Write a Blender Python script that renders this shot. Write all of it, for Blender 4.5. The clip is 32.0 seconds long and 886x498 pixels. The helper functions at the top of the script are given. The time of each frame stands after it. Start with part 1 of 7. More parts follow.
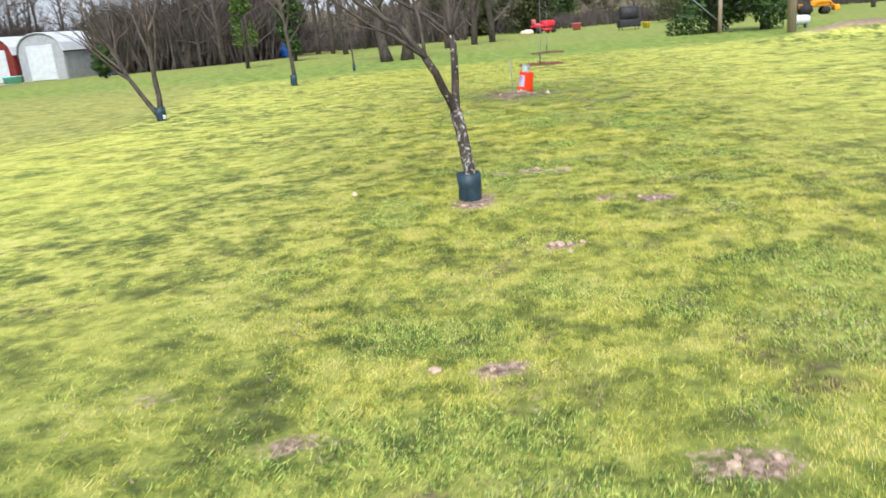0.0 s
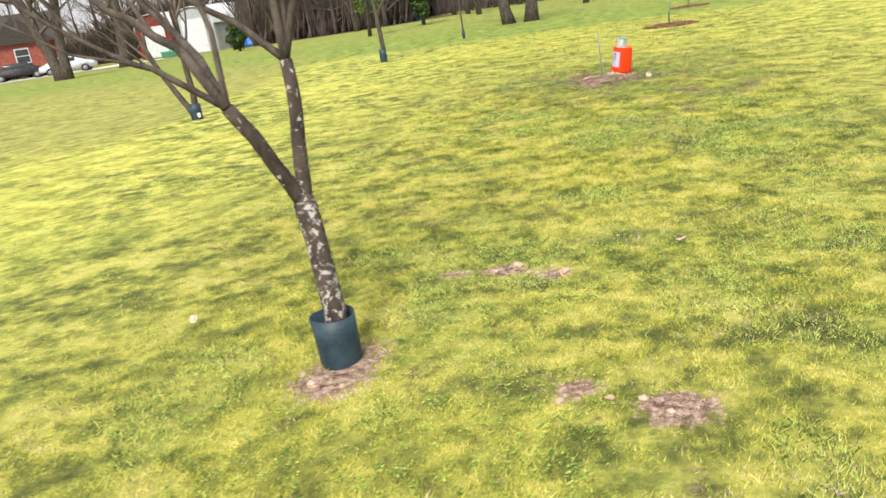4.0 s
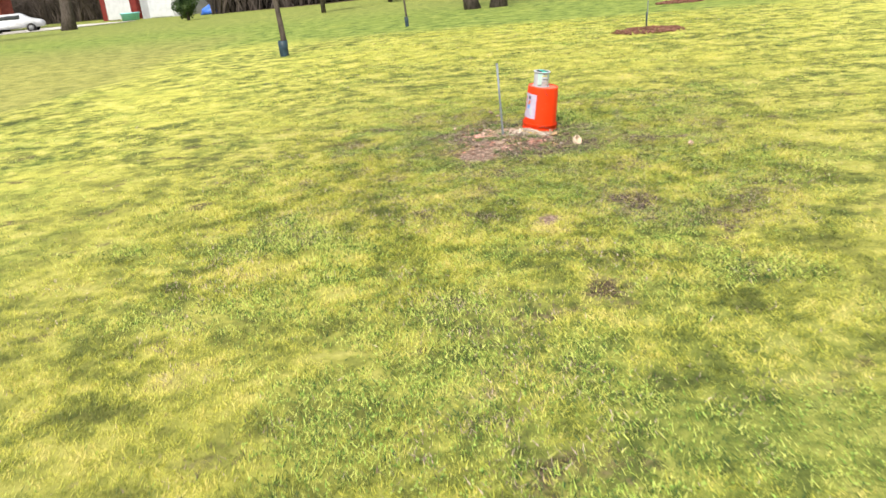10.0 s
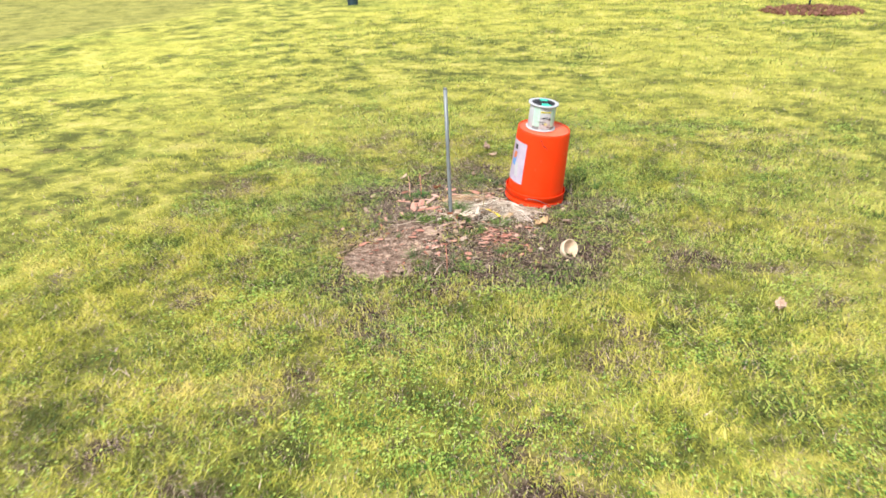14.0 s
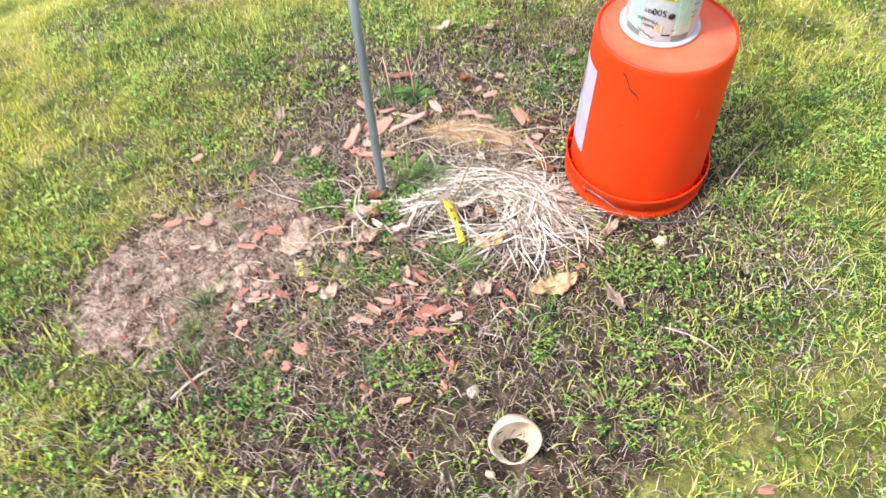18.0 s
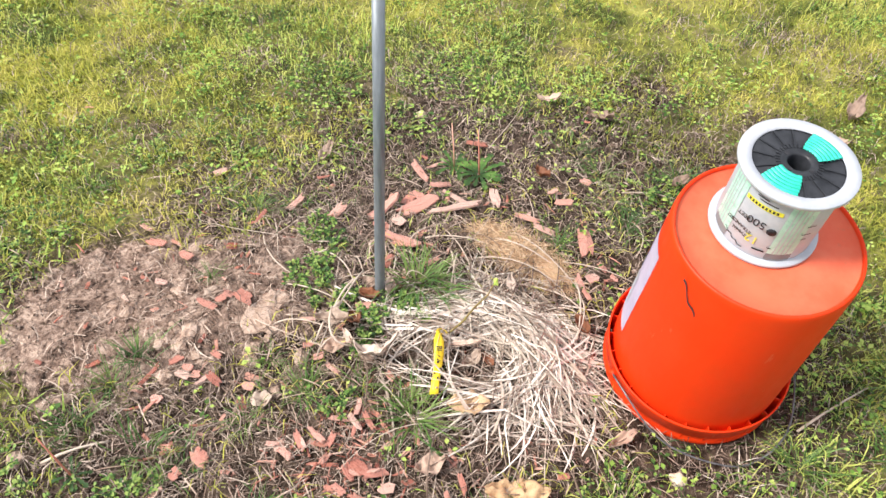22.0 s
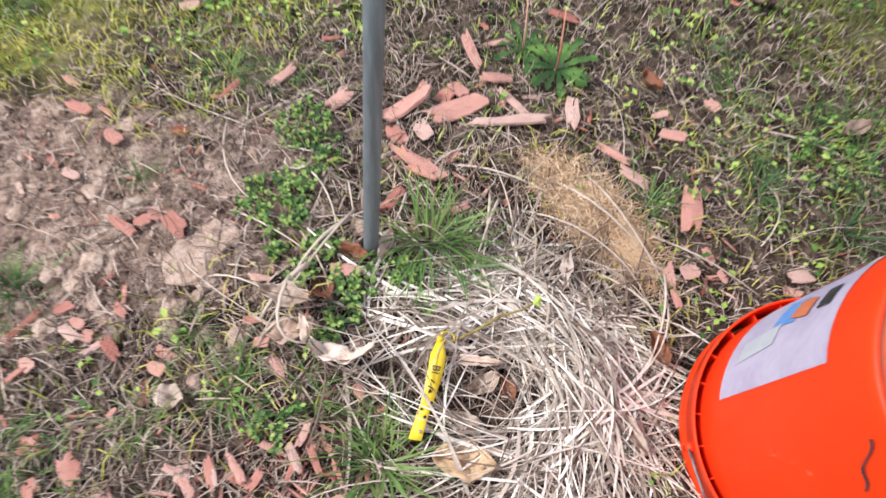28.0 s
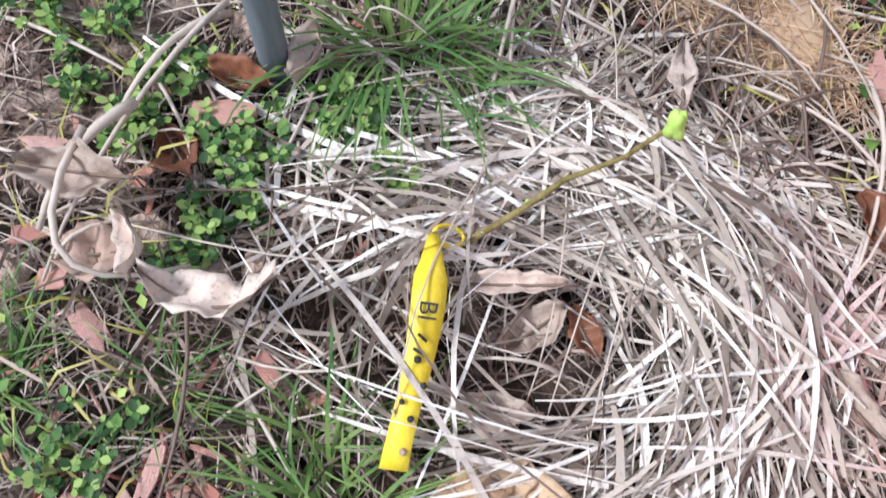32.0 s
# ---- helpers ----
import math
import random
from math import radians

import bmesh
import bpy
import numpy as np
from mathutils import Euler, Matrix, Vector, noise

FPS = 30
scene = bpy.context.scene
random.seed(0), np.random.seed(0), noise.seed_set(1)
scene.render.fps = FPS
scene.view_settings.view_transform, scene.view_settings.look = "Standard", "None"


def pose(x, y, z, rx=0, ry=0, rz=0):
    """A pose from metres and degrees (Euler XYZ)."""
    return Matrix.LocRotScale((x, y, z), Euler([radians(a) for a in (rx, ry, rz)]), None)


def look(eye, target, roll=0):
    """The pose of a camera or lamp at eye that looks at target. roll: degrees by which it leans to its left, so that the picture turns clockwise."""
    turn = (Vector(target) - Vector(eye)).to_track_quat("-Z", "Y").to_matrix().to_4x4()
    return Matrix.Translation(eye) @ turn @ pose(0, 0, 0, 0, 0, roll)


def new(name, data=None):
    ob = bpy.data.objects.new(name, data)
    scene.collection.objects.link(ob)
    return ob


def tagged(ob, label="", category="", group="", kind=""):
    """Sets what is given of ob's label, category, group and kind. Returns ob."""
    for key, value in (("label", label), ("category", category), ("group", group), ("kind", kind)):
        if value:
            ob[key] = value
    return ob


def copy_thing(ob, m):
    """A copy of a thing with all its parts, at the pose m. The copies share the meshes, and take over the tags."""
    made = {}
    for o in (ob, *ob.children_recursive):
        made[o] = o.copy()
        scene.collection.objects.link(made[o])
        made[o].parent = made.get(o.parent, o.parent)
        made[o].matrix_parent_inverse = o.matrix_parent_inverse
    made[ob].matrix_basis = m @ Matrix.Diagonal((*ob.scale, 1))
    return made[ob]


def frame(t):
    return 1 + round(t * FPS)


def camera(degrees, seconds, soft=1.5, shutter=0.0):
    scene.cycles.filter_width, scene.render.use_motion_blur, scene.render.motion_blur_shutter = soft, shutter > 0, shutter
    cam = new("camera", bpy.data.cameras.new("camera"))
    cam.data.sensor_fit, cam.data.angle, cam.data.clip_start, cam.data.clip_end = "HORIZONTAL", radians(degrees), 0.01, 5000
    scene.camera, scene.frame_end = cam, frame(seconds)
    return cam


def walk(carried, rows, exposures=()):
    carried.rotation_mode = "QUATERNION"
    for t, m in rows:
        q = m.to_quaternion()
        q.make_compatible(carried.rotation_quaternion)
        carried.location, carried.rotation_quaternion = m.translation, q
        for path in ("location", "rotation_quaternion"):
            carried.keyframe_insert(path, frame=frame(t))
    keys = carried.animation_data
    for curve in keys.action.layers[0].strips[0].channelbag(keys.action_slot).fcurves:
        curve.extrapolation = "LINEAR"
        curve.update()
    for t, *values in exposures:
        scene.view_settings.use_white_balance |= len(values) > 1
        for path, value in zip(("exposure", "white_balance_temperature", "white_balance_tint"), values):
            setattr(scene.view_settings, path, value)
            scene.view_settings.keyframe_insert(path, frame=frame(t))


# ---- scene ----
cam = camera(60.0, 32.0, 1.5, 0.4)
PATH = [
    (0, (-0.415, 0.358, 1.263), (-0.353, 2.279, 0.709), -4.9),
    (0.5, (-0.168, 0.69, 1.31), (-0.185, 2.623, 0.798), -4.1),
    (1, (0.023, 1.076, 1.342), (0.017, 3.009, 0.829), -5.7),
    (1.5, (0.271, 1.399, 1.318), (0.275, 3.326, 0.782), -5.9),
    (2, (0.436, 1.827, 1.343), (0.346, 3.757, 0.826), -5.2),
    (2.5, (0.532, 2.248, 1.367), (0.301, 4.177, 0.892), -5.0),
    (4.5, (1.172, 3.618, 1.336), (0.807, 5.476, 0.692), -8.2),
    (5, (1.289, 3.941, 1.364), (0.921, 5.829, 0.819), -1.0),
    (5.5, (1.412, 4.311, 1.391), (1.127, 6.216, 0.852), -4.4),
    (6, (1.647, 4.693, 1.341), (1.396, 6.579, 0.726), -5.8),
    (6.5, (1.741, 5.069, 1.328), (1.4, 6.929, 0.677), -4.8),
    (7, (1.822, 5.451, 1.351), (1.476, 7.312, 0.706), -4.5),
    (7.5, (1.944, 5.836, 1.332), (1.536, 7.697, 0.722), -3.7),
    (8, (1.938, 6.282, 1.309), (1.428, 8.109, 0.674), -3.4),
    (8.5, (1.954, 6.697, 1.351), (1.545, 8.531, 0.666), -3.6),
    (9, (2.036, 7.09, 1.334), (1.725, 8.936, 0.63), -2.9),
    (9.5, (2.019, 7.515, 1.33), (1.725, 9.368, 0.636), -3.0),
    (10, (2.003, 7.912, 1.356), (1.678, 9.764, 0.674), -5.3),
    (10.5, (2.124, 8.295, 1.328), (1.717, 10.132, 0.653), -8.0),
    (11, (2.221, 8.663, 1.345), (1.694, 10.484, 0.71), -6.1),
    (11.5, (2.28, 9.083, 1.374), (1.737, 10.918, 0.795), -4.0),
    (12, (2.48, 9.463, 1.338), (1.956, 11.26, 0.634), -5.1),
    (12.5, (2.601, 9.79, 1.345), (2.073, 11.566, 0.591), -2.2),
    (13, (2.653, 10.197, 1.359), (2.14, 12.012, 0.694), -3.1),
    (13.5, (2.728, 10.557, 1.316), (2.158, 12.341, 0.614), -3.2),
    (14, (2.659, 10.967, 1.309), (1.997, 12.679, 0.515), -2.1),
    (14.5, (2.563, 11.415, 1.328), (2.0, 13.104, 0.417), -2.1),
    (16.5, (2.846, 12.853, 1.211), (1.786, 14.159, 0.13), -5.2),
    (17, (2.747, 13.082, 1.172), (1.601, 14.205, -0.022), -5.8),
    (17.5, (2.599, 13.291, 1.152), (1.427, 14.241, -0.161), -6.6),
    (18, (2.558, 13.472, 1.091), (1.408, 14.277, -0.334), -6.8),
    (18.5, (2.48, 13.643, 1.045), (1.372, 14.325, -0.474), -6.4),
    (19, (2.308, 13.775, 1.043), (1.25, 14.356, -0.551), -5.5),
    (19.5, (2.279, 13.836, 1.037), (1.203, 14.358, -0.566), -3.0),
    (20, (2.295, 13.849, 1.053), (1.149, 14.354, -0.506), -0.1),
    (20.5, (2.311, 13.858, 1.059), (1.057, 14.336, -0.424), 0.6),
    (21, (2.327, 13.851, 1.066), (1.008, 14.323, -0.362), 0.9),
    (21.5, (2.327, 13.846, 1.067), (1.011, 14.325, -0.361), 1.2),
    (22, (2.344, 13.87, 1.067), (1.058, 14.361, -0.383), 1.9),
    (22.5, (2.339, 13.87, 1.071), (1.077, 14.359, -0.402), 2.6),
    (23, (2.335, 13.869, 1.071), (1.085, 14.347, -0.415), 2.9),
    (23.5, (2.339, 13.881, 1.061), (1.093, 14.348, -0.432), 2.7),
    (24, (2.338, 13.897, 1.068), (1.091, 14.358, -0.427), 2.4),
    (24.5, (2.331, 13.902, 1.068), (1.087, 14.366, -0.428), 2.3),
    (25, (2.332, 13.888, 1.082), (1.106, 14.357, -0.426), 3.1),
    (25.5, (2.324, 13.893, 1.073), (1.126, 14.353, -0.461), 3.6),
    (27.5, (1.977, 13.975, 0.950), (1.033, 14.364, -0.770), 7.4),
    (28, (1.920, 14.057, 0.848), (1.018, 14.287, -0.922), 6.1),
    (28.5, (1.812, 14.095, 0.600), (0.960, 14.317, -1.196), 4.0),
    (29, (1.758, 14.103, 0.479), (0.887, 14.405, -1.296), 5.1),
    (29.5, (1.754, 14.107, 0.459), (0.944, 14.417, -1.343), 5.4),
    (30, (1.756, 14.106, 0.458), (1.075, 14.423, -1.396), 9.7),
    (30.5, (1.774, 14.099, 0.444), (1.119, 14.403, -1.421), 9.4),
    (31, (1.777, 14.102, 0.437), (1.160, 14.381, -1.444), 9.5),
    (31.5, (1.772, 14.112, 0.423), (1.181, 14.278, -1.480), 2.3),
    (32, (1.759, 14.110, 0.422), (1.102, 14.283, -1.460), 1.9),
]
walk(cam, [(t, look(eye, target, roll)) for t, eye, target, roll in PATH], [(0, 0.76, 5900, 8), (1, 0.89, 6650, 9), (5, 0.88, 6750, 10), (14, 0.92, 6650, 10), (17, 1.12, 6000, 8), (18.5, 1.06, 6200, 10), (20, 0.98, 6450, 12), (23, 0.9, 6450, 12), (25, 0.84, 6400, 12), (28, 0.64, 5950, 12), (30, 0.54, 5500, 11), (32, 0.5, 5450, 11)])


# ---- light ----
def make_world():
    w = bpy.data.worlds.new("overcast_sky")
    scene.world = w
    w.use_nodes = True
    nt = w.node_tree
    nt.nodes.clear()
    sky = nt.nodes.new("ShaderNodeTexSky")
    sky.sky_type = "NISHITA"
    sky.sun_disc = False
    sky.sun_elevation = radians(48)
    sky.sun_rotation = radians(173)
    sky.air_density = 1.0
    sky.dust_density = 4.0
    veil = nt.nodes.new("ShaderNodeMix")
    veil.data_type = "RGBA"
    veil.inputs[0].default_value = 0.72
    nt.links.new(sky.outputs[0], veil.inputs[6])
    veil.inputs[7].default_value = (8.6, 8.8, 9.3, 1)
    bg = nt.nodes.new("ShaderNodeBackground")
    bg.inputs[1].default_value = 0.072
    nt.links.new(veil.outputs[2], bg.inputs[0])
    out = nt.nodes.new("ShaderNodeOutputWorld")
    nt.links.new(bg.outputs[0], out.inputs[0])


make_world()
sun_lamp = bpy.data.lights.new("sun", "SUN")
sun_lamp.energy = 2.85
sun_lamp.angle = radians(14)
sun_lamp.color = (1.0, 0.95, 0.87)
sun = new("sun", sun_lamp)
sun.matrix_world = look((0, 0, 30), (3, 26, 0))


# ---- materials ----
class Nodes:
    """A short way to write a node material."""

    def __init__(self, name, rough=0.8, metal=0.0, spec=0.3):
        self.m = bpy.data.materials.new(name)
        self.m.use_nodes = True
        self.t = self.m.node_tree
        self.b = self.t.nodes["Principled BSDF"]
        self.b.inputs["Roughness"].default_value = rough
        self.b.inputs["Metallic"].default_value = metal
        self.b.inputs["Specular IOR Level"].default_value = spec
        self.pos = None

    def n(self, kind):
        return self.t.nodes.new("ShaderNode" + kind)

    def link(self, a, b):
        self.t.links.new(a, b)

    def where(self, world=True):
        if world:
            return self.n("NewGeometry").outputs["Position"]
        return self.n("TexCoord").outputs["Object"]

    def noise(self, scale, detail=4, rough=0.6, world=True, stretch=None, seed=0.0):
        v = self.where(world)
        if stretch or seed:
            mp = self.n("Mapping")
            mp.inputs["Location"].default_value = (seed, seed * 1.7, seed * 0.3)
            if stretch:
                mp.inputs["Scale"].default_value = stretch
            self.link(v, mp.inputs[0])
            v = mp.outputs[0]
        x = self.n("TexNoise")
        x.inputs["Scale"].default_value = scale
        x.inputs["Detail"].default_value = detail
        x.inputs["Roughness"].default_value = rough
        self.link(v, x.inputs["Vector"])
        return x.outputs["Fac"]

    def ramp(self, fac, stops):
        r = self.n("ValToRGB")
        e = r.color_ramp.elements
        while len(e) < len(stops):
            e.new(0.5)
        for k, (p, c) in zip(e, stops):
            k.position = p
            k.color = (*c, 1) if len(c) == 3 else c
        self.link(fac, r.inputs[0])
        return r.outputs[0]

    def step(self, fac, lo, hi):
        r = self.n("MapRange")
        r.interpolation_type = "SMOOTHSTEP"
        r.inputs[1].default_value = lo
        r.inputs[2].default_value = hi
        self.link(fac, r.inputs[0])
        return r.outputs[0]

    def mix(self, fac, a, b, mode="MIX"):
        x = self.n("Mix")
        x.data_type = "RGBA"
        x.blend_type = mode
        for sock, v in ((x.inputs[0], fac), (x.inputs[6], a), (x.inputs[7], b)):
            if isinstance(v, (int, float)):
                sock.default_value = v
            elif isinstance(v, tuple):
                sock.default_value = (*v, 1)
            else:
                self.link(v, sock)
        return x.outputs[2]

    def math(self, op, a, b):
        x = self.n("Math")
        x.operation = op
        for sock, v in ((x.inputs[0], a), (x.inputs[1], b)):
            if isinstance(v, (int, float)):
                sock.default_value = v
            else:
                self.link(v, sock)
        return x.outputs[0]

    def attr(self, name):
        a = self.n("Attribute")
        a.attribute_name = name
        return a.outputs["Fac"]

    def island(self):
        return self.n("NewGeometry").outputs["Random Per Island"]

    def piece(self):
        return self.n("ObjectInfo").outputs["Random"]

    def color(self, c):
        if isinstance(c, tuple):
            self.b.inputs["Base Color"].default_value = (*c, 1)
        else:
            self.link(c, self.b.inputs["Base Color"])
        return self

    def rough(self, fac, lo, hi):
        r = self.n("MapRange")
        r.inputs[3].default_value = lo
        r.inputs[4].default_value = hi
        self.link(fac, r.inputs[0])
        self.link(r.outputs[0], self.b.inputs["Roughness"])
        return self

    def bump(self, fac, strength=0.3, dist=0.01):
        x = self.n("Bump")
        x.inputs["Strength"].default_value = strength
        x.inputs["Distance"].default_value = dist
        self.link(fac, x.inputs["Height"])
        self.link(x.outputs[0], self.b.inputs["Normal"])
        return self


def plain(name, a, b, scale=20.0, rough=0.7, metal=0.0, spec=0.3, bump=0.15, dist=0.003, world=False, stretch=None, fine=6.0):
    """Two tones of one stuff, mottled at two scales, with fine relief."""
    k = Nodes(name, rough, metal, spec)
    n1 = k.noise(scale, 4, 0.6, world, stretch)
    n2 = k.noise(scale * fine, 3, 0.6, world, stretch, 3.1)
    f = k.math("ADD", k.math("MULTIPLY", n1, 0.65), k.math("MULTIPLY", n2, 0.35))
    k.color(k.mix(k.step(f, 0.35, 0.65), a, b))
    k.rough(n2, max(rough - 0.12, 0.05), min(rough + 0.12, 1.0))
    if bump:
        k.bump(n2, bump, dist)
    return k.m


def make_ground_mat():
    k = Nodes("turf_and_soil", 0.95, 0.0, 0.15)
    big = k.noise(0.3, 4, 0.6)
    mid = k.noise(2.6, 5, 0.65, seed=4.0)
    knot = k.noise(9.0, 4, 0.65, seed=7.0)
    fine = k.noise(26.0, 5, 0.7, seed=9.0)
    grain = k.noise(140.0, 4, 0.7, seed=2.0)
    tone = k.math("ADD", k.math("MULTIPLY", mid, 0.6), k.math("MULTIPLY", knot, 0.4))
    grass = k.ramp(tone, [(0.4, (0.085, 0.105, 0.03)), (0.47, (0.22, 0.245, 0.055)), (0.535, (0.44, 0.44, 0.094)), (0.62, (0.58, 0.53, 0.17))])
    grass = k.mix(k.math("MULTIPLY", k.step(big, 0.45, 0.6), 0.45), grass, (0.52, 0.51, 0.105))
    lush = k.ramp(tone, [(0.38, (0.055, 0.09, 0.024)), (0.48, (0.135, 0.21, 0.04)), (0.6, (0.26, 0.33, 0.075))])
    hue = k.step(k.noise(1.7, 4, 0.65, seed=13.0), 0.5, 0.62)
    grass = k.mix(k.math("MULTIPLY", k.math("MAXIMUM", k.attr("lush"), k.math("MULTIPLY", hue, 0.5)), 0.85), grass, lush)
    grass = k.mix(k.math("MULTIPLY", k.attr("dull"), 0.8), grass, k.ramp(tone, [(0.4, (0.17, 0.18, 0.05)), (0.6, (0.34, 0.33, 0.1))]))
    # dead thatch; its near-black low stop paints in the shade of gaps
    thatch = k.ramp(fine, [(0.36, (0.012, 0.008, 0.006)), (0.5, (0.05, 0.034, 0.024)), (0.68, (0.17, 0.122, 0.09))])
    worn = k.ramp(fine, [(0.36, (0.06, 0.052, 0.022)), (0.5, (0.125, 0.105, 0.05)), (0.68, (0.26, 0.21, 0.12))])
    thatch = k.mix(k.step(k.attr("thatch"), 0.4, 0.8), worn, thatch)
    # moss between the blades, with the shade of the gaps in its dark stops
    moss = k.ramp(k.math("ADD", k.math("MULTIPLY", knot, 0.5), k.math("MULTIPLY", fine, 0.5)), [(0.36, (0.03, 0.028, 0.01)), (0.5, (0.13, 0.125, 0.032)), (0.64, (0.34, 0.32, 0.075))])
    turf = k.mix(k.math("MULTIPLY", k.attr("sward"), 0.5), grass, moss)
    gap = k.math("ADD", k.attr("thatch"), k.math("MULTIPLY", k.math("SUBTRACT", k.noise(15.0, 4, 0.65, seed=17.0), 0.48), 1.35))
    turf = k.mix(k.step(gap, 0.3, 0.72), turf, thatch)
    soil = k.ramp(k.math("ADD", k.math("MULTIPLY", fine, 0.6), k.math("MULTIPLY", grain, 0.4)), [(0.39, (0.03, 0.019, 0.014)), (0.48, (0.21, 0.14, 0.107)), (0.58, (0.44, 0.325, 0.257)), (0.68, (0.66, 0.52, 0.43))])
    lit = k.ramp(fine, [(0.35, (0.05, 0.035, 0.022)), (0.65, (0.16, 0.11, 0.07))])
    edge = k.math("ADD", k.attr("bare"), k.math("MULTIPLY", k.math("SUBTRACT", fine, 0.5), 1.1))
    c = k.mix(k.step(edge, 0.36, 0.6), turf, soil)
    c = k.mix(k.step(k.math("ADD", k.attr("litter"), k.math("MULTIPLY", k.math("SUBTRACT", mid, 0.5), 0.8)), 0.4, 0.6), c, lit)
    k.color(c)
    relief = k.math("ADD", k.math("MULTIPLY", fine, 0.45), k.math("MULTIPLY", grain, 0.2))
    k.bump(k.math("ADD", relief, k.math("ADD", k.math("MULTIPLY", knot, 1.1), k.math("MULTIPLY", mid, 1.3))), 0.6, 0.045)
    return k.m


def make_blade_mat(name, low, mid, high, warm, trans=0.4, scale=2.6, vary=0.16):
    """Living blades: each its own tone, and patches of darker, greener and yellower growth."""
    k = Nodes(name, 0.55, 0.0, 0.3)
    patch = k.math("ADD", k.math("MULTIPLY", k.noise(scale, 5, 0.65, seed=4.0), 0.6), k.math("MULTIPLY", k.noise(scale * 3.46, 4, 0.65, seed=7.0), 0.4))
    one = k.math("MULTIPLY", k.math("SUBTRACT", k.island(), 0.5), vary)
    c = k.ramp(k.math("ADD", patch, one), [(0.40, low), (0.465, mid), (0.525, high), (0.61, warm)])
    k.color(c)
    tr = k.n("BsdfTranslucent")
    k.link(c, tr.inputs[0])
    mx = k.n("MixShader")
    mx.inputs[0].default_value = trans
    k.link(k.b.outputs[0], mx.inputs[1])
    k.link(tr.outputs[0], mx.inputs[2])
    k.link(mx.outputs[0], k.t.nodes["Material Output"].inputs[0])
    return k.m


def make_dry_mat(name, a, b, c, piece=False, rough=0.6):
    k = Nodes(name, rough, 0.0, 0.35)
    f = k.piece() if piece else k.island()
    col = k.ramp(f, [(0.0, a), (0.5, b), (1.0, c)])
    n = k.noise(55.0, 4, 0.65, world=not piece)
    col = k.mix(k.math("MULTIPLY", k.step(n, 0.5, 0.7), 0.55), col, tuple(v * 0.55 for v in b))
    if piece:
        col = k.mix(k.math("MULTIPLY", k.step(k.noise(330.0, 3, 0.6, world=False, seed=5.0), 0.52, 0.7), 0.5), col, tuple(v * 0.4 for v in b))
    k.color(col)
    k.bump(k.noise(220.0, 3, 0.6, world=not piece), 0.35, 0.002)
    return k.m


M_GROUND = make_ground_mat()
M_BLADE = make_blade_mat("grass_blade", (0.11, 0.145, 0.033), (0.31, 0.35, 0.061), (0.6, 0.59, 0.107), (0.74, 0.65, 0.22), 0.38, 2.6, 0.12)
M_TUFT = make_blade_mat("lush_grass_blade", (0.035, 0.085, 0.02), (0.18, 0.34, 0.054), (0.45, 0.62, 0.115), (0.62, 0.66, 0.18), 0.3, 4.0, 0.5)
M_LONG = make_blade_mat("long_dark_grass_blade", (0.016, 0.045, 0.013), (0.042, 0.105, 0.026), (0.085, 0.18, 0.04), (0.19, 0.27, 0.07), 0.12, 6.0, 0.35)
M_WEED = make_blade_mat("broad_weed_leaf", (0.07, 0.15, 0.03), (0.18, 0.34, 0.06), (0.36, 0.55, 0.11), (0.52, 0.64, 0.16), 0.3, 4.0, 0.3)
M_CHICK = make_blade_mat("chickweed_leaf", (0.035, 0.08, 0.022), (0.085, 0.18, 0.04), (0.18, 0.32, 0.07), (0.34, 0.45, 0.12), 0.22, 6.0, 0.4)
M_BUD = plain("pale_green_bud", (0.42, 0.6, 0.1), (0.55, 0.7, 0.18), 200.0, 0.5, bump=0)
M_DRYGRASS = make_dry_mat("dead_grass", (0.035, 0.022, 0.016), (0.18, 0.125, 0.094), (0.64, 0.52, 0.43))
M_STRAW = make_dry_mat("bleached_straw", (0.12, 0.085, 0.06), (0.58, 0.48, 0.39), (0.93, 0.86, 0.77))


def make_chip_mat(name, tones, split=0.45):
    """Dyed wood, each flake in its own tone, with split grain along it."""
    k = Nodes(name, 0.85, 0.0, 0.25)
    col = k.ramp(k.piece(), list(zip((0.0, 0.3, 0.7, 1.0), tones)))
    grain = k.noise(2.2, 5, 0.7, False, (1.2, 11, 11))
    blot = k.noise(3.0, 4, 0.65, False, seed=6.0)
    col = k.mix(k.math("MULTIPLY", k.step(grain, 0.55, 0.7), split), col, (0.3, 0.1, 0.07))
    col = k.mix(k.math("MULTIPLY", k.step(blot, 0.52, 0.66), 0.4), col, (0.66, 0.4, 0.32))
    k.color(col)
    k.bump(grain, 0.6, 0.02)
    return k.m


M_CHIP = make_chip_mat("red_dyed_wood", ((0.42, 0.13, 0.09), (0.68, 0.28, 0.2), (0.8, 0.42, 0.32), (0.86, 0.6, 0.49)))
M_PALECHIP = make_chip_mat("salmon_dyed_wood", ((0.5, 0.19, 0.14), (0.68, 0.31, 0.24), (0.77, 0.42, 0.34), (0.82, 0.56, 0.47)), 0.45)
M_LEAF = make_dry_mat("dead_leaf", (0.42, 0.28, 0.21), (0.58, 0.43, 0.34), (0.68, 0.55, 0.46), True, 0.65)
M_COIR = make_dry_mat("coir_fibre", (0.36, 0.22, 0.12), (0.62, 0.43, 0.26), (0.78, 0.6, 0.42), False, 0.9)
M_CRUMB = make_dry_mat("soil_and_bark_crumbs", (0.06, 0.038, 0.028), (0.3, 0.21, 0.16), (0.62, 0.48, 0.39), False, 0.95)
M_BARK = plain("grey_bark", (0.035, 0.028, 0.024), (0.11, 0.09, 0.077), 14.0, 0.9, bump=0.7, dist=0.006, stretch=(1, 1, 0.35))


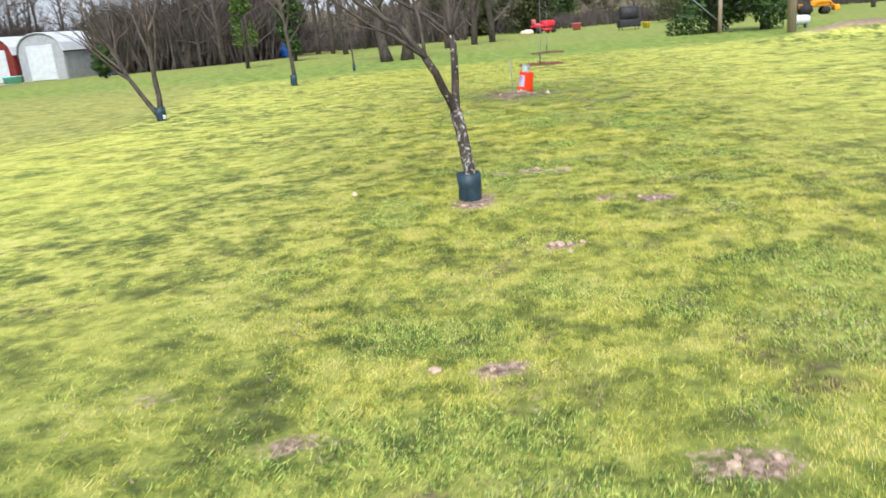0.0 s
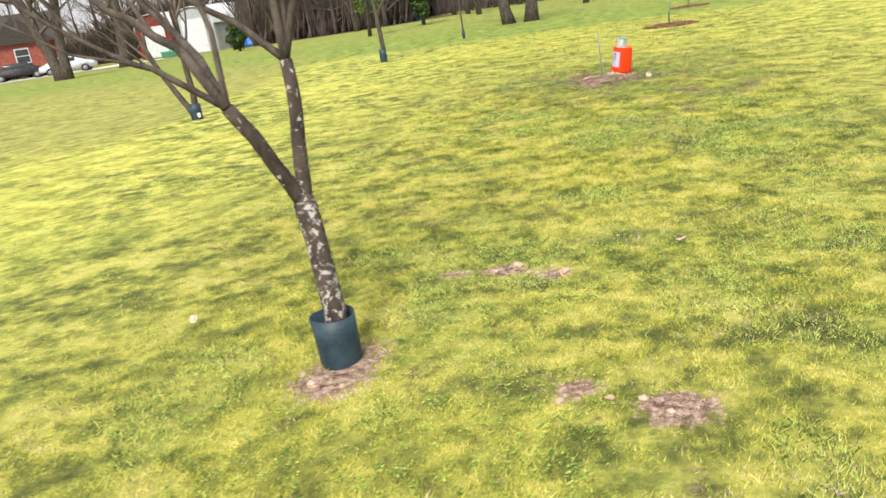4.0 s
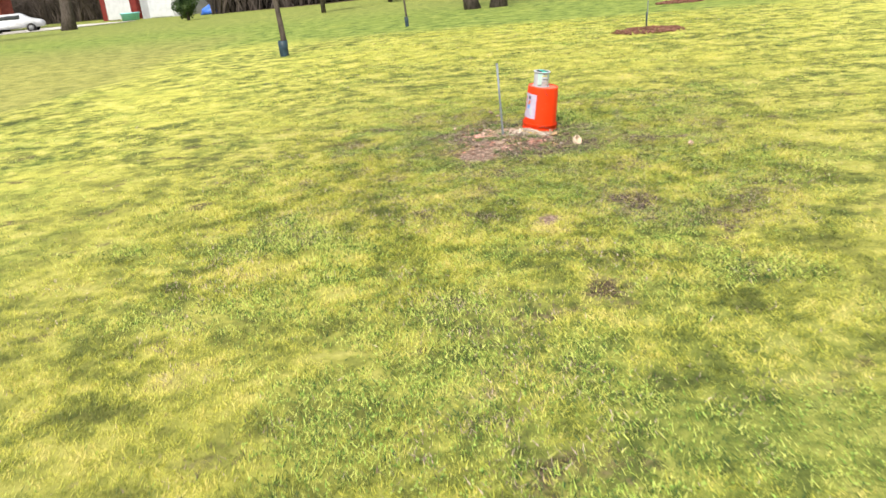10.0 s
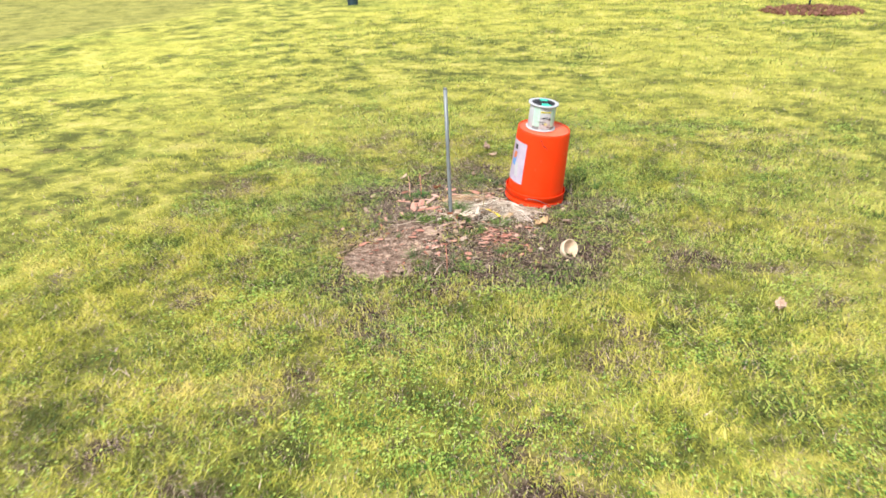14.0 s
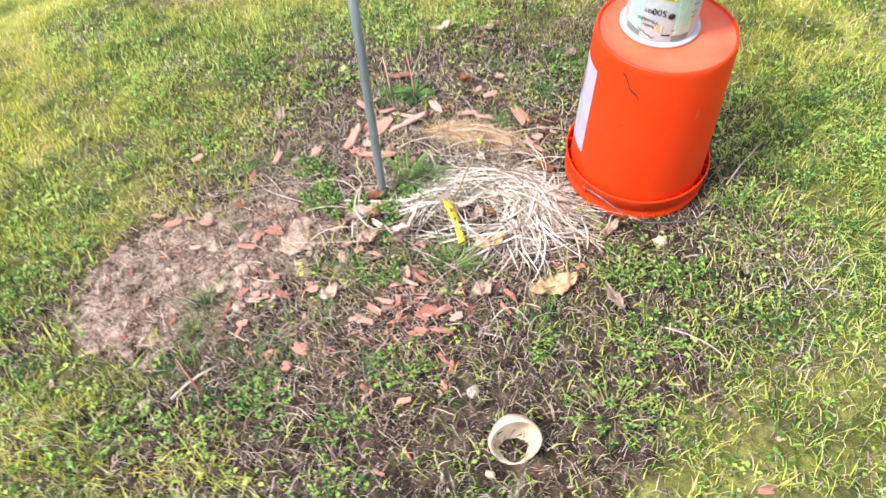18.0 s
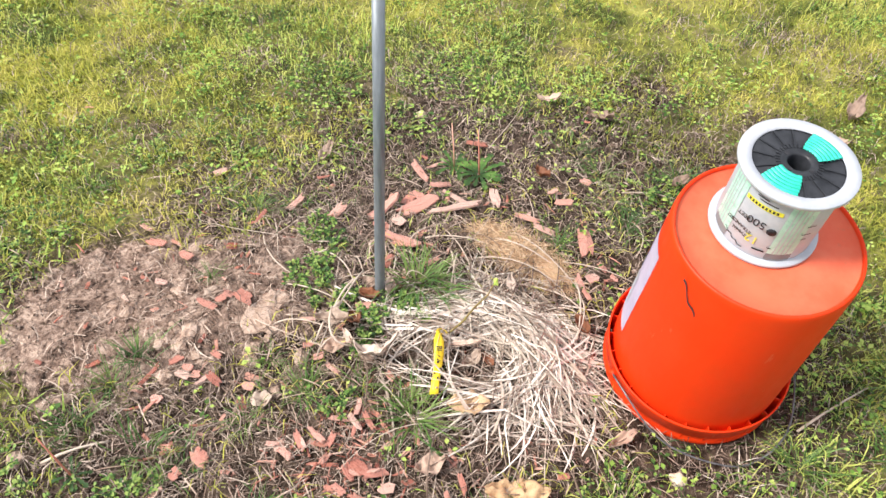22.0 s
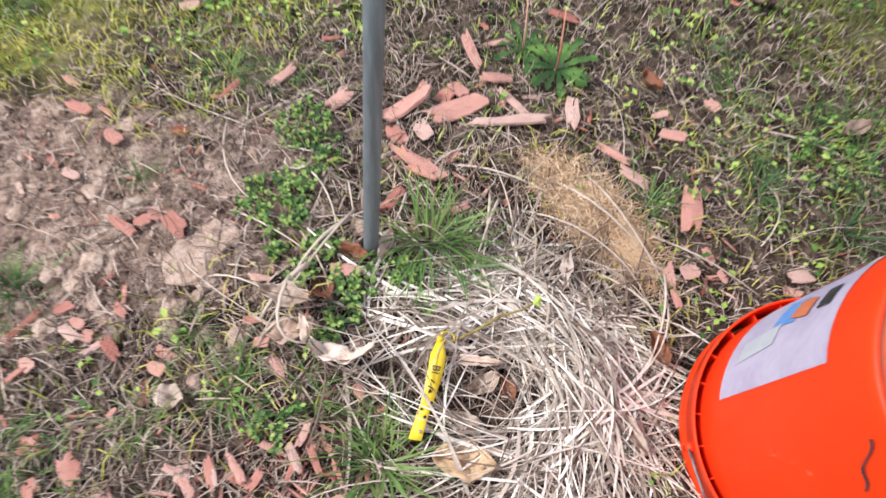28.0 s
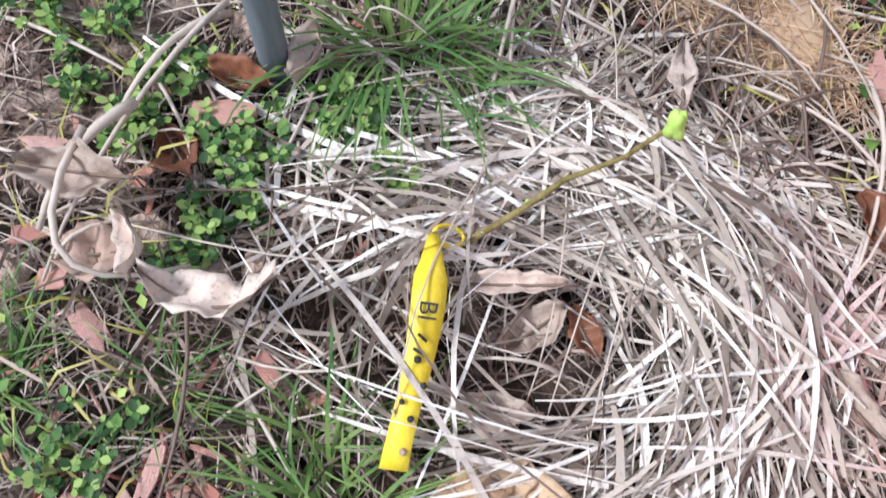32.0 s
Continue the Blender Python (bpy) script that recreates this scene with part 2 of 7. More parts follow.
def make_lichen_bark():
    k = Nodes("lichen_spotted_bark", 0.88, 0.0, 0.2)
    f = k.noise(16.0, 5, 0.65, False, (1, 1, 0.4))
    sp = k.noise(30.0, 5, 0.7, False, seed=8.0)
    c = k.ramp(f, [(0.3, (0.026, 0.02, 0.017)), (0.65, (0.09, 0.07, 0.06))])
    k.color(k.mix(k.step(k.math("ADD", sp, k.math("MULTIPLY", k.attr("lichen"), 0.055)), 0.57, 0.66), c, (0.4, 0.385, 0.365)))
    k.bump(f, 0.6, 0.006)
    return k.m


M_LICHEN = make_lichen_bark()
M_TWIG = plain("winter_twigs", (0.07, 0.056, 0.05), (0.15, 0.12, 0.105), 5.0, 0.9, bump=0)
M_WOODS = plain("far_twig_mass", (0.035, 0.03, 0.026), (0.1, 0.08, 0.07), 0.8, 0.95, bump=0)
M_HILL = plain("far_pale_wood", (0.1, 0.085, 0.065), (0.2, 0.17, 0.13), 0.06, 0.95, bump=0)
M_SCRUB = make_blade_mat("olive_scrub_leaf", (0.03, 0.035, 0.018), (0.055, 0.065, 0.025), (0.085, 0.1, 0.035), (0.13, 0.12, 0.06), 0.2)
M_GUARD = plain("dark_blue_plastic", (0.015, 0.03, 0.045), (0.03, 0.06, 0.08), 12.0, 0.5, bump=0.1)


def make_orange():
    k = Nodes("orange_plastic", 0.45, 0.0, 0.3)
    dirt = k.noise(9.0, 6, 0.7, False, seed=1.5)
    scuff = k.noise(70.0, 4, 0.7, False, (1, 1, 0.25), 5.0)
    c = k.mix(k.step(dirt, 0.35, 0.75), (0.78, 0.04, 0.002), (0.72, 0.048, 0.005))
    c = k.mix(k.math("MULTIPLY", k.step(scuff, 0.66, 0.76), 0.35), c, (0.8, 0.3, 0.18))
    k.color(c)
    k.rough(scuff, 0.4, 0.62)
    k.bump(dirt, 0.06, 0.004)
    return k.m


M_ORANGE = make_orange()


def make_bucket_base():
    k = Nodes("sun_bleached_orange", 0.5, 0.0, 0.4)
    n = k.noise(8.0, 6, 0.7, False, seed=2.5)
    c = k.mix(k.step(n, 0.3, 0.7), (0.72, 0.1, 0.04), (0.74, 0.16, 0.08))
    k.color(k.mix(k.math("MULTIPLY", k.step(k.noise(60.0, 4, 0.7, False), 0.62, 0.72), 0.4), c, (0.55, 0.14, 0.07)))
    return k.m


M_ORANGE_TOP = make_bucket_base()
M_STEEL = plain("galvanised_steel", (0.15, 0.175, 0.2), (0.27, 0.305, 0.335), 30.0, 0.5, 0.35, 0.45, 0.1, 0.001, stretch=(1, 1, 0.12))
M_WIRE = plain("dull_wire", (0.12, 0.12, 0.13), (0.24, 0.24, 0.25), 60.0, 0.5, 0.7)
M_WHITE = plain("white_card", (0.4, 0.43, 0.48), (0.5, 0.52, 0.56), 14.0, 0.45, bump=0.05)
M_BLACKPL = plain("black_plastic", (0.018, 0.02, 0.024), (0.04, 0.043, 0.05), 25.0, 0.4, bump=0.05)
M_MINT = plain("mint_green_insulation", (0.02, 0.5, 0.36), (0.05, 0.62, 0.47), 30.0, 0.35, bump=0.1)
M_MINTFILM = plain("pale_mint_film", (0.34, 0.62, 0.52), (0.52, 0.74, 0.66), 24.0, 0.3, bump=0.05)
M_INK = plain("dark_ink", (0.02, 0.02, 0.024), (0.05, 0.05, 0.055), 60.0, 0.6, bump=0)
M_YELLOW = plain("yellow_plastic_tape", (0.78, 0.56, 0.02), (0.88, 0.68, 0.05), 60.0, 0.4, bump=0.15)
M_LIMEYEL = plain("yellow_print", (0.75, 0.72, 0.05), (0.8, 0.78, 0.12), 60.0, 0.5, bump=0)
M_LABEL = plain("lilac_paper_label", (0.4, 0.35, 0.48), (0.5, 0.45, 0.57), 18.0, 0.55, bump=0.05)
M_BLUEPRINT = plain("blue_print", (0.1, 0.25, 0.6), (0.16, 0.34, 0.7), 40.0, 0.5, bump=0)
M_ORANGEPRINT = plain("rust_print", (0.5, 0.12, 0.05), (0.62, 0.2, 0.1), 40.0, 0.5, bump=0)
M_STONE = plain("pale_stone", (0.42, 0.34, 0.28), (0.6, 0.52, 0.45), 30.0, 0.9, bump=0.5, dist=0.004)
M_CLOD = plain("dry_soil_clod", (0.38, 0.26, 0.19), (0.62, 0.47, 0.38), 40.0, 0.95, bump=0.7, dist=0.006)
M_SHELL = plain("cream_shell", (0.62, 0.46, 0.33), (0.78, 0.66, 0.52), 12.0, 0.6, bump=0.2)
M_MULCH = plain("red_brown_mulch", (0.1, 0.045, 0.03), (0.27, 0.13, 0.09), 9.0, 0.95, bump=0.8, dist=0.02)
M_REDWALL = plain("red_painted_boards", (0.15, 0.02, 0.018), (0.21, 0.035, 0.03), 3.0, 0.7)
M_WHITEWALL = plain("white_painted_siding", (0.5, 0.52, 0.56), (0.62, 0.64, 0.68), 2.0, 0.6)
M_GREYWALL = plain("pale_grey_siding", (0.3, 0.31, 0.33), (0.38, 0.39, 0.41), 2.0, 0.65)
M_METALROOF = plain("pale_metal_roof", (0.5, 0.51, 0.54), (0.62, 0.63, 0.66), 1.0, 0.4, 0.1)
M_DARKROOF = plain("dark_shingle_roof", (0.035, 0.03, 0.028), (0.07, 0.06, 0.055), 6.0, 0.9, bump=0.4)
M_BRICK = plain("red_brick", (0.2, 0.055, 0.04), (0.32, 0.1, 0.07), 4.0, 0.9, bump=0.3)
M_CONC = plain("pale_concrete", (0.45, 0.43, 0.4), (0.58, 0.56, 0.52), 1.0, 0.9)
M_TARP = plain("blue_tarpaulin", (0.03, 0.12, 0.55), (0.06, 0.2, 0.7), 3.0, 0.45)
M_CYAN = plain("aqua_plastic", (0.2, 0.6, 0.65), (0.3, 0.68, 0.72), 5.0, 0.5)
M_REDPAINT = plain("red_paint", (0.5, 0.02, 0.035), (0.62, 0.04, 0.06), 5.0, 0.4)
M_PINKPL = plain("faded_pink_plastic", (0.6, 0.12, 0.16), (0.7, 0.2, 0.24), 5.0, 0.5)
M_YELPL = plain("yellow_plastic", (0.7, 0.5, 0.04), (0.8, 0.6, 0.08), 5.0, 0.5)
M_ORGPAINT = plain("orange_machine_paint", (0.75, 0.28, 0.01), (0.85, 0.36, 0.02), 3.0, 0.4)
M_DARKMETAL = plain("sooty_black_metal", (0.02, 0.02, 0.023), (0.05, 0.05, 0.055), 6.0, 0.6, 0.2)
M_GREYMETAL = plain("weathered_grey_metal", (0.16, 0.17, 0.18), (0.26, 0.27, 0.28), 6.0, 0.6, 0.3)
M_GLASS = plain("dark_window_glass", (0.03, 0.035, 0.04), (0.05, 0.055, 0.06), 2.0, 0.12, 0.0, 0.5, 0)
M_POLE = plain("weathered_wood_pole", (0.3, 0.22, 0.17), (0.45, 0.36, 0.3), 6.0, 0.9, bump=0.5, stretch=(1, 1, 0.1))
M_CEDAR = make_blade_mat("evergreen_needles", (0.012, 0.03, 0.01), (0.03, 0.065, 0.016), (0.05, 0.095, 0.022), (0.08, 0.12, 0.03), 0.15)
M_SPRING = make_blade_mat("spring_leaves", (0.04, 0.08, 0.012), (0.07, 0.13, 0.02), (0.11, 0.18, 0.03), (0.16, 0.22, 0.045), 0.25)
M_TYRE = plain("black_rubber", (0.02, 0.02, 0.02), (0.04, 0.04, 0.04), 20.0, 0.85)


# ---- shared numbers of the plan ----
POST = (1.500, 14.079)
BUCKET = (1.780, 14.537)
TILT = Vector((0.050, -0.017, 0.36)).normalized()
NEST = (1.680, 14.195)
TREE_A = (0.01, 6.05)
TREE_B = (-5.08, 15.43)
TREE_C = (-3.55, 23.2)
TREE_D = (-2.15, 29.2)
RING_A = (3.51, 22.4)
RING_B = (5.05, 29.6)

_tab = np.random.RandomState(11).rand(512, 512)


def vnoise(x, y, scale, seed=0):
    """Smooth value noise, 0 to 1, with features of about 1/scale metres."""
    x = np.asarray(x, float) * scale + seed * 17.3 + 1000
    y = np.asarray(y, float) * scale + seed * 5.1 + 1000
    i, j = np.floor(x).astype(int), np.floor(y).astype(int)
    u, v = x - i, y - j
    u, v = u * u * (3 - 2 * u), v * v * (3 - 2 * v)
    i0, i1, j0, j1 = i % 512, (i + 1) % 512, j % 512, (j + 1) % 512
    a = _tab[i0, j0] * (1 - u) + _tab[i1, j0] * u
    b = _tab[i0, j1] * (1 - u) + _tab[i1, j1] * u
    return a * (1 - v) + b * v


def fbm(x, y, scale, seed=0, octaves=3):
    s, a, t = 0.0, 0.5, 0.0
    for o in range(octaves):
        s = s + a * vnoise(x, y, scale * 2 ** o, seed + o)
        t += a
        a *= 0.5
    return s / t


def hump(x, y, cx, cy, rx, ry, turn=0.0):
    c, s = math.cos(radians(turn)), math.sin(radians(turn))
    dx, dy = np.asarray(x, float) - cx, np.asarray(y, float) - cy
    u, v = (dx * c + dy * s) / rx, (-dx * s + dy * c) / ry
    return np.exp(-(u * u + v * v))


# bare earth: centre, half-widths, turn
BARE = [
    (1.42, 13.80, 0.17, 0.26, 20, 1.1), (1.30, 13.58, 0.12, 0.2, 35, 0.8), (1.28, 5.54, 0.17, 0.11, 0, 1.1), (0.95, 5.68, 0.12, 0.09, 20, 0.8),
    (0.86, 6.88, 0.15, 0.09, 0, 0.9), (0.62, 6.97, 0.12, 0.07, 0, 0.8), (0.36, 6.96, 0.1, 0.07, 0, 0.7), (0.0, 5.84, 0.24, 0.15, 0, 0.75),
    (0.05, 6.1, 0.22, 0.18, 0, 0.7), (0.46, 2.26, 0.2, 0.11, 0, 1.0), (-0.14, 3.04, 0.14, 0.1, 0, 0.8), (-0.1, 2.71, 0.12, 0.1, 0, 0.7),
    (-0.92, 2.62, 0.22, 0.1, 0, 0.65), (-1.5, 3.1, 0.2, 0.12, 10, 0.6), (0.42, 4.6, 0.14, 0.1, 0, 0.8), (1.9, 12.05, 0.09, 0.14, 0, 0.7), (1.55, 12.9, 0.12, 0.1, 0, 0.4),
    (13.4, 23.6, 2.2, 0.7, 0, 1.0),
]


def bare_at(x, y):
    b = 0.0
    for cx, cy, rx, ry, turn, k in BARE:
        b = b + k * hump(x, y, cx, cy, rx, ry, turn)
    return np.clip(b * (0.65 + 0.7 * vnoise(x, y, 9.0, 3)), 0, 1)


def thatch_at(x, y):
    """How much dead thatch shows between the blades."""
    t = 1.0 * hump(x, y, 1.52, 14.1, 0.58, 0.58) + 0.75 * hump(x, y, 1.3, 14.55, 0.4, 0.5) + 0.42 * hump(x, y, 1.72, 13.82, 0.25, 0.22) + 0.4 * hump(x, y, 1.71, 13.97, 0.08, 0.06) + 0.25 * hump(x, y, 2.15, 14.5, 0.2, 0.2)
    t = t + 0.44 * np.clip((fbm(x, y, 4.5, 61) - 0.55) * 5, 0, 1) * np.clip((20 - np.asarray(y, float)) / 5, 0, 1)
    t = t + 0.32 * np.clip((fbm(x, y, 3.2, 65) - 0.5) * 6, 0, 1) * np.exp(-((np.asarray(y, float) - 12.5) / 1.6) ** 2 - ((np.asarray(x, float) - 1.7) / 1.6) ** 2)
    t = t + 0.12 * np.clip((4.8 - np.asarray(y, float)) / 3, 0, 1) + 0.08 * np.clip((np.asarray(y, float) - 9) / 3, 0, 1) * np.clip((17 - np.asarray(y, float)) / 3, 0, 1)
    return np.clip(t * (0.4 + 1.1 * fbm(x, y, 4.0, 7)), 0, 1)


def lush_at(x, y):
    """How much greener than yellow the turf is."""
    x, y = np.asarray(x, float), np.asarray(y, float)
    t = np.clip((y - 25.5) / 3, 0, 1) * 1.3 + np.clip((4.6 - y) / 2.5, 0, 1) * 0.8 + 0.12 * np.clip((12.5 - y) / 3, 0, 1) + 0.7 * hump(x, y, 2.6, 10.2, 1.2, 1.2) + 0.4 * hump(x, y, 1.6, 14.1, 1.6, 1.4)
    return np.clip(t * (0.4 + 1.1 * fbm(x, y, 0.7, 51)), 0, 1)


def sward_at(x, y):
    """Where blades stand thick; moss and thatch tones there also carry the gaps' shade."""
    x, y = np.asarray(x, float), np.asarray(y, float)
    return np.clip(0.8 * np.exp(-((x - 0.5 - 0.08 * y) / 3.6) ** 4) * np.clip((24 - y) / 9, 0, 1) + 1.1 * hump(x, y, 1.6, 14.2, 1.1, 1.1), 0, 1.8)


def dull_at(x, y):
    """The low olive ground past the bank, and the worn verge beyond."""
    x, y = np.asarray(x, float), np.asarray(y, float)
    d = np.clip((-5.6 - 0.12 * (y - 16) * (y > 22) - x + 0.2 * np.sin(y * 0.9)) / 0.5, 0, 1) * np.clip((y - 12) / 4, 0, 1)
    return np.clip(d * np.clip((34 - y) / 6, 0, 1) + 0.5 * np.clip((y - 34) / 8, 0, 1), 0, 1)


def gz(x, y):
    """Height of the ground."""
    x, y = np.asarray(x, float), np.asarray(y, float)
    near = np.exp(-((x - 1) / 12) ** 2 - ((y - 11) / 16) ** 2)
    z = near * (0.030 * (fbm(x, y, 1.6, 1) - 0.5) + 0.012 * (vnoise(x, y, 9.0, 2) - 0.5))
    z = z + 0.035 * hump(x, y, 1.5, 14.06, 0.3, 0.34) + 0.02 * hump(x, y, 1.42, 13.85, 0.16, 0.2)
    z = z - 0.012 * hump(x, y, BUCKET[0], BUCKET[1], 0.22, 0.22) - 0.008
    z = z + 0.07 * hump(x, y, RING_A[0], RING_A[1], 0.6, 0.5) + 0.06 * hump(x, y, RING_B[0], RING_B[1], 0.6, 0.5)
    z = z + 0.5 * hump(x, y, 13.4, 23.6, 2.2, 0.9)
    dip = np.clip((-5.75 - x + 0.15 * np.sin(y * 0.9)) / 0.9, 0, 1) * np.clip((x + 16) / 6, 0, 1) * np.clip((y - 9) / 5, 0, 1) * np.clip((30 - y) / 8, 0, 1)
    z = z - 0.1 * dip
    z = z - 0.55 * np.clip((y - 35) / 40, 0, 1) * np.clip((-8 - x) / 25, 0, 1)
    far = np.clip((y - 60) / 200, 0, 1)
    z = z + far * far * 9 * np.clip((x + 20) / 60, 0, 1)
    return z


def gz1(x, y):
    return float(gz(x, y))


# ---- mesh helpers ----
def mesh_of(name, verts, faces, mat, smooth=False):
    me = bpy.data.meshes.new(name)
    me.from_pydata([tuple(v) for v in verts], [], faces)
    me.materials.append(mat)
    if smooth:
        me.polygons.foreach_set("use_smooth", [True] * len(me.polygons))
    return me


def tri_mesh(name, verts, tris, mat):
    """A big mesh from arrays."""
    me = bpy.data.meshes.new(name)
    verts, tris = np.asarray(verts, np.float32), np.asarray(tris, np.int32)
    me.vertices.add(len(verts))
    me.vertices.foreach_set("co", verts.ravel())
    me.loops.add(tris.size)
    me.loops.foreach_set("vertex_index", tris.ravel())
    me.polygons.add(len(tris))
    me.polygons.foreach_set("loop_start", np.arange(0, tris.size, 3, dtype=np.int32))
    me.materials.append(mat)
    me.update(calc_edges=True)
    return me


def thing(name, label, category, group="", at=(0, 0, 0), kind=""):
    e = new(name)
    e.location = at
    return tagged(e, label, category, group, kind)


def part(name, bm, mat, parent, label="", smooth=True):
    """Links a bmesh, or a mesh, as one mesh object under a thing or a part."""
    if isinstance(bm, bmesh.types.BMesh):
        me = bpy.data.meshes.new(name)
        bm.to_mesh(me)
        bm.free()
        me.materials.append(mat)
        if smooth:
            me.polygons.foreach_set("use_smooth", [True] * len(me.polygons))
    else:
        me = bm
    ob = new(name, me)
    ob.parent = parent
    if label:
        ob["label"] = label
    return ob


def solo(name, bm, mat, label, category, group="", kind="", at=(0, 0, 0), smooth=True):
    ob = part(name, bm, mat, None, "", smooth)
    ob.location = at
    return tagged(ob, label, category, group, kind)


def box(bm, x0, y0, z0, x1, y1, z1, bevel=0.0):
    m = Matrix.Translation(((x0 + x1) / 2, (y0 + y1) / 2, (z0 + z1) / 2)) @ Matrix.Diagonal((x1 - x0, y1 - y0, z1 - z0, 1))
    r = bmesh.ops.create_cube(bm, size=1, matrix=m)
    if bevel:
        es = list({e for v in r["verts"] for e in v.link_edges})
        bmesh.ops.bevel(bm, geom=es, offset=bevel, segments=2, affect="EDGES", profile=0.5)
    return bm


def lathe(bm, prof, n=48, cap=False, centre=(0, 0)):
    """Turns a profile of (radius, z) round the z axis."""
    rings = []
    for r, z in prof:
        rings.append([bm.verts.new((centre[0] + r * math.cos(2 * math.pi * i / n), centre[1] + r * math.sin(2 * math.pi * i / n), z)) for i in range(n)])
    for a, b in zip(rings, rings[1:]):
        for i in range(n):
            bm.faces.new((a[i], a[(i + 1) % n], b[(i + 1) % n], b[i]))
    if cap:
        bm.faces.new(list(reversed(rings[0])))
        bm.faces.new(rings[-1])
    return bm


def tube(bm, pts, radii, n=8, caps=True):
    """A tapered tube along points."""
    pts = [Vector(p) for p in pts]
    rings, side = [], None
    for i, p in enumerate(pts):
        d = (pts[min(i + 1, len(pts) - 1)] - pts[max(i - 1, 0)]).normalized()
        if side is None:
            side = d.orthogonal().normalized()
        side = (side - d * side.dot(d)).normalized()
        up = d.cross(side)
        r = radii[i] if hasattr(radii, "__len__") else radii
        rings.append([bm.verts.new(p + (side * math.cos(2 * math.pi * k / n) + up * math.sin(2 * math.pi * k / n)) * r) for k in range(n)])
    for a, b in zip(rings, rings[1:]):
        for k in range(n):
            bm.faces.new((a[k], a[(k + 1) % n], b[(k + 1) % n], b[k]))
    if caps:
        bm.faces.new(list(reversed(rings[0])))
        bm.faces.new(rings[-1])
    return bm


def bend_line(a, b, sag, n=6, rng=None, wob=0.0):
    a, b = Vector(a), Vector(b)
    out = []
    for i in range(n + 1):
        t = i / n
        p = a.lerp(b, t) + Vector(sag) * (4 * t * (1 - t))
        if rng and 0 < i < n:
            p += Vector((rng.uniform(-wob, wob), rng.uniform(-wob, wob), rng.uniform(-wob, wob)))
        out.append(p)
    return out


def sprout(bm, rng, p, d, length, r, depth, n=5, spread=0.6, up=0.15, kids=3):
    """A bare limb with its side limbs."""
    pts, rad = [Vector(p)], [r]
    d = Vector(d).normalized()
    seg = 4
    for i in range(seg):
        d = (d + Vector((rng.gauss(0, 0.11), rng.gauss(0, 0.11), rng.gauss(0, 0.08) + up * 0.3))).normalized()
        pts.append(pts[-1] + d * (length / seg))
        rad.append(r * (1 - 0.62 * (i + 1) / seg))
    tube(bm, pts, rad, n if depth > 0 else 3, caps=False)
    if depth > 0:
        for k in range(kids):
            t = rng.uniform(0.35, 1.0) if k else 1.0
            i = min(int(t * seg), seg - 1)
            q = pts[i].lerp(pts[i + 1], t * seg - i)
            e = (d + Vector((rng.gauss(0, spread), rng.gauss(0, spread), rng.gauss(0.1, spread * 0.6)))).normalized()
            sprout(bm, rng, q, e, length * rng.uniform(0.5, 0.75), max(rad[min(i + 1, seg)] * 0.75, 0.003), depth - 1, max(n - 1, 3), spread, up, kids)


# ---- ground ----
def graded(lo, hi, fine_lo, fine_hi, step, grow):
    """Grid lines: even in the fine stretch, wider and wider outside it."""
    v = list(np.arange(fine_lo, fine_hi + 1e-6, step))
    s, a = step, fine_hi
    while a < hi:
        s *= grow
        a += s
        v.append(a)
    s, a = step, fine_lo
    while a > lo:
        s *= grow
        a -= s
        v.insert(0, a)
    return np.array(v)


def make_ground():
    xs = graded(-900, 900, 0.85, 2.4, 0.03, 1.085)
    ys = graded(-400, 1500, 13.2, 14.9, 0.03, 1.05)
    ys = np.unique(np.concatenate([ys, np.arange(-1, 13, 0.14)]))
    X, Y = np.meshgrid(xs, ys)
    Z = gz(X, Y)
    nx, ny = len(xs), len(ys)
    verts = np.stack([X.ravel(), Y.ravel(), Z.ravel()], 1)
    i, j = np.meshgrid(np.arange(nx - 1), np.arange(ny - 1))
    a = (j * nx + i).ravel()
    tris = np.concatenate([np.stack([a, a + 1, a + nx + 1], 1), np.stack([a, a + nx + 1, a + nx], 1)])
    me = tri_mesh("ground", verts, tris, M_GROUND)
    x, y = verts[:, 0], verts[:, 1]
    lit = np.clip(hump(x, y, -14, 66, 9, 8) + hump(x, y, RING_A[0], RING_A[1], 0.1, 0.1), 0, 1)
    # extra thatch near the nest darkens the ground like shade between fine blades
    for name, v in (("sward", sward_at(x, y)), ("dull", dull_at(x, y)), ("bare", bare_at(x, y)), ("thatch", np.clip(thatch_at(x, y) + 0.25 * hump(x, y, 1.6, 14.2, 1.1, 1.1), 0, 1)), ("litter", lit), ("lush", lush_at(x, y))):
        at = me.attributes.new(name, "FLOAT", "POINT")
        at.data.foreach_set("value", v.astype(np.float32))
    me.polygons.foreach_set("use_smooth", np.ones(len(tris), bool))
    return tagged(new("ground", me), "yellow-green patchy lawn with bare brown soil spots", "lawn", kind="structure")


make_ground()


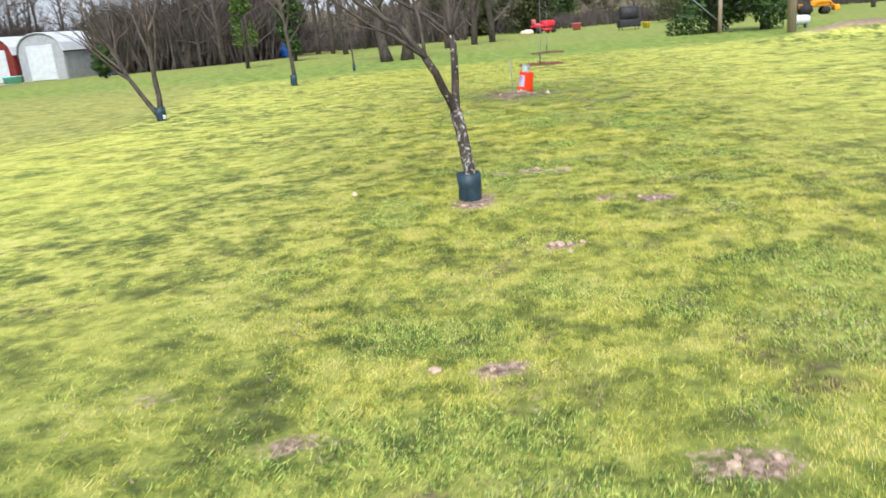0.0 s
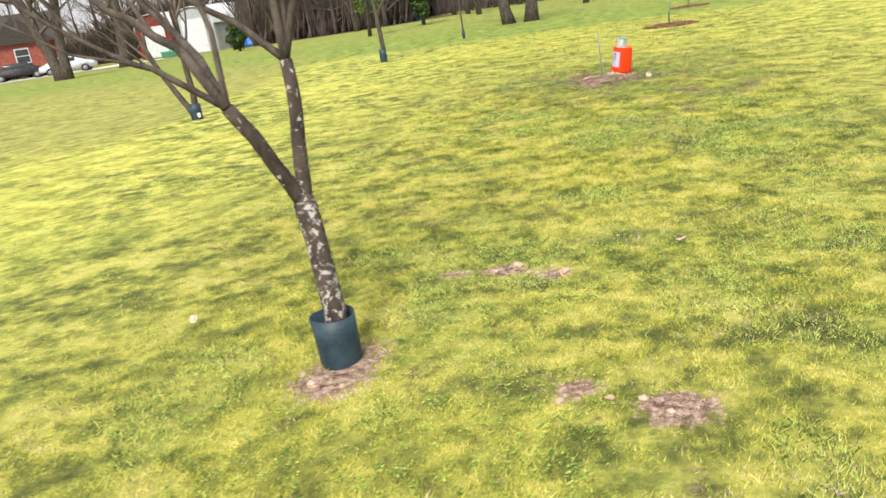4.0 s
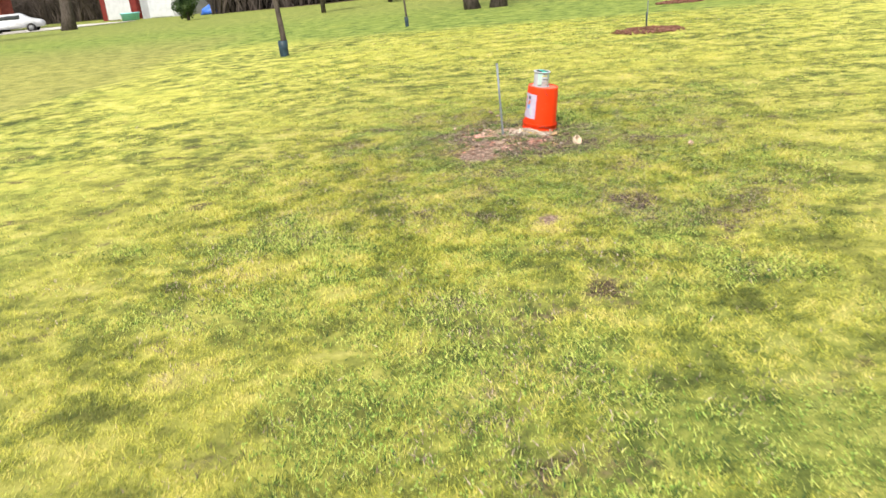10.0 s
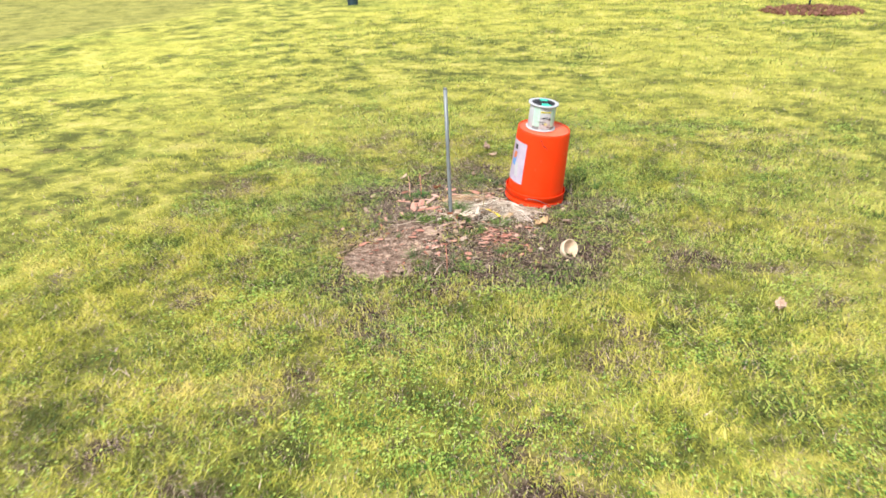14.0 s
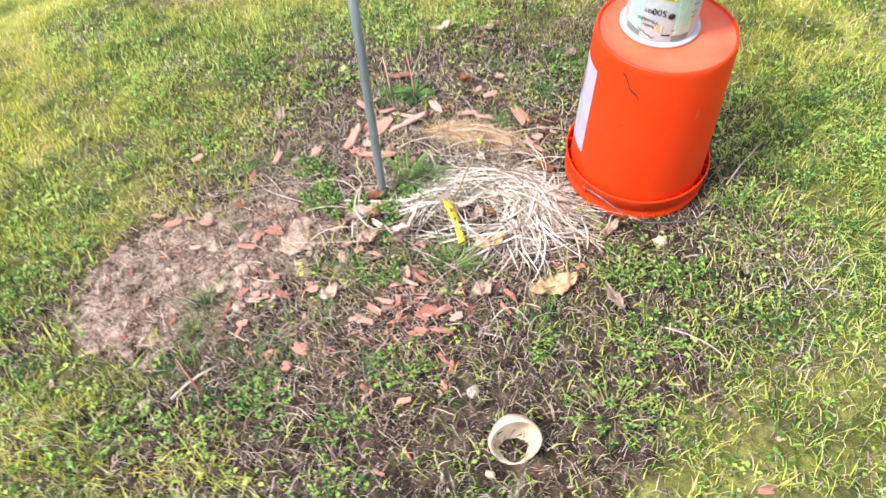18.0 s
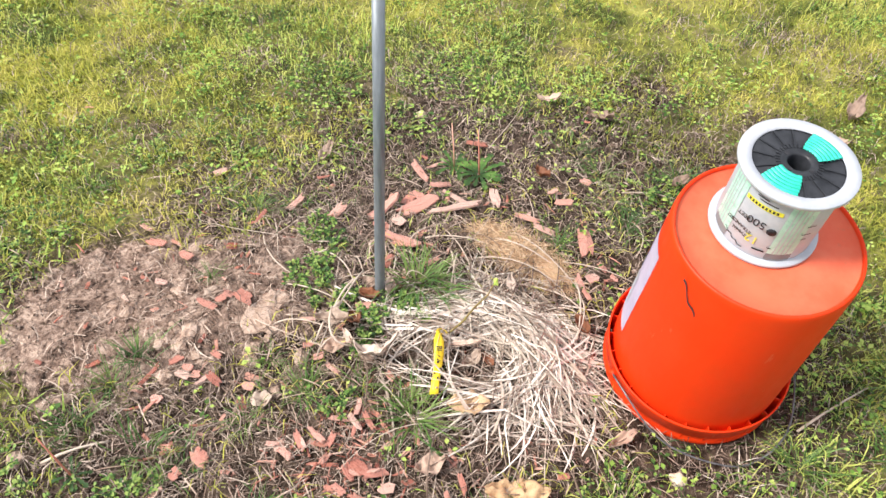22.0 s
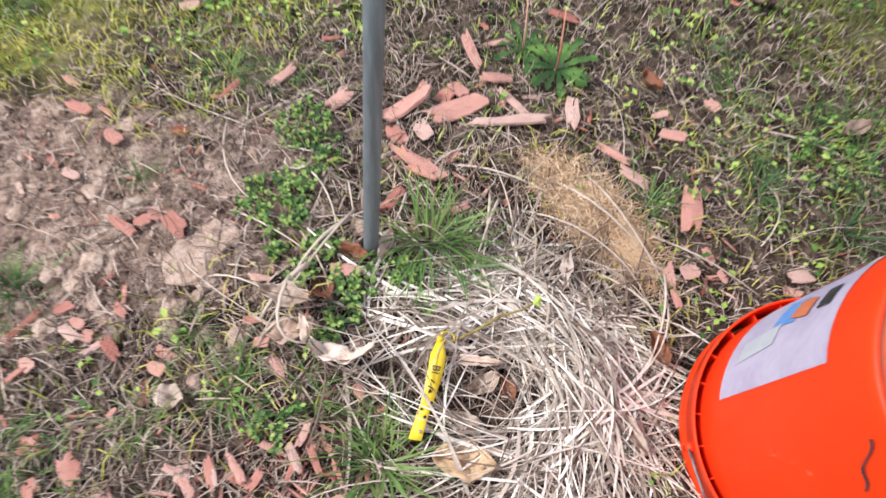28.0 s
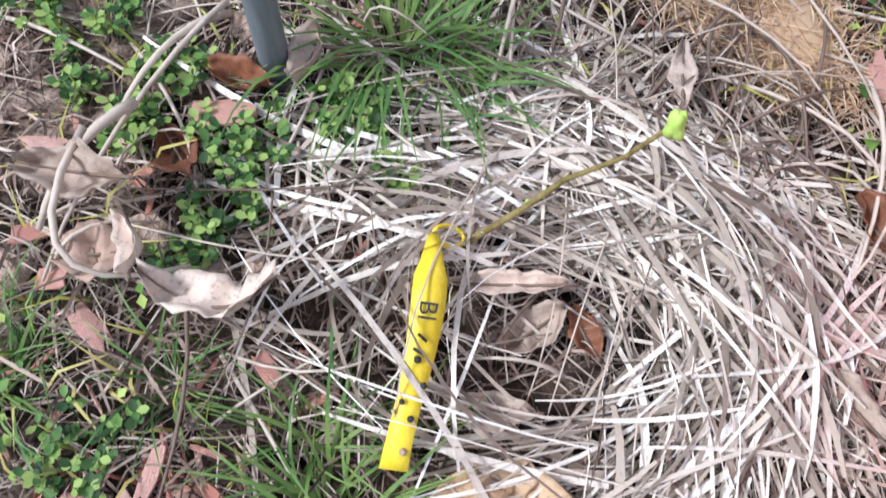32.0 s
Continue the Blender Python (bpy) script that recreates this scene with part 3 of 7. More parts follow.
# ---- grass ----
def blades(name, x, y, h, w, lean, mat, label, rs, category="grass"):
    """Many three-triangle blades in one mesh."""
    n = len(x)
    a = rs.rand(n) * 2 * np.pi
    dx, dy = np.cos(a), np.sin(a)
    z = gz(x, y) - 0.004
    px, py = -dy * w, dx * w
    l1, l2 = lean * 0.35 * h, lean * h
    h1 = h * 0.6
    h2 = h * np.sqrt(np.clip(1 - 0.55 * lean * lean, 0.05, 1))
    V = np.empty((n, 5, 3), np.float32)
    V[:, 0] = np.stack([x - px, y - py, z], 1)
    V[:, 1] = np.stack([x + px, y + py, z], 1)
    V[:, 2] = np.stack([x + dx * l1 - px * 0.8, y + dy * l1 - py * 0.8, z + h1], 1)
    V[:, 3] = np.stack([x + dx * l1 + px * 0.8, y + dy * l1 + py * 0.8, z + h1], 1)
    V[:, 4] = np.stack([x + dx * l2, y + dy * l2, z + h2], 1)
    b = (np.arange(n) * 5)[:, None]
    T = np.concatenate([b + [0, 1, 3], b + [0, 3, 2], b + [2, 3, 4]]).reshape(-1, 3)
    return tagged(new(name, tri_mesh(name, V.reshape(-1, 3), T, mat)), label, category, kind="stuff")


def thin_blades(name, x, y, h, w, lean, mat, label, rs):
    """A great many short one-triangle blades in one mesh."""
    n = len(x)
    a = rs.rand(n) * 2 * np.pi
    dx, dy = np.cos(a), np.sin(a)
    b = a + 1.57 + 0.9 * (rs.rand(n) - 0.5)
    px, py = np.cos(b) * w, np.sin(b) * w
    z = gz(x, y) - 0.003
    V = np.empty((n, 3, 3), np.float32)
    V[:, 0] = np.stack([x - px, y - py, z + 0.2 * h * rs.rand(n)], 1)
    V[:, 1] = np.stack([x + px, y + py, z + 0.2 * h * rs.rand(n)], 1)
    V[:, 2] = np.stack([x + dx * lean * h, y + dy * lean * h, z + h], 1)
    return tagged(new(name, tri_mesh(name, V.reshape(-1, 3), np.arange(n * 3).reshape(-1, 3), mat)), label, "grass", kind="stuff")


def scatter(rs, n, x0, x1, y0, y1):
    return x0 + rs.rand(n) * (x1 - x0), y0 + rs.rand(n) * (y1 - y0)


def keep_off(x, y):
    """0 where no blade stands: on bare soil, under the bucket, in the nest."""
    k = 1 - np.clip(bare_at(x, y) * 1.9 - 0.35, 0, 1)
    k = k * (1 - (((x - BUCKET[0]) ** 2 + (y - BUCKET[1]) ** 2) < 0.16 ** 2))
    k = k * (1 - 0.97 * np.clip(1.6 * hump(x, y, NEST[0], NEST[1], 0.17, 0.2), 0, 1))
    return k * (1 - 0.85 * thatch_at(x, y))


def make_lawn():
    rs = np.random.RandomState(5)
    # the walked strip, and thinner on both sides of it
    near = scatter(rs, 1500000, -2.6, 3.6, 0.8, 13.6)
    wide = scatter(rs, 700000, -7.0, 9.0, 1.0, 27.0)
    x, y = np.concatenate([near[0], wide[0]]), np.concatenate([near[1], wide[1]])
    first = np.arange(len(x)) < len(near[0])
    clump = 0.5 * fbm(x, y, 3.2, 15) + 0.5 * vnoise(x, y, 14.0, 16)
    d = np.where(first, np.exp(-((x - 0.2 - 0.1 * y) / 1.9) ** 4), np.exp(-((x - 0.5 - 0.06 * y) / 4.5) ** 4) * np.clip(1.3 - y / 40, 0.3, 1)) * np.clip(1.15 - 0.85 * hump(x, y, 1.7, 14.2, 1.1, 1.2), 0, 1)
    keep = rs.rand(len(x)) < d * keep_off(x, y) * np.clip(-0.6 + 3.0 * clump, 0.08, 1)
    x, y = x[keep], y[keep]
    n = len(x)
    dist = np.clip((y - 8) / 16, 0, 1)
    h = (0.007 + 0.017 * rs.rand(n)) * (0.5 + 1.0 * fbm(x, y, 1.4, 21)) * (1 + 0.3 * dist)
    tone = fbm(x, y, 2.3, 71)
    green = rs.rand(n) < np.clip(0.06 + 0.75 * lush_at(x, y) + 4.5 * (tone - 0.53), 0.03, 0.97)
    dead = rs.rand(n) < np.clip(3.0 * (fbm(x, y, 3.1, 81) - 0.6), 0.01, 0.2)
    w = 0.0009 + 0.0013 * rs.rand(n) + 0.0028 * dist
    lean = 0.4 + 1.3 * rs.rand(n)
    for sel, m, lab in ((~green & ~dead, M_BLADE, "short yellow-green lawn grass, patchy and uneven"), (green & ~dead, M_TUFT, "greener lawn grass in lush patches"), (dead, M_DRYGRASS, "dead brown grass among the green")):
        thin_blades("grass", x[sel], y[sel], h[sel], w[sel], lean[sel], m, lab, rs)
    # close to the nest, finer
    x, y = scatter(rs, 1300000, -0.6, 4.0, 11.6, 17.2)
    keep = rs.rand(len(x)) < keep_off(x, y) * np.clip(-0.7 + 1.4 * fbm(x, y, 5.0, 14) + 1.4 * vnoise(x, y, 22.0, 18), 0.03, 1) * np.clip(1.4 * hump(x, y, 1.6, 14.2, 1.3, 1.4), 0, 1)
    x, y = x[keep], y[keep]
    n = len(x)
    h = (0.009 + 0.034 * rs.rand(n) ** 1.7) * (0.5 + 0.9 * fbm(x, y, 2.5, 22))
    kind = fbm(x, y, 2.8, 25) + 0.25 * (rs.rand(n) - 0.5)
    dead = rs.rand(n) < np.clip(3.5 * (fbm(x, y, 6.0, 27) - 0.57), 0.03, 0.5)
    yel = kind > 0.5
    for sel, m, lab in ((~yel & ~dead, M_TUFT, "fine green lawn grass round the nest"), (yel & ~dead, M_BLADE, "fine yellow-green lawn grass round the nest"), (dead, M_DRYGRASS, "dead pale grass among the green round the nest")):
        blades("grass", x[sel], y[sel], h[sel], 0.0006 + 0.0008 * rs.rand(sel.sum()), 0.6 + 0.9 * rs.rand(sel.sum()), m, lab, rs)
    # dead blades lying in the thatch
    x, y = scatter(rs, 230000, 0.1, 3.3, 11.8, 16.2)
    keep = rs.rand(len(x)) < np.clip((thatch_at(x, y) * 1.5 + 0.06) * (1 - 0.85 * bare_at(x, y)), 0, 0.95)
    keep &= ((x - BUCKET[0]) ** 2 + (y - BUCKET[1]) ** 2) > 0.15 ** 2
    x, y = x[keep], y[keep]
    n = len(x)
    blades("dead_grass", x, y, 0.008 + 0.028 * rs.rand(n) ** 1.5, 0.0004 + 0.0005 * rs.rand(n), 1.1 + 0.5 * rs.rand(n), M_DRYGRASS, "dead grey-brown grass lying in the thatch", rs)
    # crumbs of soil and bark on the bare ground
    x, y = scatter(rs, 100000, 0.6, 2.6, 13.0, 15.2)
    keep = rs.rand(len(x)) < np.clip(bare_at(x, y) * 0.3 + 0.25 * thatch_at(x, y), 0, 0.5)
    x, y = x[keep], y[keep]
    n = len(x)
    s = 0.0007 + 0.004 * rs.rand(n) ** 3
    c = np.stack([x, y, gz(x, y) + s * 0.3], 1)
    V = c[:, None, :] + (rs.randn(n, 4, 3) * s[:, None, None])
    b = (np.arange(n) * 4)[:, None]
    T = np.concatenate([b + [0, 1, 2], b + [0, 3, 1], b + [1, 3, 2], b + [0, 2, 3]]).reshape(-1, 3)
    tagged(new("soil_crumbs", tri_mesh("soil_crumbs", V.reshape(-1, 3), T, M_CRUMB)), "loose crumbs of dry soil and bark", "soil", kind="stuff")


make_lawn()


def make_weeds():
    """Small broad leaves in rosettes, all over the near turf."""
    rs = np.random.RandomState(9)
    x, y = scatter(rs, 60000, -1.5, 4.2, 2.0, 16.5)
    w = np.clip((fbm(x, y, 1.3, 31) - 0.42) * 4, 0, 1) * keep_off(x, y) * np.exp(-((x - 0.4 - 0.09 * y) / 1.6) ** 2)
    keep = rs.rand(len(x)) < w
    x, y = x[keep], y[keep]
    x2, y2 = scatter(rs, 34000, 0.0, 3.4, 12.4, 16.4)
    keep = rs.rand(len(x2)) < keep_off(x2, y2) * np.clip((fbm(x2, y2, 3.0, 33) - 0.55) * 8, 0, 1)
    x, y = np.concatenate([x, x2[keep]]), np.concatenate([y, y2[keep]])
    k = 5
    n = len(x)
    cx, cy = np.repeat(x, k), np.repeat(y, k)
    a = rs.rand(n * k) * 2 * np.pi
    r = 0.002 + 0.013 * rs.rand(n * k)
    s = (0.0018 + 0.0032 * rs.rand(n * k)) * np.repeat(0.7 + 0.9 * rs.rand(n), k)
    z = np.repeat(gz(x, y), k) + 0.005 + 0.02 * rs.rand(n * k)
    dx, dy = np.cos(a), np.sin(a)
    V = np.empty((n * k, 4, 3), np.float32)
    tip = (rs.rand(n * k) - 0.35) * s
    V[:, 0] = np.stack([cx + dx * r, cy + dy * r, z], 1)
    V[:, 1] = np.stack([cx + dx * (r + s) - dy * s * 0.7, cy + dy * (r + s) + dx * s * 0.7, z + tip * 0.5 + s * 0.2], 1)
    V[:, 2] = np.stack([cx + dx * (r + 2 * s), cy + dy * (r + 2 * s), z + tip], 1)
    V[:, 3] = np.stack([cx + dx * (r + s) + dy * s * 0.7, cy + dy * (r + s) - dx * s * 0.7, z + tip * 0.5 + s * 0.2], 1)
    b = (np.arange(n * k) * 4)[:, None]
    T = np.concatenate([b + [0, 1, 2], b + [0, 2, 3]]).reshape(-1, 3)
    tagged(new("weeds", tri_mesh("weeds", V.reshape(-1, 3), T, M_WEED)), "low clover-like weeds among the lawn grass", "weeds", kind="stuff")


make_weeds()


# ---- the bucket, the reel and the post ----
def make_bucket():
    b = thing("bucket", "upturned orange plastic bucket standing rim down on the grass", "bucket")
    b.matrix_basis = Matrix.Translation((BUCKET[0], BUCKET[1], 0.004)) @ Vector((0, 0, 1)).rotation_difference(TILT).to_matrix().to_4x4() @ Matrix.Diagonal((0.952, 0.952, 1, 1))
    bm = bmesh.new()
    lathe(bm, [(0.1445, 0.004), (0.1435, 0.05), (0.133, 0.352), (0.1315, 0.361), (0.1295, 0.364), (0.127, 0.3635), (0.1255, 0.36)], 72)
    part("body", bm, M_ORANGE, b)
    bm = bmesh.new()
    lathe(bm, [(0.1256, 0.3595), (0.1235, 0.357), (0.09, 0.3575), (0.03, 0.358), (0.0005, 0.358)], 72)
    part("base_disc", bm, M_ORANGE_TOP, b, "sun-bleached orange base of the bucket")
    bm = bmesh.new()
    lathe(bm, [(0.1455, 0.0), (0.152, 0.0), (0.1532, 0.003), (0.1532, 0.014), (0.1515, 0.0155), (0.1515, 0.03), (0.1538, 0.0315), (0.154, 0.05), (0.1556, 0.053), (0.1556, 0.057), (0.1545, 0.0585), (0.1528, 0.0585), (0.1524, 0.055), (0.1505, 0.012), (0.147, 0.008)], 72)
    part("rim_skirt", bm, M_ORANGE, b, "ridged orange rim skirt")
    for i in range(26):
        a = 2 * math.pi * (i + 0.3) / 26
        bm = bmesh.new()
        box(bm, 0.1425, -0.0009, 0.01, 0.1525, 0.0009, 0.051)
        rib = part("rib", bm, M_ORANGE, b, smooth=False)
        rib.matrix_local = Matrix.Rotation(a, 4, "Z")
    # wire handle, lying on the ground in front
    side = Vector((0.052, 0.9986, 0))
    front = Vector((0.9986, -0.052, 0))
    pts = []
    for i in range(25):
        a = math.pi * (i / 24)
        p = side * (-math.cos(a) * 0.159) + front * (math.sin(a) * 0.2)
        p.z = 0.022 + 0.022 * abs(math.cos(a)) ** 3 + 0.006 * math.sin(7 * a)
        pts.append(p)
    bm = bmesh.new()
    tube(bm, pts, 0.0017, 6)
    handle = part("handle", bm, M_WIRE, b, "bent wire handle")
    for s in (-1, 1):
        bm = bmesh.new()
        tube(bm, [side * (s * 0.152) + Vector((0, 0, 0.04)), side * (s * 0.161) + Vector((0, 0, 0.04))], [0.007, 0.006], 10)
        part("handle_lug", bm, M_ORANGE, b)
    # paper label on the flank, with plain printed shapes
    def patch(a0, a1, z0, z1, off, m, name, parent, label="", n=14, skew=0.0):
        bm = bmesh.new()
        vs = []
        for i in range(n + 1):
            for z in (z0, z1):
                a = radians(a0 + (a1 - a0) * i / n + skew * (z - z0))
                r = 0.1435 - (z - 0.05) * 0.0348 + off
                vs.append(bm.verts.new((r * math.cos(a), r * math.sin(a), z)))
        for i in range(n):
            bm.faces.new((vs[2 * i], vs[2 * i + 2], vs[2 * i + 3], vs[2 * i + 1]))
        return part(name, bm, m, parent, label)
    lab = patch(186, 250, 0.1, 0.305, 0.0008, M_LABEL, "label", b, "faded lilac paper label with blue and rust print")
    patch(209, 223, 0.18, 0.225, 0.0016, M_BLUEPRINT, "printed_shape", lab, skew=60)
    patch(226, 236, 0.13, 0.2, 0.0016, M_WHITE, "printed_shape", lab, skew=-40)
    patch(213, 223, 0.215, 0.25, 0.0022, M_ORANGEPRINT, "printed_shape", lab, skew=80)
    patch(193, 200, 0.15, 0.28, 0.0016, M_ORANGEPRINT, "printed_shape", lab, skew=20)
    patch(214, 224, 0.262, 0.285, 0.0018, M_INK, "printed_shape", lab, skew=20)
    scr = patch(277, 293, 0.296, 0.3, 0.0012, M_INK, "scratch", b, "dark scuff mark", 12)
    for v in scr.data.vertices:
        t = (math.degrees(math.atan2(v.co.y, v.co.x)) % 360 - 277) / 16
        v.co.z += 0.045 * (1 - t) + 0.004 * math.sin(9 * t)
    return b


make_bucket()


def make_reel():
    foot = Vector((BUCKET[0], BUCKET[1], 0.004)) + TILT * 0.3585 + Vector((-0.02, 0.004, 0.0042))
    e = thing("cable_reel", "small white cable reel with mint green wire on the bucket", "cable reel")
    e.matrix_basis = Matrix.Translation(foot) @ Vector((0, 0, 1)).rotation_difference(TILT).to_matrix().to_4x4()
    H = 0.124
    bm = bmesh.new()
    lathe(bm, [(0.02, 0.0), (0.0705, 0.0), (0.0712, 0.0012), (0.0712, 0.0038), (0.0705, 0.005), (0.06, 0.005)], 64)
    part("lower_flange", bm, M_WHITE, e)
    bm = bmesh.new()
    lathe(bm, [(0.06, 0.005), (0.0615, 0.005), (0.0625, 0.008), (0.0622, H - 0.009), (0.061, H - 0.006), (0.06, H - 0.006)], 64)
    wrap = part("wrapper", bm, M_WHITE, e, "white paper wrapper with mint bands")
    bm = bmesh.new()
    lathe(bm, [(0.059, H - 0.0055), (0.0715, H - 0.0055), (0.0722, H - 0.0045), (0.0722, H - 0.001), (0.0715, H), (0.0562, H), (0.0552, H - 0.002)], 64)
    part("upper_flange", bm, M_WHITE, e)
    bm = bmesh.new()
    lathe(bm, [(0.0552, H - 0.0035), (0.053, H - 0.003), (0.03, H - 0.0035), (0.028, H - 0.001), (0.0145, H - 0.001), (0.0135, H - 0.004), (0.013, H - 0.05)], 64)
    hub = part("hub", bm, M_BLACKPL, e, "black plastic hub with spokes")
    for i in range(14):
        bm = bmesh.new()
        box(bm, 0.029, -0.0009, H - 0.0034, 0.0545, 0.0009, H - 0.0012)
        s = part("spoke", bm, M_BLACKPL, hub, smooth=False)
        s.matrix_local = Matrix.Rotation(2 * math.pi * i / 14, 4, "Z")
    for i in range(36):
        bm = bmesh.new()
        box(bm, 0.0225, -0.0006, H - 0.0012, 0.0285, 0.0006, H + 0.0004)
        s = part("hub_rib", bm, M_BLACKPL, hub, smooth=False)
        s.matrix_local = Matrix.Rotation(2 * math.pi * i / 36, 4, "Z")
    for i in range(4):
        bm = bmesh.new()
        box(bm, 0.0155, -0.0028, H - 0.0012, 0.0205, 0.0028, H - 0.0004)
        s = part("hub_slot", bm, M_INK, hub, smooth=False)
        s.matrix_local = Matrix.Rotation(2 * math.pi * (i + 0.2) / 4, 4, "Z")
    def arc(r0, r1, a0, a1, z, m, name, parent, label=""):
        bm = bmesh.new()
        n = 14
        vs = [[bm.verts.new((r * math.cos(radians(a0 + (a1 - a0) * i / n)), r * math.sin(radians(a0 + (a1 - a0) * i / n)), z + dz)) for r, dz in ((r0, -0.003), (r0, 0), (r1, 0), (r1, -0.003))] for i in range(n + 1)]
        for a, b in zip(vs, vs[1:]):
            for k in range(3):
                bm.faces.new((a[k], b[k], b[k + 1], a[k + 1]))
        return part(name, bm, m, parent, label)
    for c in (103, 298):
        for i in range(6):
            arc(0.0235 + i * 0.0053, 0.0235 + i * 0.0053 + 0.0049, c - 33 + i * 1.5, c + 33 - i * 1.5, H + 0.0012 - 0.0002 * i, M_MINT, "wire_turn", e, "mint green insulated wire")
    # mint film bands and dark tape on the wrapper
    def band(a0, a1, z0, z1, off, m, name, parent, label=""):
        bm = bmesh.new()
        n = 10
        vs = []
        for i in range(n + 1):
            a = radians(a0 + (a1 - a0) * i / n)
            for z in (z0, z1):
                vs.append(bm.verts.new(((0.0625 + off) * math.cos(a), (0.0625 + off) * math.sin(a), z)))
        for i in range(n):
            bm.faces.new((vs[2 * i], vs[2 * i + 2], vs[2 * i + 3], vs[2 * i + 1]))
        return part(name, bm, m, parent, label)
    for a in (246, 328, 60, 150):
        band(a - 3, a + 27, 0.02, H - 0.008, 0.0006, M_MINTFILM, "mint_band", wrap)
        band(a - 3, a + 27, 0.008, 0.02, 0.0006, M_GREYMETAL, "dark_tape", wrap)
        for j in range(4):
            band(a + 3 + 5 * j, a + 4.2 + 5 * j, 0.021, H - 0.009, 0.001, M_WHITE, "pale_line", wrap)
    band(275, 320, H - 0.034, H - 0.027, 0.0007, M_LIMEYEL, "yellow_stripe", wrap)
    # lettering: stands on its head, because the reel is upside down
    def word(text, a, z, size, m):
        cu = bpy.data.curves.new("lettering", "FONT")
        cu.body, cu.size, cu.align_x, cu.align_y = text, size, "CENTER", "CENTER"
        cu.extrude = 0.0002
        cu.materials.append(m)
        o = new("lettering", cu)
        o.parent = wrap
        r = 0.0634
        o.matrix_local = Matrix.Rotation(radians(a), 4, "Z") @ Matrix.Translation((r, 0, z)) @ Matrix.Rotation(radians(90), 4, "Z") @ Matrix.Rotation(radians(90), 4, "X") @ Matrix.Rotation(radians(180), 4, "Z")
    word("500", 299, 0.066, 0.017, M_INK)
    word("FEET", 283, 0.064, 0.009, M_INK)
    word("STRANDED", 283, 0.046, 0.0075, M_INK)
    word("THHN", 287, 0.036, 0.0075, M_INK)
    word("12", 303, 0.036, 0.018, M_LIMEYEL)
    bm = bmesh.new()
    tube(bm, [(0.0632 * math.cos(radians(318)), 0.0632 * math.sin(radians(318)), 0.06), (0.0638 * math.cos(radians(318)), 0.0638 * math.sin(radians(318)), 0.06)], 0.006, 16)
    part("printed_mark", bm, M_INK, wrap)
    band(308, 322, 0.02, 0.023, 0.0009, M_INK, "printed_bar", wrap)
    for k in range(9):
        band(279 + k * 4.2, 281.4 + k * 4.2, H - 0.0325, H - 0.0285, 0.0011, M_INK, "printed_bar", wrap)
    for a0, a1, z in ((290, 312, H - 0.022), (286, 300, H - 0.018), (322, 327, 0.03), (351, 362, 0.06), (353, 360, 0.05), (352, 363, 0.075)):
        band(a0, a1, z, z + 0.0016, 0.0011, M_INK, "printed_bar", wrap)
    bm = bmesh.new()
    tube(bm, [(0.0632 * math.cos(radians(268 + 3 * i)), 0.0632 * math.sin(radians(268 + 3 * i)), 0.024 - 0.0012 * i + 0.002 * math.sin(i * 2.1)) for i in range(11)], 0.0006, 5)
    part("tear_line", bm, M_INK, wrap, "dark tear along the wrapper")
    return e


make_reel()


def make_post():
    e = thing("steel_post", "weathered galvanised steel post driven into the ground", "post", at=(POST[0] + 0.002, POST[1] - 0.003, 0))
    bm = bmesh.new()
    lean = Vector((-0.018, 0.026, 0.604))
    pts = [Vector((0, 0, -0.12)) - lean * 0.0, Vector((0, 0, 0.02)), Vector((0, 0, 0.02)) + lean * 0.5, Vector((0, 0, 0.02)) + lean]
    pts[0] = Vector((0, 0, 0.02)) - lean * 0.25
    tube(bm, pts, 0.0087, 20)
    part("pipe", bm, M_STEEL, e)
    bm = bmesh.new()
    top = Vector((0, 0, 0.02)) + lean
    tube(bm, [top - lean.normalized() * 0.004, top + lean.normalized() * 0.002], [0.0092, 0.008], 20)
    part("cut_end", bm, M_WIRE, e)
    return e


make_post()


# ---- fruit trees with guards ----
def guard(parent, h, r, m=M_GUARD):
    bm = bmesh.new()
    lathe(bm, [(r * 1.0, -0.01), (r * 1.02, h * 0.5), (r * 1.08, h), (r * 1.03, h), (r * 0.97, h * 0.5), (r * 0.95, -0.01)], 20)
    for v in bm.verts:
        a = math.atan2(v.co.y, v.co.x)
        k = 1 + 0.05 * math.sin(3 * a + v.co.z * 20)
        v.co.x *= k
        v.co.y *= k
    return part("guard", bm, m, parent, "dark blue plastic trunk guard")


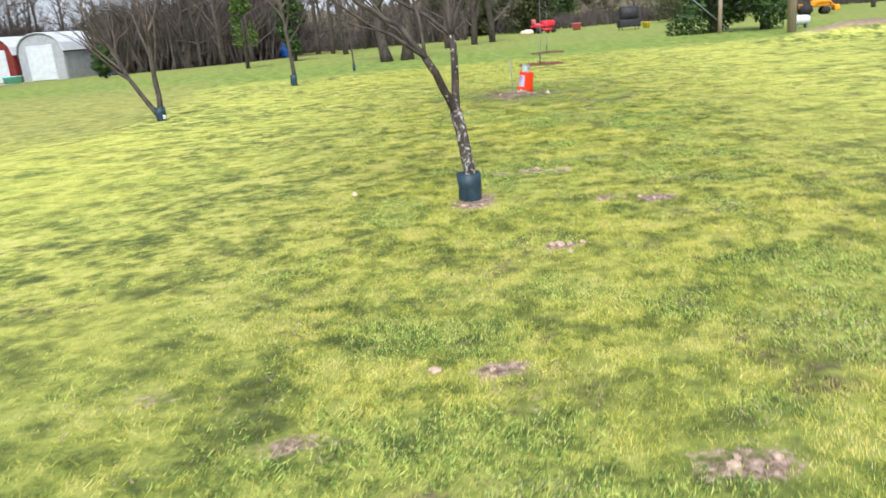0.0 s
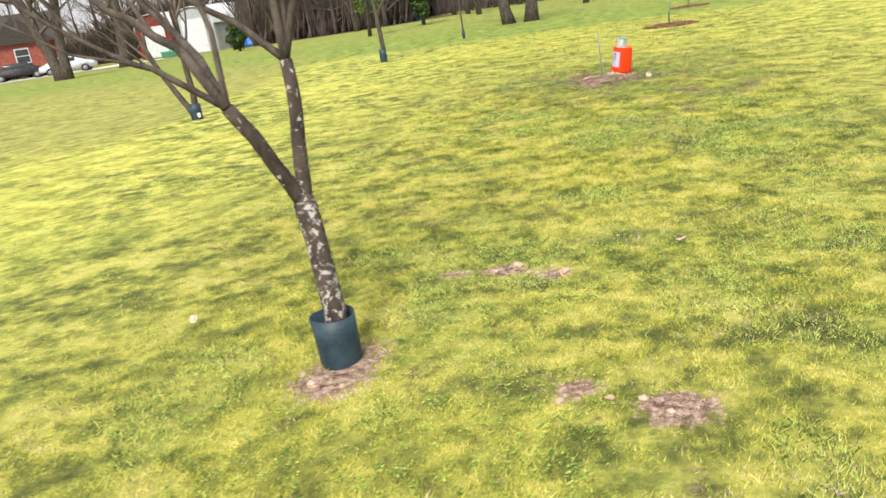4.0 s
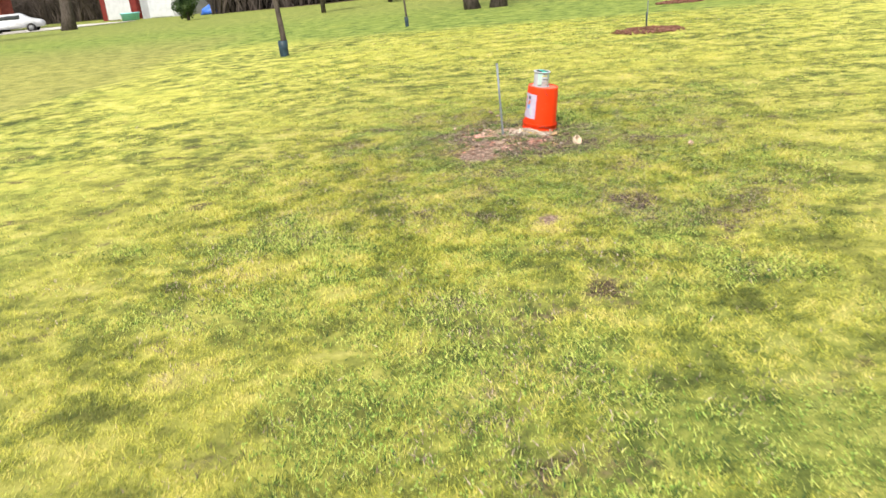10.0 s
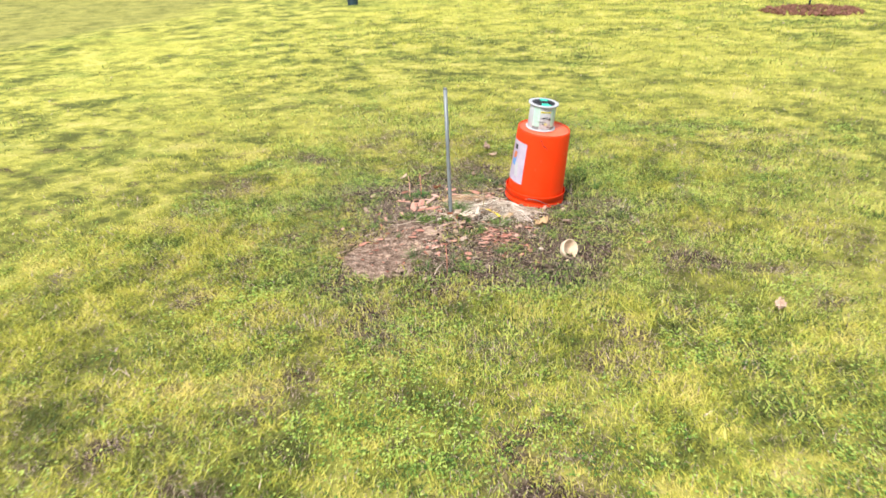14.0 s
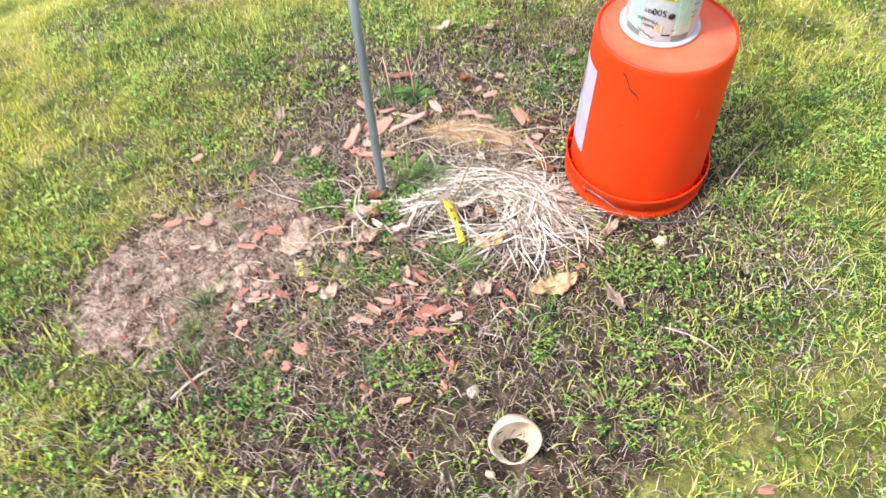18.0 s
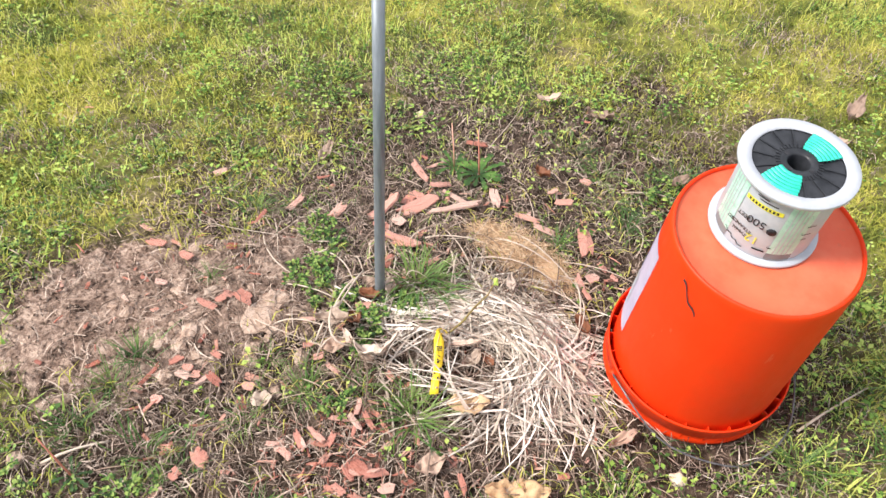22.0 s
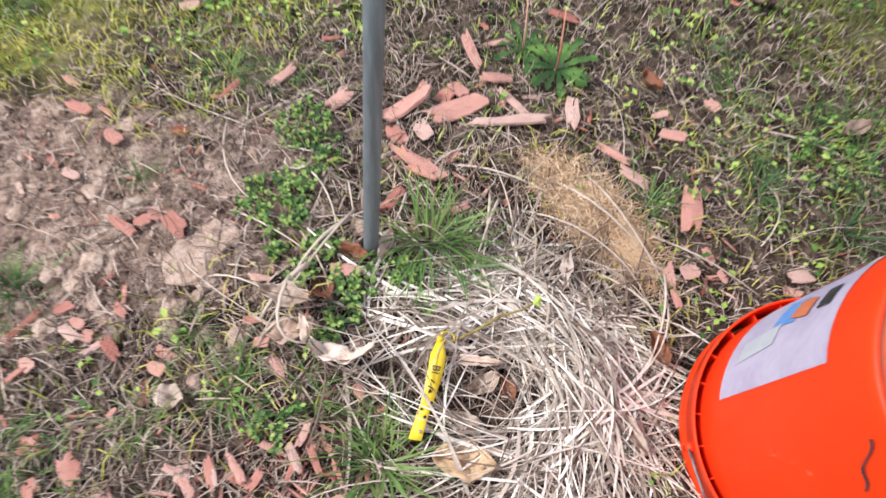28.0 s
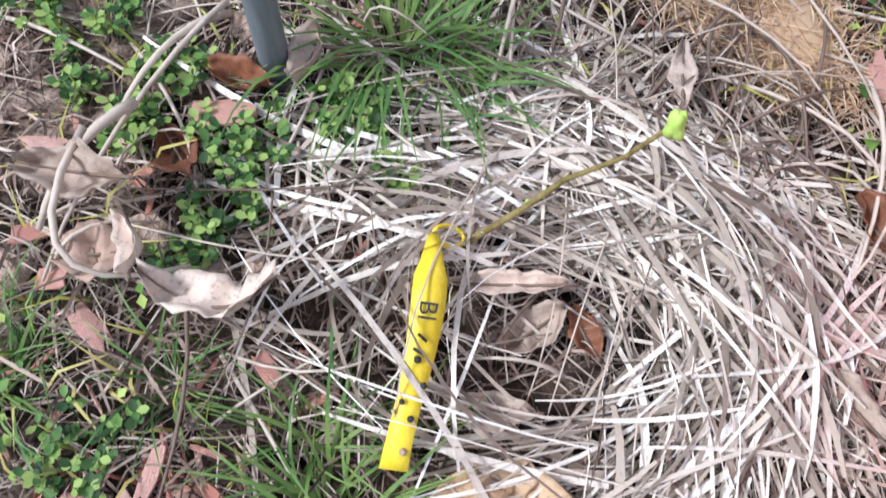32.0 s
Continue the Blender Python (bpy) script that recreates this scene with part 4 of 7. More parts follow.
def make_tree_a():
    e = thing("fruit_tree", "young bare fruit tree with lichen-spotted bark and blue guard", "tree", at=(TREE_A[0], TREE_A[1], 0))
    guard(e, 0.2, 0.086)
    rng = random.Random(3)
    fork = Vector((-0.055, 0.085, 0.64))
    bm = bmesh.new()
    tube(bm, [(0.012, -0.005, -0.03), (0.012, 0.0, 0.1), (0.008, 0.012, 0.22), (-0.012, 0.035, 0.38), (-0.03, 0.06, 0.52), fork, fork + Vector((0.0, 0.01, 0.07))], [0.055, 0.05, 0.046, 0.045, 0.044, 0.047, 0.024], 16)
    tr = part("trunk", bm, M_LICHEN, e, "leaning trunk with white lichen")
    at = tr.data.attributes.new("lichen", "FLOAT", "POINT")
    at.data.foreach_set("value", np.ones(len(tr.data.vertices), np.float32))
    L, R = Vector((-0.25, 0.0, 1.06)), Vector((-0.042, 0.15, 1.2))
    for end, r0, r1 in ((L, 0.031, 0.028), (R, 0.031, 0.025)):
        bm = bmesh.new()
        pts = bend_line(fork, end, (0.012, 0, 0), 7, rng, 0.006)
        pts[0] = fork.lerp(end, -0.05)
        tube(bm, pts, np.linspace(r0, r1, 8), 12)
        part("limb", bm, M_LICHEN, e)
    # side branches: from, by way of, to, thickness
    more = [(L, (-0.48, -0.05, 1.24), (-0.85, -0.15, 1.5), 0.015), (L, (-0.42, 0.06, 1.3), (-0.85, 0.12, 1.62), 0.023), (L, (-0.4, 0.18, 1.24), (-1.0, 0.6, 1.78), 0.021), (L, (-0.27, 0.05, 1.34), (-0.36, 0.1, 1.85), 0.014),
            (R, (-0.22, 0.17, 1.36), (-0.75, 0.28, 1.75), 0.017), (R, (-0.05, 0.16, 1.4), (-0.12, 0.2, 2.1), 0.02), (R, (0.02, 0.15, 1.38), (0.3, 0.2, 2.0), 0.017), (R, (-0.02, 0.2, 1.45), (0.05, 0.5, 2.0), 0.013)]
    for a, m, b, r in more:
        bm = bmesh.new()
        a, m, b = Vector(a), Vector(m), Vector(b)
        pts = [a.lerp(m, t / 3) for t in range(3)] + bend_line(m, b, (0, 0, -0.02), 5, rng, 0.012)
        tube(bm, pts, np.linspace(r, r * 0.5, len(pts)), 8)
        for k in (4, 6, 8, 8):
            d = (b - m).normalized() + Vector((rng.gauss(0, 0.4), rng.gauss(0, 0.4), rng.gauss(0.2, 0.3)))
            sprout(bm, rng, pts[k], d, rng.uniform(0.5, 0.9), r * 0.42, 2, 5, 0.45, 0.2, 3)
        part("branch", bm, M_BARK, e)
    return e


make_tree_a()


def make_small_tree(at, stems, label, gh=0.34, gr=0.08, seed=1, twigs=2, leaf=False, tag=False):
    e = thing("fruit_tree", label, "tree", "fruit trees on the lawn", (at[0], at[1], 0))
    guard(e, gh, gr)
    rng = random.Random(seed)
    for end, r in stems:
        bm = bmesh.new()
        pts = bend_line((0, 0, 0), end, (rng.uniform(-0.06, 0.06), 0, 0), 7, rng, 0.015)
        tube(bm, pts, np.linspace(r, r * 0.6, 8), 8)
        part("stem", bm, M_BARK, e)
        bm = bmesh.new()
        d0 = Vector(end).normalized()
        for k in range(7):
            p = pts[7] if k < 3 else pts[4 + k % 4]
            d = d0 + Vector((rng.gauss(0, 0.5), rng.gauss(0, 0.5), rng.gauss(0.3, 0.25)))
            sprout(bm, rng, p, d, rng.uniform(0.7, 1.2), r * 0.5, twigs, 5, 0.5, 0.15, 3)
        part("crown", bm, M_TWIG, e)
    if tag:
        bm = bmesh.new()
        box(bm, 0.06, -0.1, 0.02, 0.12, -0.08, 0.1, 0.006)
        part("tag", bm, M_WHITE, e, "small white tag at the foot")
    return e


make_small_tree(TREE_B, [((-0.72, 0.1, 1.35), 0.055), ((0.02, 0, 1.6), 0.06)], "bare fruit tree with two stems and a blue guard", 0.24, 0.095, 21, tag=True)
make_small_tree(TREE_C, [((-0.1, 0, 2.1), 0.065)], "slim bare tree with a dark blue guard", 0.3, 0.09, 23)
make_small_tree(TREE_D, [((-0.03, 0, 2.0), 0.03)], "thin bare sapling with a small blue guard", 0.24, 0.05, 25)


def make_mulch_ring(at, name_label, r=0.62, h=1.9, lean=0.06, seed=4):
    rng = random.Random(seed)
    bm = bmesh.new()
    z0 = gz1(*at)
    for i in range(420):
        a, q = rng.uniform(0, 2 * math.pi), r * math.sqrt(rng.random())
        x, y = q * math.cos(a), q * 0.85 * math.sin(a)
        s = rng.uniform(0.02, 0.055)
        m = Matrix.Translation((x, y, gz1(at[0] + x, at[1] + y) - z0 + 0.005 + rng.uniform(0, 0.02))) @ Euler((rng.uniform(-0.5, 0.5), rng.uniform(-0.5, 0.5), rng.uniform(0, 6.3))).to_matrix().to_4x4() @ Matrix.Diagonal((s * 1.8, s * 0.6, s * 0.35, 1))
        bmesh.ops.create_cube(bm, size=1, matrix=m)
    solo("mulch_ring", bm, M_MULCH, name_label, "mulch", "mulch rings", "stuff", (at[0], at[1], z0), False)
    e = thing("stake", "thin pale stake standing in a mulch ring", "stake", "stakes in mulch rings", (at[0] - 0.03, at[1] + 0.05, z0))
    bm = bmesh.new()
    tube(bm, bend_line((0, 0, -0.05), (lean, 0.02, h), (0.02, 0, 0), 5), np.linspace(0.009, 0.007, 6), 8)
    part("rod", bm, M_STEEL, e)
    bm = bmesh.new()
    tube(bm, [(0, 0, 0), (0.005, 0, 0.28)], [0.014, 0.012], 8)
    part("sleeve", bm, M_GUARD, e)


make_mulch_ring(RING_A, "round bed of red-brown mulch on the lawn")
make_mulch_ring(RING_B, "farther round bed of red-brown mulch", 0.6, 1.8, 0.03, 6)


# ---- the far side of the yard ----
def barn_profile(w, h):
    """Half-round barn front, from one foot to the other."""
    pts = [(-w / 2, 0), (-w / 2, h * 0.58)]
    for i in range(1, 8):
        a = math.pi * (1 - i / 8)
        pts.append((w / 2 * 0.98 * math.cos(a), h * 0.58 + h * 0.42 * math.sin(a) ** 0.9))
    return pts + [(w / 2, h * 0.58), (w / 2, 0)]


def make_shed(at, turn, w, h, depth, wall, trim, label, door_w, door_h):
    e = thing("shed", label, "shed", "garden sheds", (at[0], at[1], gz1(*at)))
    e.rotation_euler = (0, 0, radians(turn))
    prof = barn_profile(w, h)
    for name, y, t in (("front_wall", 0.0, 0.1), ("back_wall", depth - 0.1, 0.1)):
        bm = bmesh.new()
        f = [bm.verts.new((x, y, z)) for x, z in prof]
        b = [bm.verts.new((x, y + t, z)) for x, z in prof]
        bm.faces.new(f)
        bm.faces.new(list(reversed(b)))
        for i in range(len(prof)):
            j = (i + 1) % len(prof)
            bm.faces.new((f[j], f[i], b[i], b[j]))
        part(name, bm, wall, e, smooth=False)
    for s in (-1, 1):
        bm = bmesh.new()
        box(bm, s * w / 2 - 0.05, 0.1, 0, s * w / 2 + 0.05, depth - 0.1, h * 0.58)
        wall_ob = part("side_wall", bm, wall, e, smooth=False)
        for k in range(int(depth / 0.6)):
            bm = bmesh.new()
            box(bm, s * (w / 2 + 0.052), 0.3 + k * 0.6, 0.02, s * (w / 2 + 0.07), 0.34 + k * 0.6, h * 0.57)
            part("batten", bm, wall, wall_ob, smooth=False)
    roof_prof = [(x * 1.05, z + 0.05) for x, z in prof[1:-1]]
    bm = bmesh.new()
    lo = [[bm.verts.new((x, y, z)) for x, z in roof_prof] for y in (-0.18, depth + 0.15)]
    hi = [[bm.verts.new((x * 1.03, y, z + 0.06)) for x, z in roof_prof] for y in (-0.18, depth + 0.15)]
    n = len(roof_prof)
    for i in range(n - 1):
        bm.faces.new((lo[0][i], lo[1][i], lo[1][i + 1], lo[0][i + 1]))
        bm.faces.new((hi[0][i + 1], hi[1][i + 1], hi[1][i], hi[0][i]))
        for k in (0, 1):
            bm.faces.new((lo[k][i + 1], hi[k][i + 1], hi[k][i], lo[k][i]) if k == 0 else (lo[k][i], hi[k][i], hi[k][i + 1], lo[k][i + 1]))
    for i in (0, n - 1):
        bm.faces.new((lo[0][i], hi[0][i], hi[1][i], lo[1][i]))
    part("roof", bm, M_METALROOF, e, "pale metal roof", smooth=False)
    bm = bmesh.new()
    box(bm, -door_w / 2, -0.06, 0.05, door_w / 2, -0.005, door_h, 0.01)
    door = part("door", bm, M_WHITEWALL, e, "white roll-up door", smooth=False)
    for k in range(6):
        bm = bmesh.new()
        box(bm, -door_w / 2 + 0.03, -0.075, 0.1 + k * (door_h - 0.1) / 6, door_w / 2 - 0.03, -0.06, 0.1 + (k + 0.9) * (door_h - 0.1) / 6)
        part("door_slat", bm, M_WHITEWALL, door, smooth=False)
    bm = bmesh.new()
    for x0, x1, z0, z1 in ((-door_w / 2 - 0.12, -door_w / 2, 0, door_h + 0.12), (door_w / 2, door_w / 2 + 0.12, 0, door_h + 0.12), (-door_w / 2, door_w / 2, door_h, door_h + 0.12)):
        box(bm, x0, -0.08, z0, x1, -0.004, z1)
    part("door_frame", bm, trim, e, smooth=False)
    return e


make_shed((-34.7, 78.1), -20, 5.3, 4.4, 5.8, M_GREYWALL, M_WHITEWALL, "pale grey round-roofed shed with a white door", 2.9, 3.2)
make_shed((-40.9, 81.5), -20, 5.1, 4.4, 5.6, M_REDWALL, M_REDWALL, "dark red round-roofed shed with a white door", 3.5, 3.2)


def make_house():
    e = thing("house", "red brick house with a dark gable roof", "house", at=(-52, 66, 0))
    e.rotation_euler = (0, 0, radians(38))
    bm = bmesh.new()
    box(bm, -9, 0, 0, 9, 8, 2.8)
    part("wall", bm, M_BRICK, e, smooth=False)
    bm = bmesh.new()
    for x0, x1 in ((-9.5, 9.5),):
        v = [bm.verts.new(p) for p in ((x0, -0.6, 2.7), (x1, -0.6, 2.7), (x1, 4, 5.4), (x0, 4, 5.4), (x0, 8.6, 2.7), (x1, 8.6, 2.7))]
        for f in ((0, 1, 2, 3), (3, 2, 5, 4), (0, 3, 4), (1, 5, 2), (0, 4, 5, 1)):
            bm.faces.new([v[i] for i in f])
    part("roof", bm, M_DARKROOF, e, smooth=False)
    # front gable
    bm = bmesh.new()
    v = [bm.verts.new(p) for p in ((2.5, -2.5, 2.6), (8.5, -2.5, 2.6), (5.5, -2.5, 4.9), (2.5, 3, 2.6), (8.5, 3, 2.6), (5.5, 3, 4.9))]
    for f in ((0, 1, 2), (0, 2, 5, 3), (1, 4, 5, 2), (3, 5, 4), (0, 3, 4, 1)):
        bm.faces.new([v[i] for i in f])
    part("gable_roof", bm, M_DARKROOF, e, smooth=False)
    bm = bmesh.new()
    box(bm, 3, -2.2, 0, 8, 0.2, 2.6)
    part("gable_wall", bm, M_BRICK, e, smooth=False)
    for x, y in ((-6.5, -0.03), (-2.5, -0.03), (0.6, -0.03), (5.5, -2.23)):
        bm = bmesh.new()
        box(bm, x - 0.6, y - 0.05, 0.9, x + 0.6, y + 0.02, 2.2, 0.01)
        win = part("window", bm, M_WHITEWALL, e, "white-framed window", smooth=False)
        for k in (0, 1):
            bm = bmesh.new()
            box(bm, x - 0.52, y - 0.07, 0.98 + k * 0.6, x + 0.52, y - 0.05, 1.5 + k * 0.6)
            part("pane", bm, M_GLASS, win, smooth=False)


make_house()


def make_car(at, turn, paint, label):
    e = thing("car", label, "car", "cars parked by the house", (at[0], at[1], gz1(*at) + 0.0))
    e.rotation_euler = (0, 0, radians(turn))
    bm = bmesh.new()
    prof = [(-2.2, 0.35), (-2.2, 0.8), (-1.9, 0.92), (-1.5, 0.98), (-0.9, 1.42), (0.6, 1.45), (1.2, 1.0), (2.0, 0.88), (2.2, 0.7), (2.2, 0.35)]
    f = [bm.verts.new((x, -0.85, z)) for x, z in prof]
    b = [bm.verts.new((x, 0.85, z)) for x, z in prof]
    bm.faces.new(f)
    bm.faces.new(list(reversed(b)))
    for i in range(len(prof)):
        j = (i + 1) % len(prof)
        bm.faces.new((f[j], f[i], b[i], b[j]))
    bmesh.ops.bevel(bm, geom=list(bm.edges), offset=0.06, segments=2, affect="EDGES")
    part("body", bm, paint, e)
    bm = bmesh.new()
    box(bm, -1.05, -0.87, 1.0, 0.75, 0.87, 1.34, 0.05)
    part("side_glass", bm, M_GLASS, e)
    for x in (-1.35, 1.4):
        for y in (-0.8, 0.8):
            bm = bmesh.new()
            tube(bm, [(x, y - 0.1, 0.33), (x, y + 0.1, 0.33)], 0.33, 20)
            wh = part("wheel", bm, M_TYRE, e)
            bm = bmesh.new()
            tube(bm, [(x, y - 0.11, 0.33), (x, y + 0.11, 0.33)], 0.19, 14)
            part("rim", bm, M_GREYMETAL, wh)


make_car((-50.5, 63.5), 35, M_WHITEWALL, "white car parked beside the brick house")
make_car((-44.0, 63.5), 30, M_DARKMETAL, "dark car parked on the driveway")
make_car((-40.2, 64.7), 25, M_WHITEWALL, "white car parked farther down the driveway")

bm = bmesh.new()
vs = [bm.verts.new((x, y, gz1(x, y) + 0.03)) for x, y in ((-70, 55), (-47, 56.5), (-36, 64), (-34, 72), (-42, 76), (-48, 66), (-70, 64))]
bm.faces.new(vs)
r = bmesh.ops.extrude_face_region(bm, geom=list(bm.faces))
for v in r["geom"]:
    if isinstance(v, bmesh.types.BMVert):
        v.co.z += 0.04
bmesh.ops.recalc_face_normals(bm, faces=list(bm.faces))
solo("driveway", bm, M_CONC, "pale concrete driveway beside the house", "driveway", kind="structure", smooth=False)


# ---- bushes and far trees ----
def leaf_cloud(name, rs, centres, n, size, mat, parent, label=""):
    """Many small leaves in uneven clumps."""
    k = rs.randint(0, len(centres), n)
    c = np.array([p[:3] for p in centres])[k]
    r = np.array([p[3] for p in centres])[k]
    d = rs.randn(n, 3)
    d /= np.linalg.norm(d, axis=1)[:, None]
    p = c + d * (r * (0.55 + 0.45 * rs.rand(n) ** 0.5))[:, None]
    a = rs.randn(n, 3)
    a /= np.linalg.norm(a, axis=1)[:, None]
    b = np.cross(a, d)
    b /= np.linalg.norm(b, axis=1)[:, None] + 1e-6
    s = (size * (0.6 + 0.8 * rs.rand(n)))[:, None]
    V = np.stack([p - a * s, p + b * s * 0.45, p + a * s, p - b * s * 0.45], 1)
    q = (np.arange(n) * 4)[:, None]
    T = np.concatenate([q + [0, 1, 2], q + [0, 2, 3]]).reshape(-1, 3)
    return part(name, tri_mesh(name, V.reshape(-1, 3), T, mat), mat, parent, label)


def make_bush(at, w, h, label, mat=M_CEDAR, seed=2, n=5000, size=0.06, cone=False, name="bush"):
    e = thing(name, label, name.replace("_", " "), at=(at[0], at[1], gz1(*at)))
    rs = np.random.RandomState(seed)
    cs = []
    for i in range(46):
        z = rs.rand() ** 0.8
        rr = (1 - z) ** 0.7 if cone else math.sqrt(max(1 - (2 * z - 0.85) ** 2, 0.05))
        a = rs.rand() * 6.283
        q = rr * (0.25 + 0.5 * rs.rand())
        cs.append((math.cos(a) * q * w / 2, math.sin(a) * q * w / 2, (0.04 if cone else 0.12) * h + z * h * 0.86, w * (0.10 + 0.08 * rs.rand()) * (0.6 + 0.6 * rr)))
    leaf_cloud("crown", rs, cs, n, size, mat, e)
    bm = bmesh.new()
    tube(bm, [(0, 0, -0.1), (0.02, 0, h * 0.4), (0, 0.02, h * 0.85)], [w * 0.06, w * 0.04, w * 0.012], 8)
    part("trunk", bm, M_BARK, e)
    return e


make_bush((-19.1, 51.2), 1.75, 1.95, "round dark green evergreen bush on the lawn", seed=3, n=6000, size=0.07)
ev = make_bush((-8.6, 43.0), 1.9, 4.4, "small tree with fresh green leaves", M_SPRING, 4, 3000, 0.08, True, "green_tree")
for c in ev.children:
    if c.name.startswith("crown"):
        c.location.z = 1.1
make_bush((14.0, 36.4), 4.0, 6.6, "tall dark green cedar beside a utility pole", M_CEDAR, 5, 16000, 0.1, True, "cedar")
make_bush((16.0, 35.4), 4.2, 7.0, "tall dark green cedar at the edge of the yard", M_CEDAR, 6, 16000, 0.1, True, "cedar")


make_bush((-6.9, 49.6), 2.1, 4.6, "dark green holly tree at the end of the lawn", M_CEDAR, 7, 6000, 0.1, False, "holly")
make_bush((4.5, 81.0), 5.8, 5.0, "dark olive scrub at the wood's edge", M_SCRUB, 8, 8000, 0.16, name="scrub_bush")
make_bush((8.2, 83.3), 4.6, 4.0, "dark olive scrub at the wood's edge", M_SCRUB, 9, 6000, 0.16, name="scrub_bush")
make_bush((12.7, 79.6), 7.4, 6.2, "large dark evergreen bush behind the mower", M_SCRUB, 10, 12000, 0.17, name="scrub_bush")
make_bush((25.0, 72.0), 6.0, 2.6, "low olive scrub beyond the lawn", M_SCRUB, 11, 5000, 0.1, name="scrub_bush")
make_bush((22.6, 112.0), 5.0, 5.0, "far evergreen tree on the hill", M_CEDAR, 12, 3000, 0.25, name="far_tree")


def make_big_tree(at, stems, label, seed, kids=4, depth=3, moss=0):
    e = thing("bare_tree", label, "tree", at=(at[0], at[1], gz1(*at)))
    rng = random.Random(seed)
    for p, end, r in stems:
        bm = bmesh.new()
        pts = bend_line((p[0], p[1], -0.2), (end[0], end[1], end[2]), (rng.uniform(-0.2, 0.2), 0, 0), 7, rng, 0.05)
        rad = np.linspace(r, r * 0.5, 8)
        rad[0] *= 1.35
        tube(bm, pts, rad, 12)
        part("trunk", bm, M_BARK, e)
        bm = bmesh.new()
        for k in range(8):
            q = pts[min(7, 3 + k % 5)]
            d = Vector((rng.gauss(0, 0.7), rng.gauss(0, 0.7), rng.uniform(0.3, 1.0)))
            sprout(bm, rng, q, d, rng.uniform(2.2, 3.6), r * 0.36, depth, 5, 0.55, 0.12, kids)
        part("crown", bm, M_TWIG, e)
    return e


make_big_tree((-0.6, 35.6), [((-0.4, 0), (-0.6, 0.2, 5.5), 0.24), ((0.45, 0), (0.45, 0.3, 6.0), 0.26)], "large bare tree with two thick trunks", 31)
make_big_tree((-26.2, 43.2), [((-0.1, 0), (-2.2, 0.4, 6.0), 0.34), ((0.15, 0), (0.7, 0.5, 6.5), 0.3)], "large bare tree with a forked grey trunk", 33)
make_big_tree((-30.5, 57.0), [((0, 0), (0.4, 0.5, 8.0), 0.42)], "bare tree beside the red shed", 35)


def make_woods():
    """A few kinds of bare tree, repeated along the edge of the yard."""
    rng = random.Random(77)
    kinds = []
    for k in range(5):
        e = thing("bare_tree", "tall bare winter tree at the wood's edge", "tree", "wood's edge")
        h = rng.uniform(7, 10)
        bm = bmesh.new()
        pts = bend_line((0, 0, -0.3), (rng.uniform(-0.8, 0.8), rng.uniform(-0.8, 0.8), h), (rng.uniform(-0.3, 0.3), 0, 0), 7, rng, 0.08)
        tube(bm, pts, np.linspace(0.2, 0.06, 8), 8)
        part("trunk", bm, M_BARK, e)
        bm = bmesh.new()
        for j in range(13):
            q = pts[1 + j % 7]
            d = Vector((rng.gauss(0, 0.8), rng.gauss(0, 0.8), rng.uniform(0.2, 0.9)))
            sprout(bm, rng, q, d, rng.uniform(1.8, 3.4), 0.06, 2, 4, 0.55, 0.15, 4)
        part("crown", bm, M_TWIG, e)
        kinds.append(e)
    spots = []
    for i in range(78):
        x = -62 + 100 * (i + rng.random()) / 78
        y = 64 + rng.uniform(0, 22) - 0.1 * x
        if -36 < x < -14:
            y = max(y, 63)
        if -9 < x < -3 and rng.random() < 0.6:
            y += 20
        if x > 4:
            y = 58 + rng.uniform(0, 25)
        if 7 < x < 24 or (x > 0 and i % 2):
            continue
        spots.append((x, y))
    spots += [(-15.5, 61), (-13.2, 58.5), (-17.5, 63), (-11.5, 60.5), (-19, 65), (2.5, 49), (4.4, 52), (-4.2, 56), (-5.5, 61), (6, 55), (-32, 60), (-35, 63), (-38, 61), (-29, 64)]
    for i, (x, y) in enumerate(spots):
        r = (x - 2) / (y - 5)
        if -0.72 < r < -0.43 and y < 90:
            k = 92 / y
            x, y = 2 + (x - 2) * k, 5 + (y - 5) * k
        e = kinds[i % 5]
        s = rng.uniform(0.85, 1.3)
        m = Matrix.Translation((x, y, gz1(x, y))) @ Matrix.Rotation(rng.uniform(0, 6.3), 4, "Z") @ Matrix.Diagonal((s, s, s * rng.uniform(0.9, 1.15), 1))
        if i < 5:
            e.matrix_basis = m
        else:
            c = copy_thing(e, m)
            c.scale = m.to_scale()


make_woods()


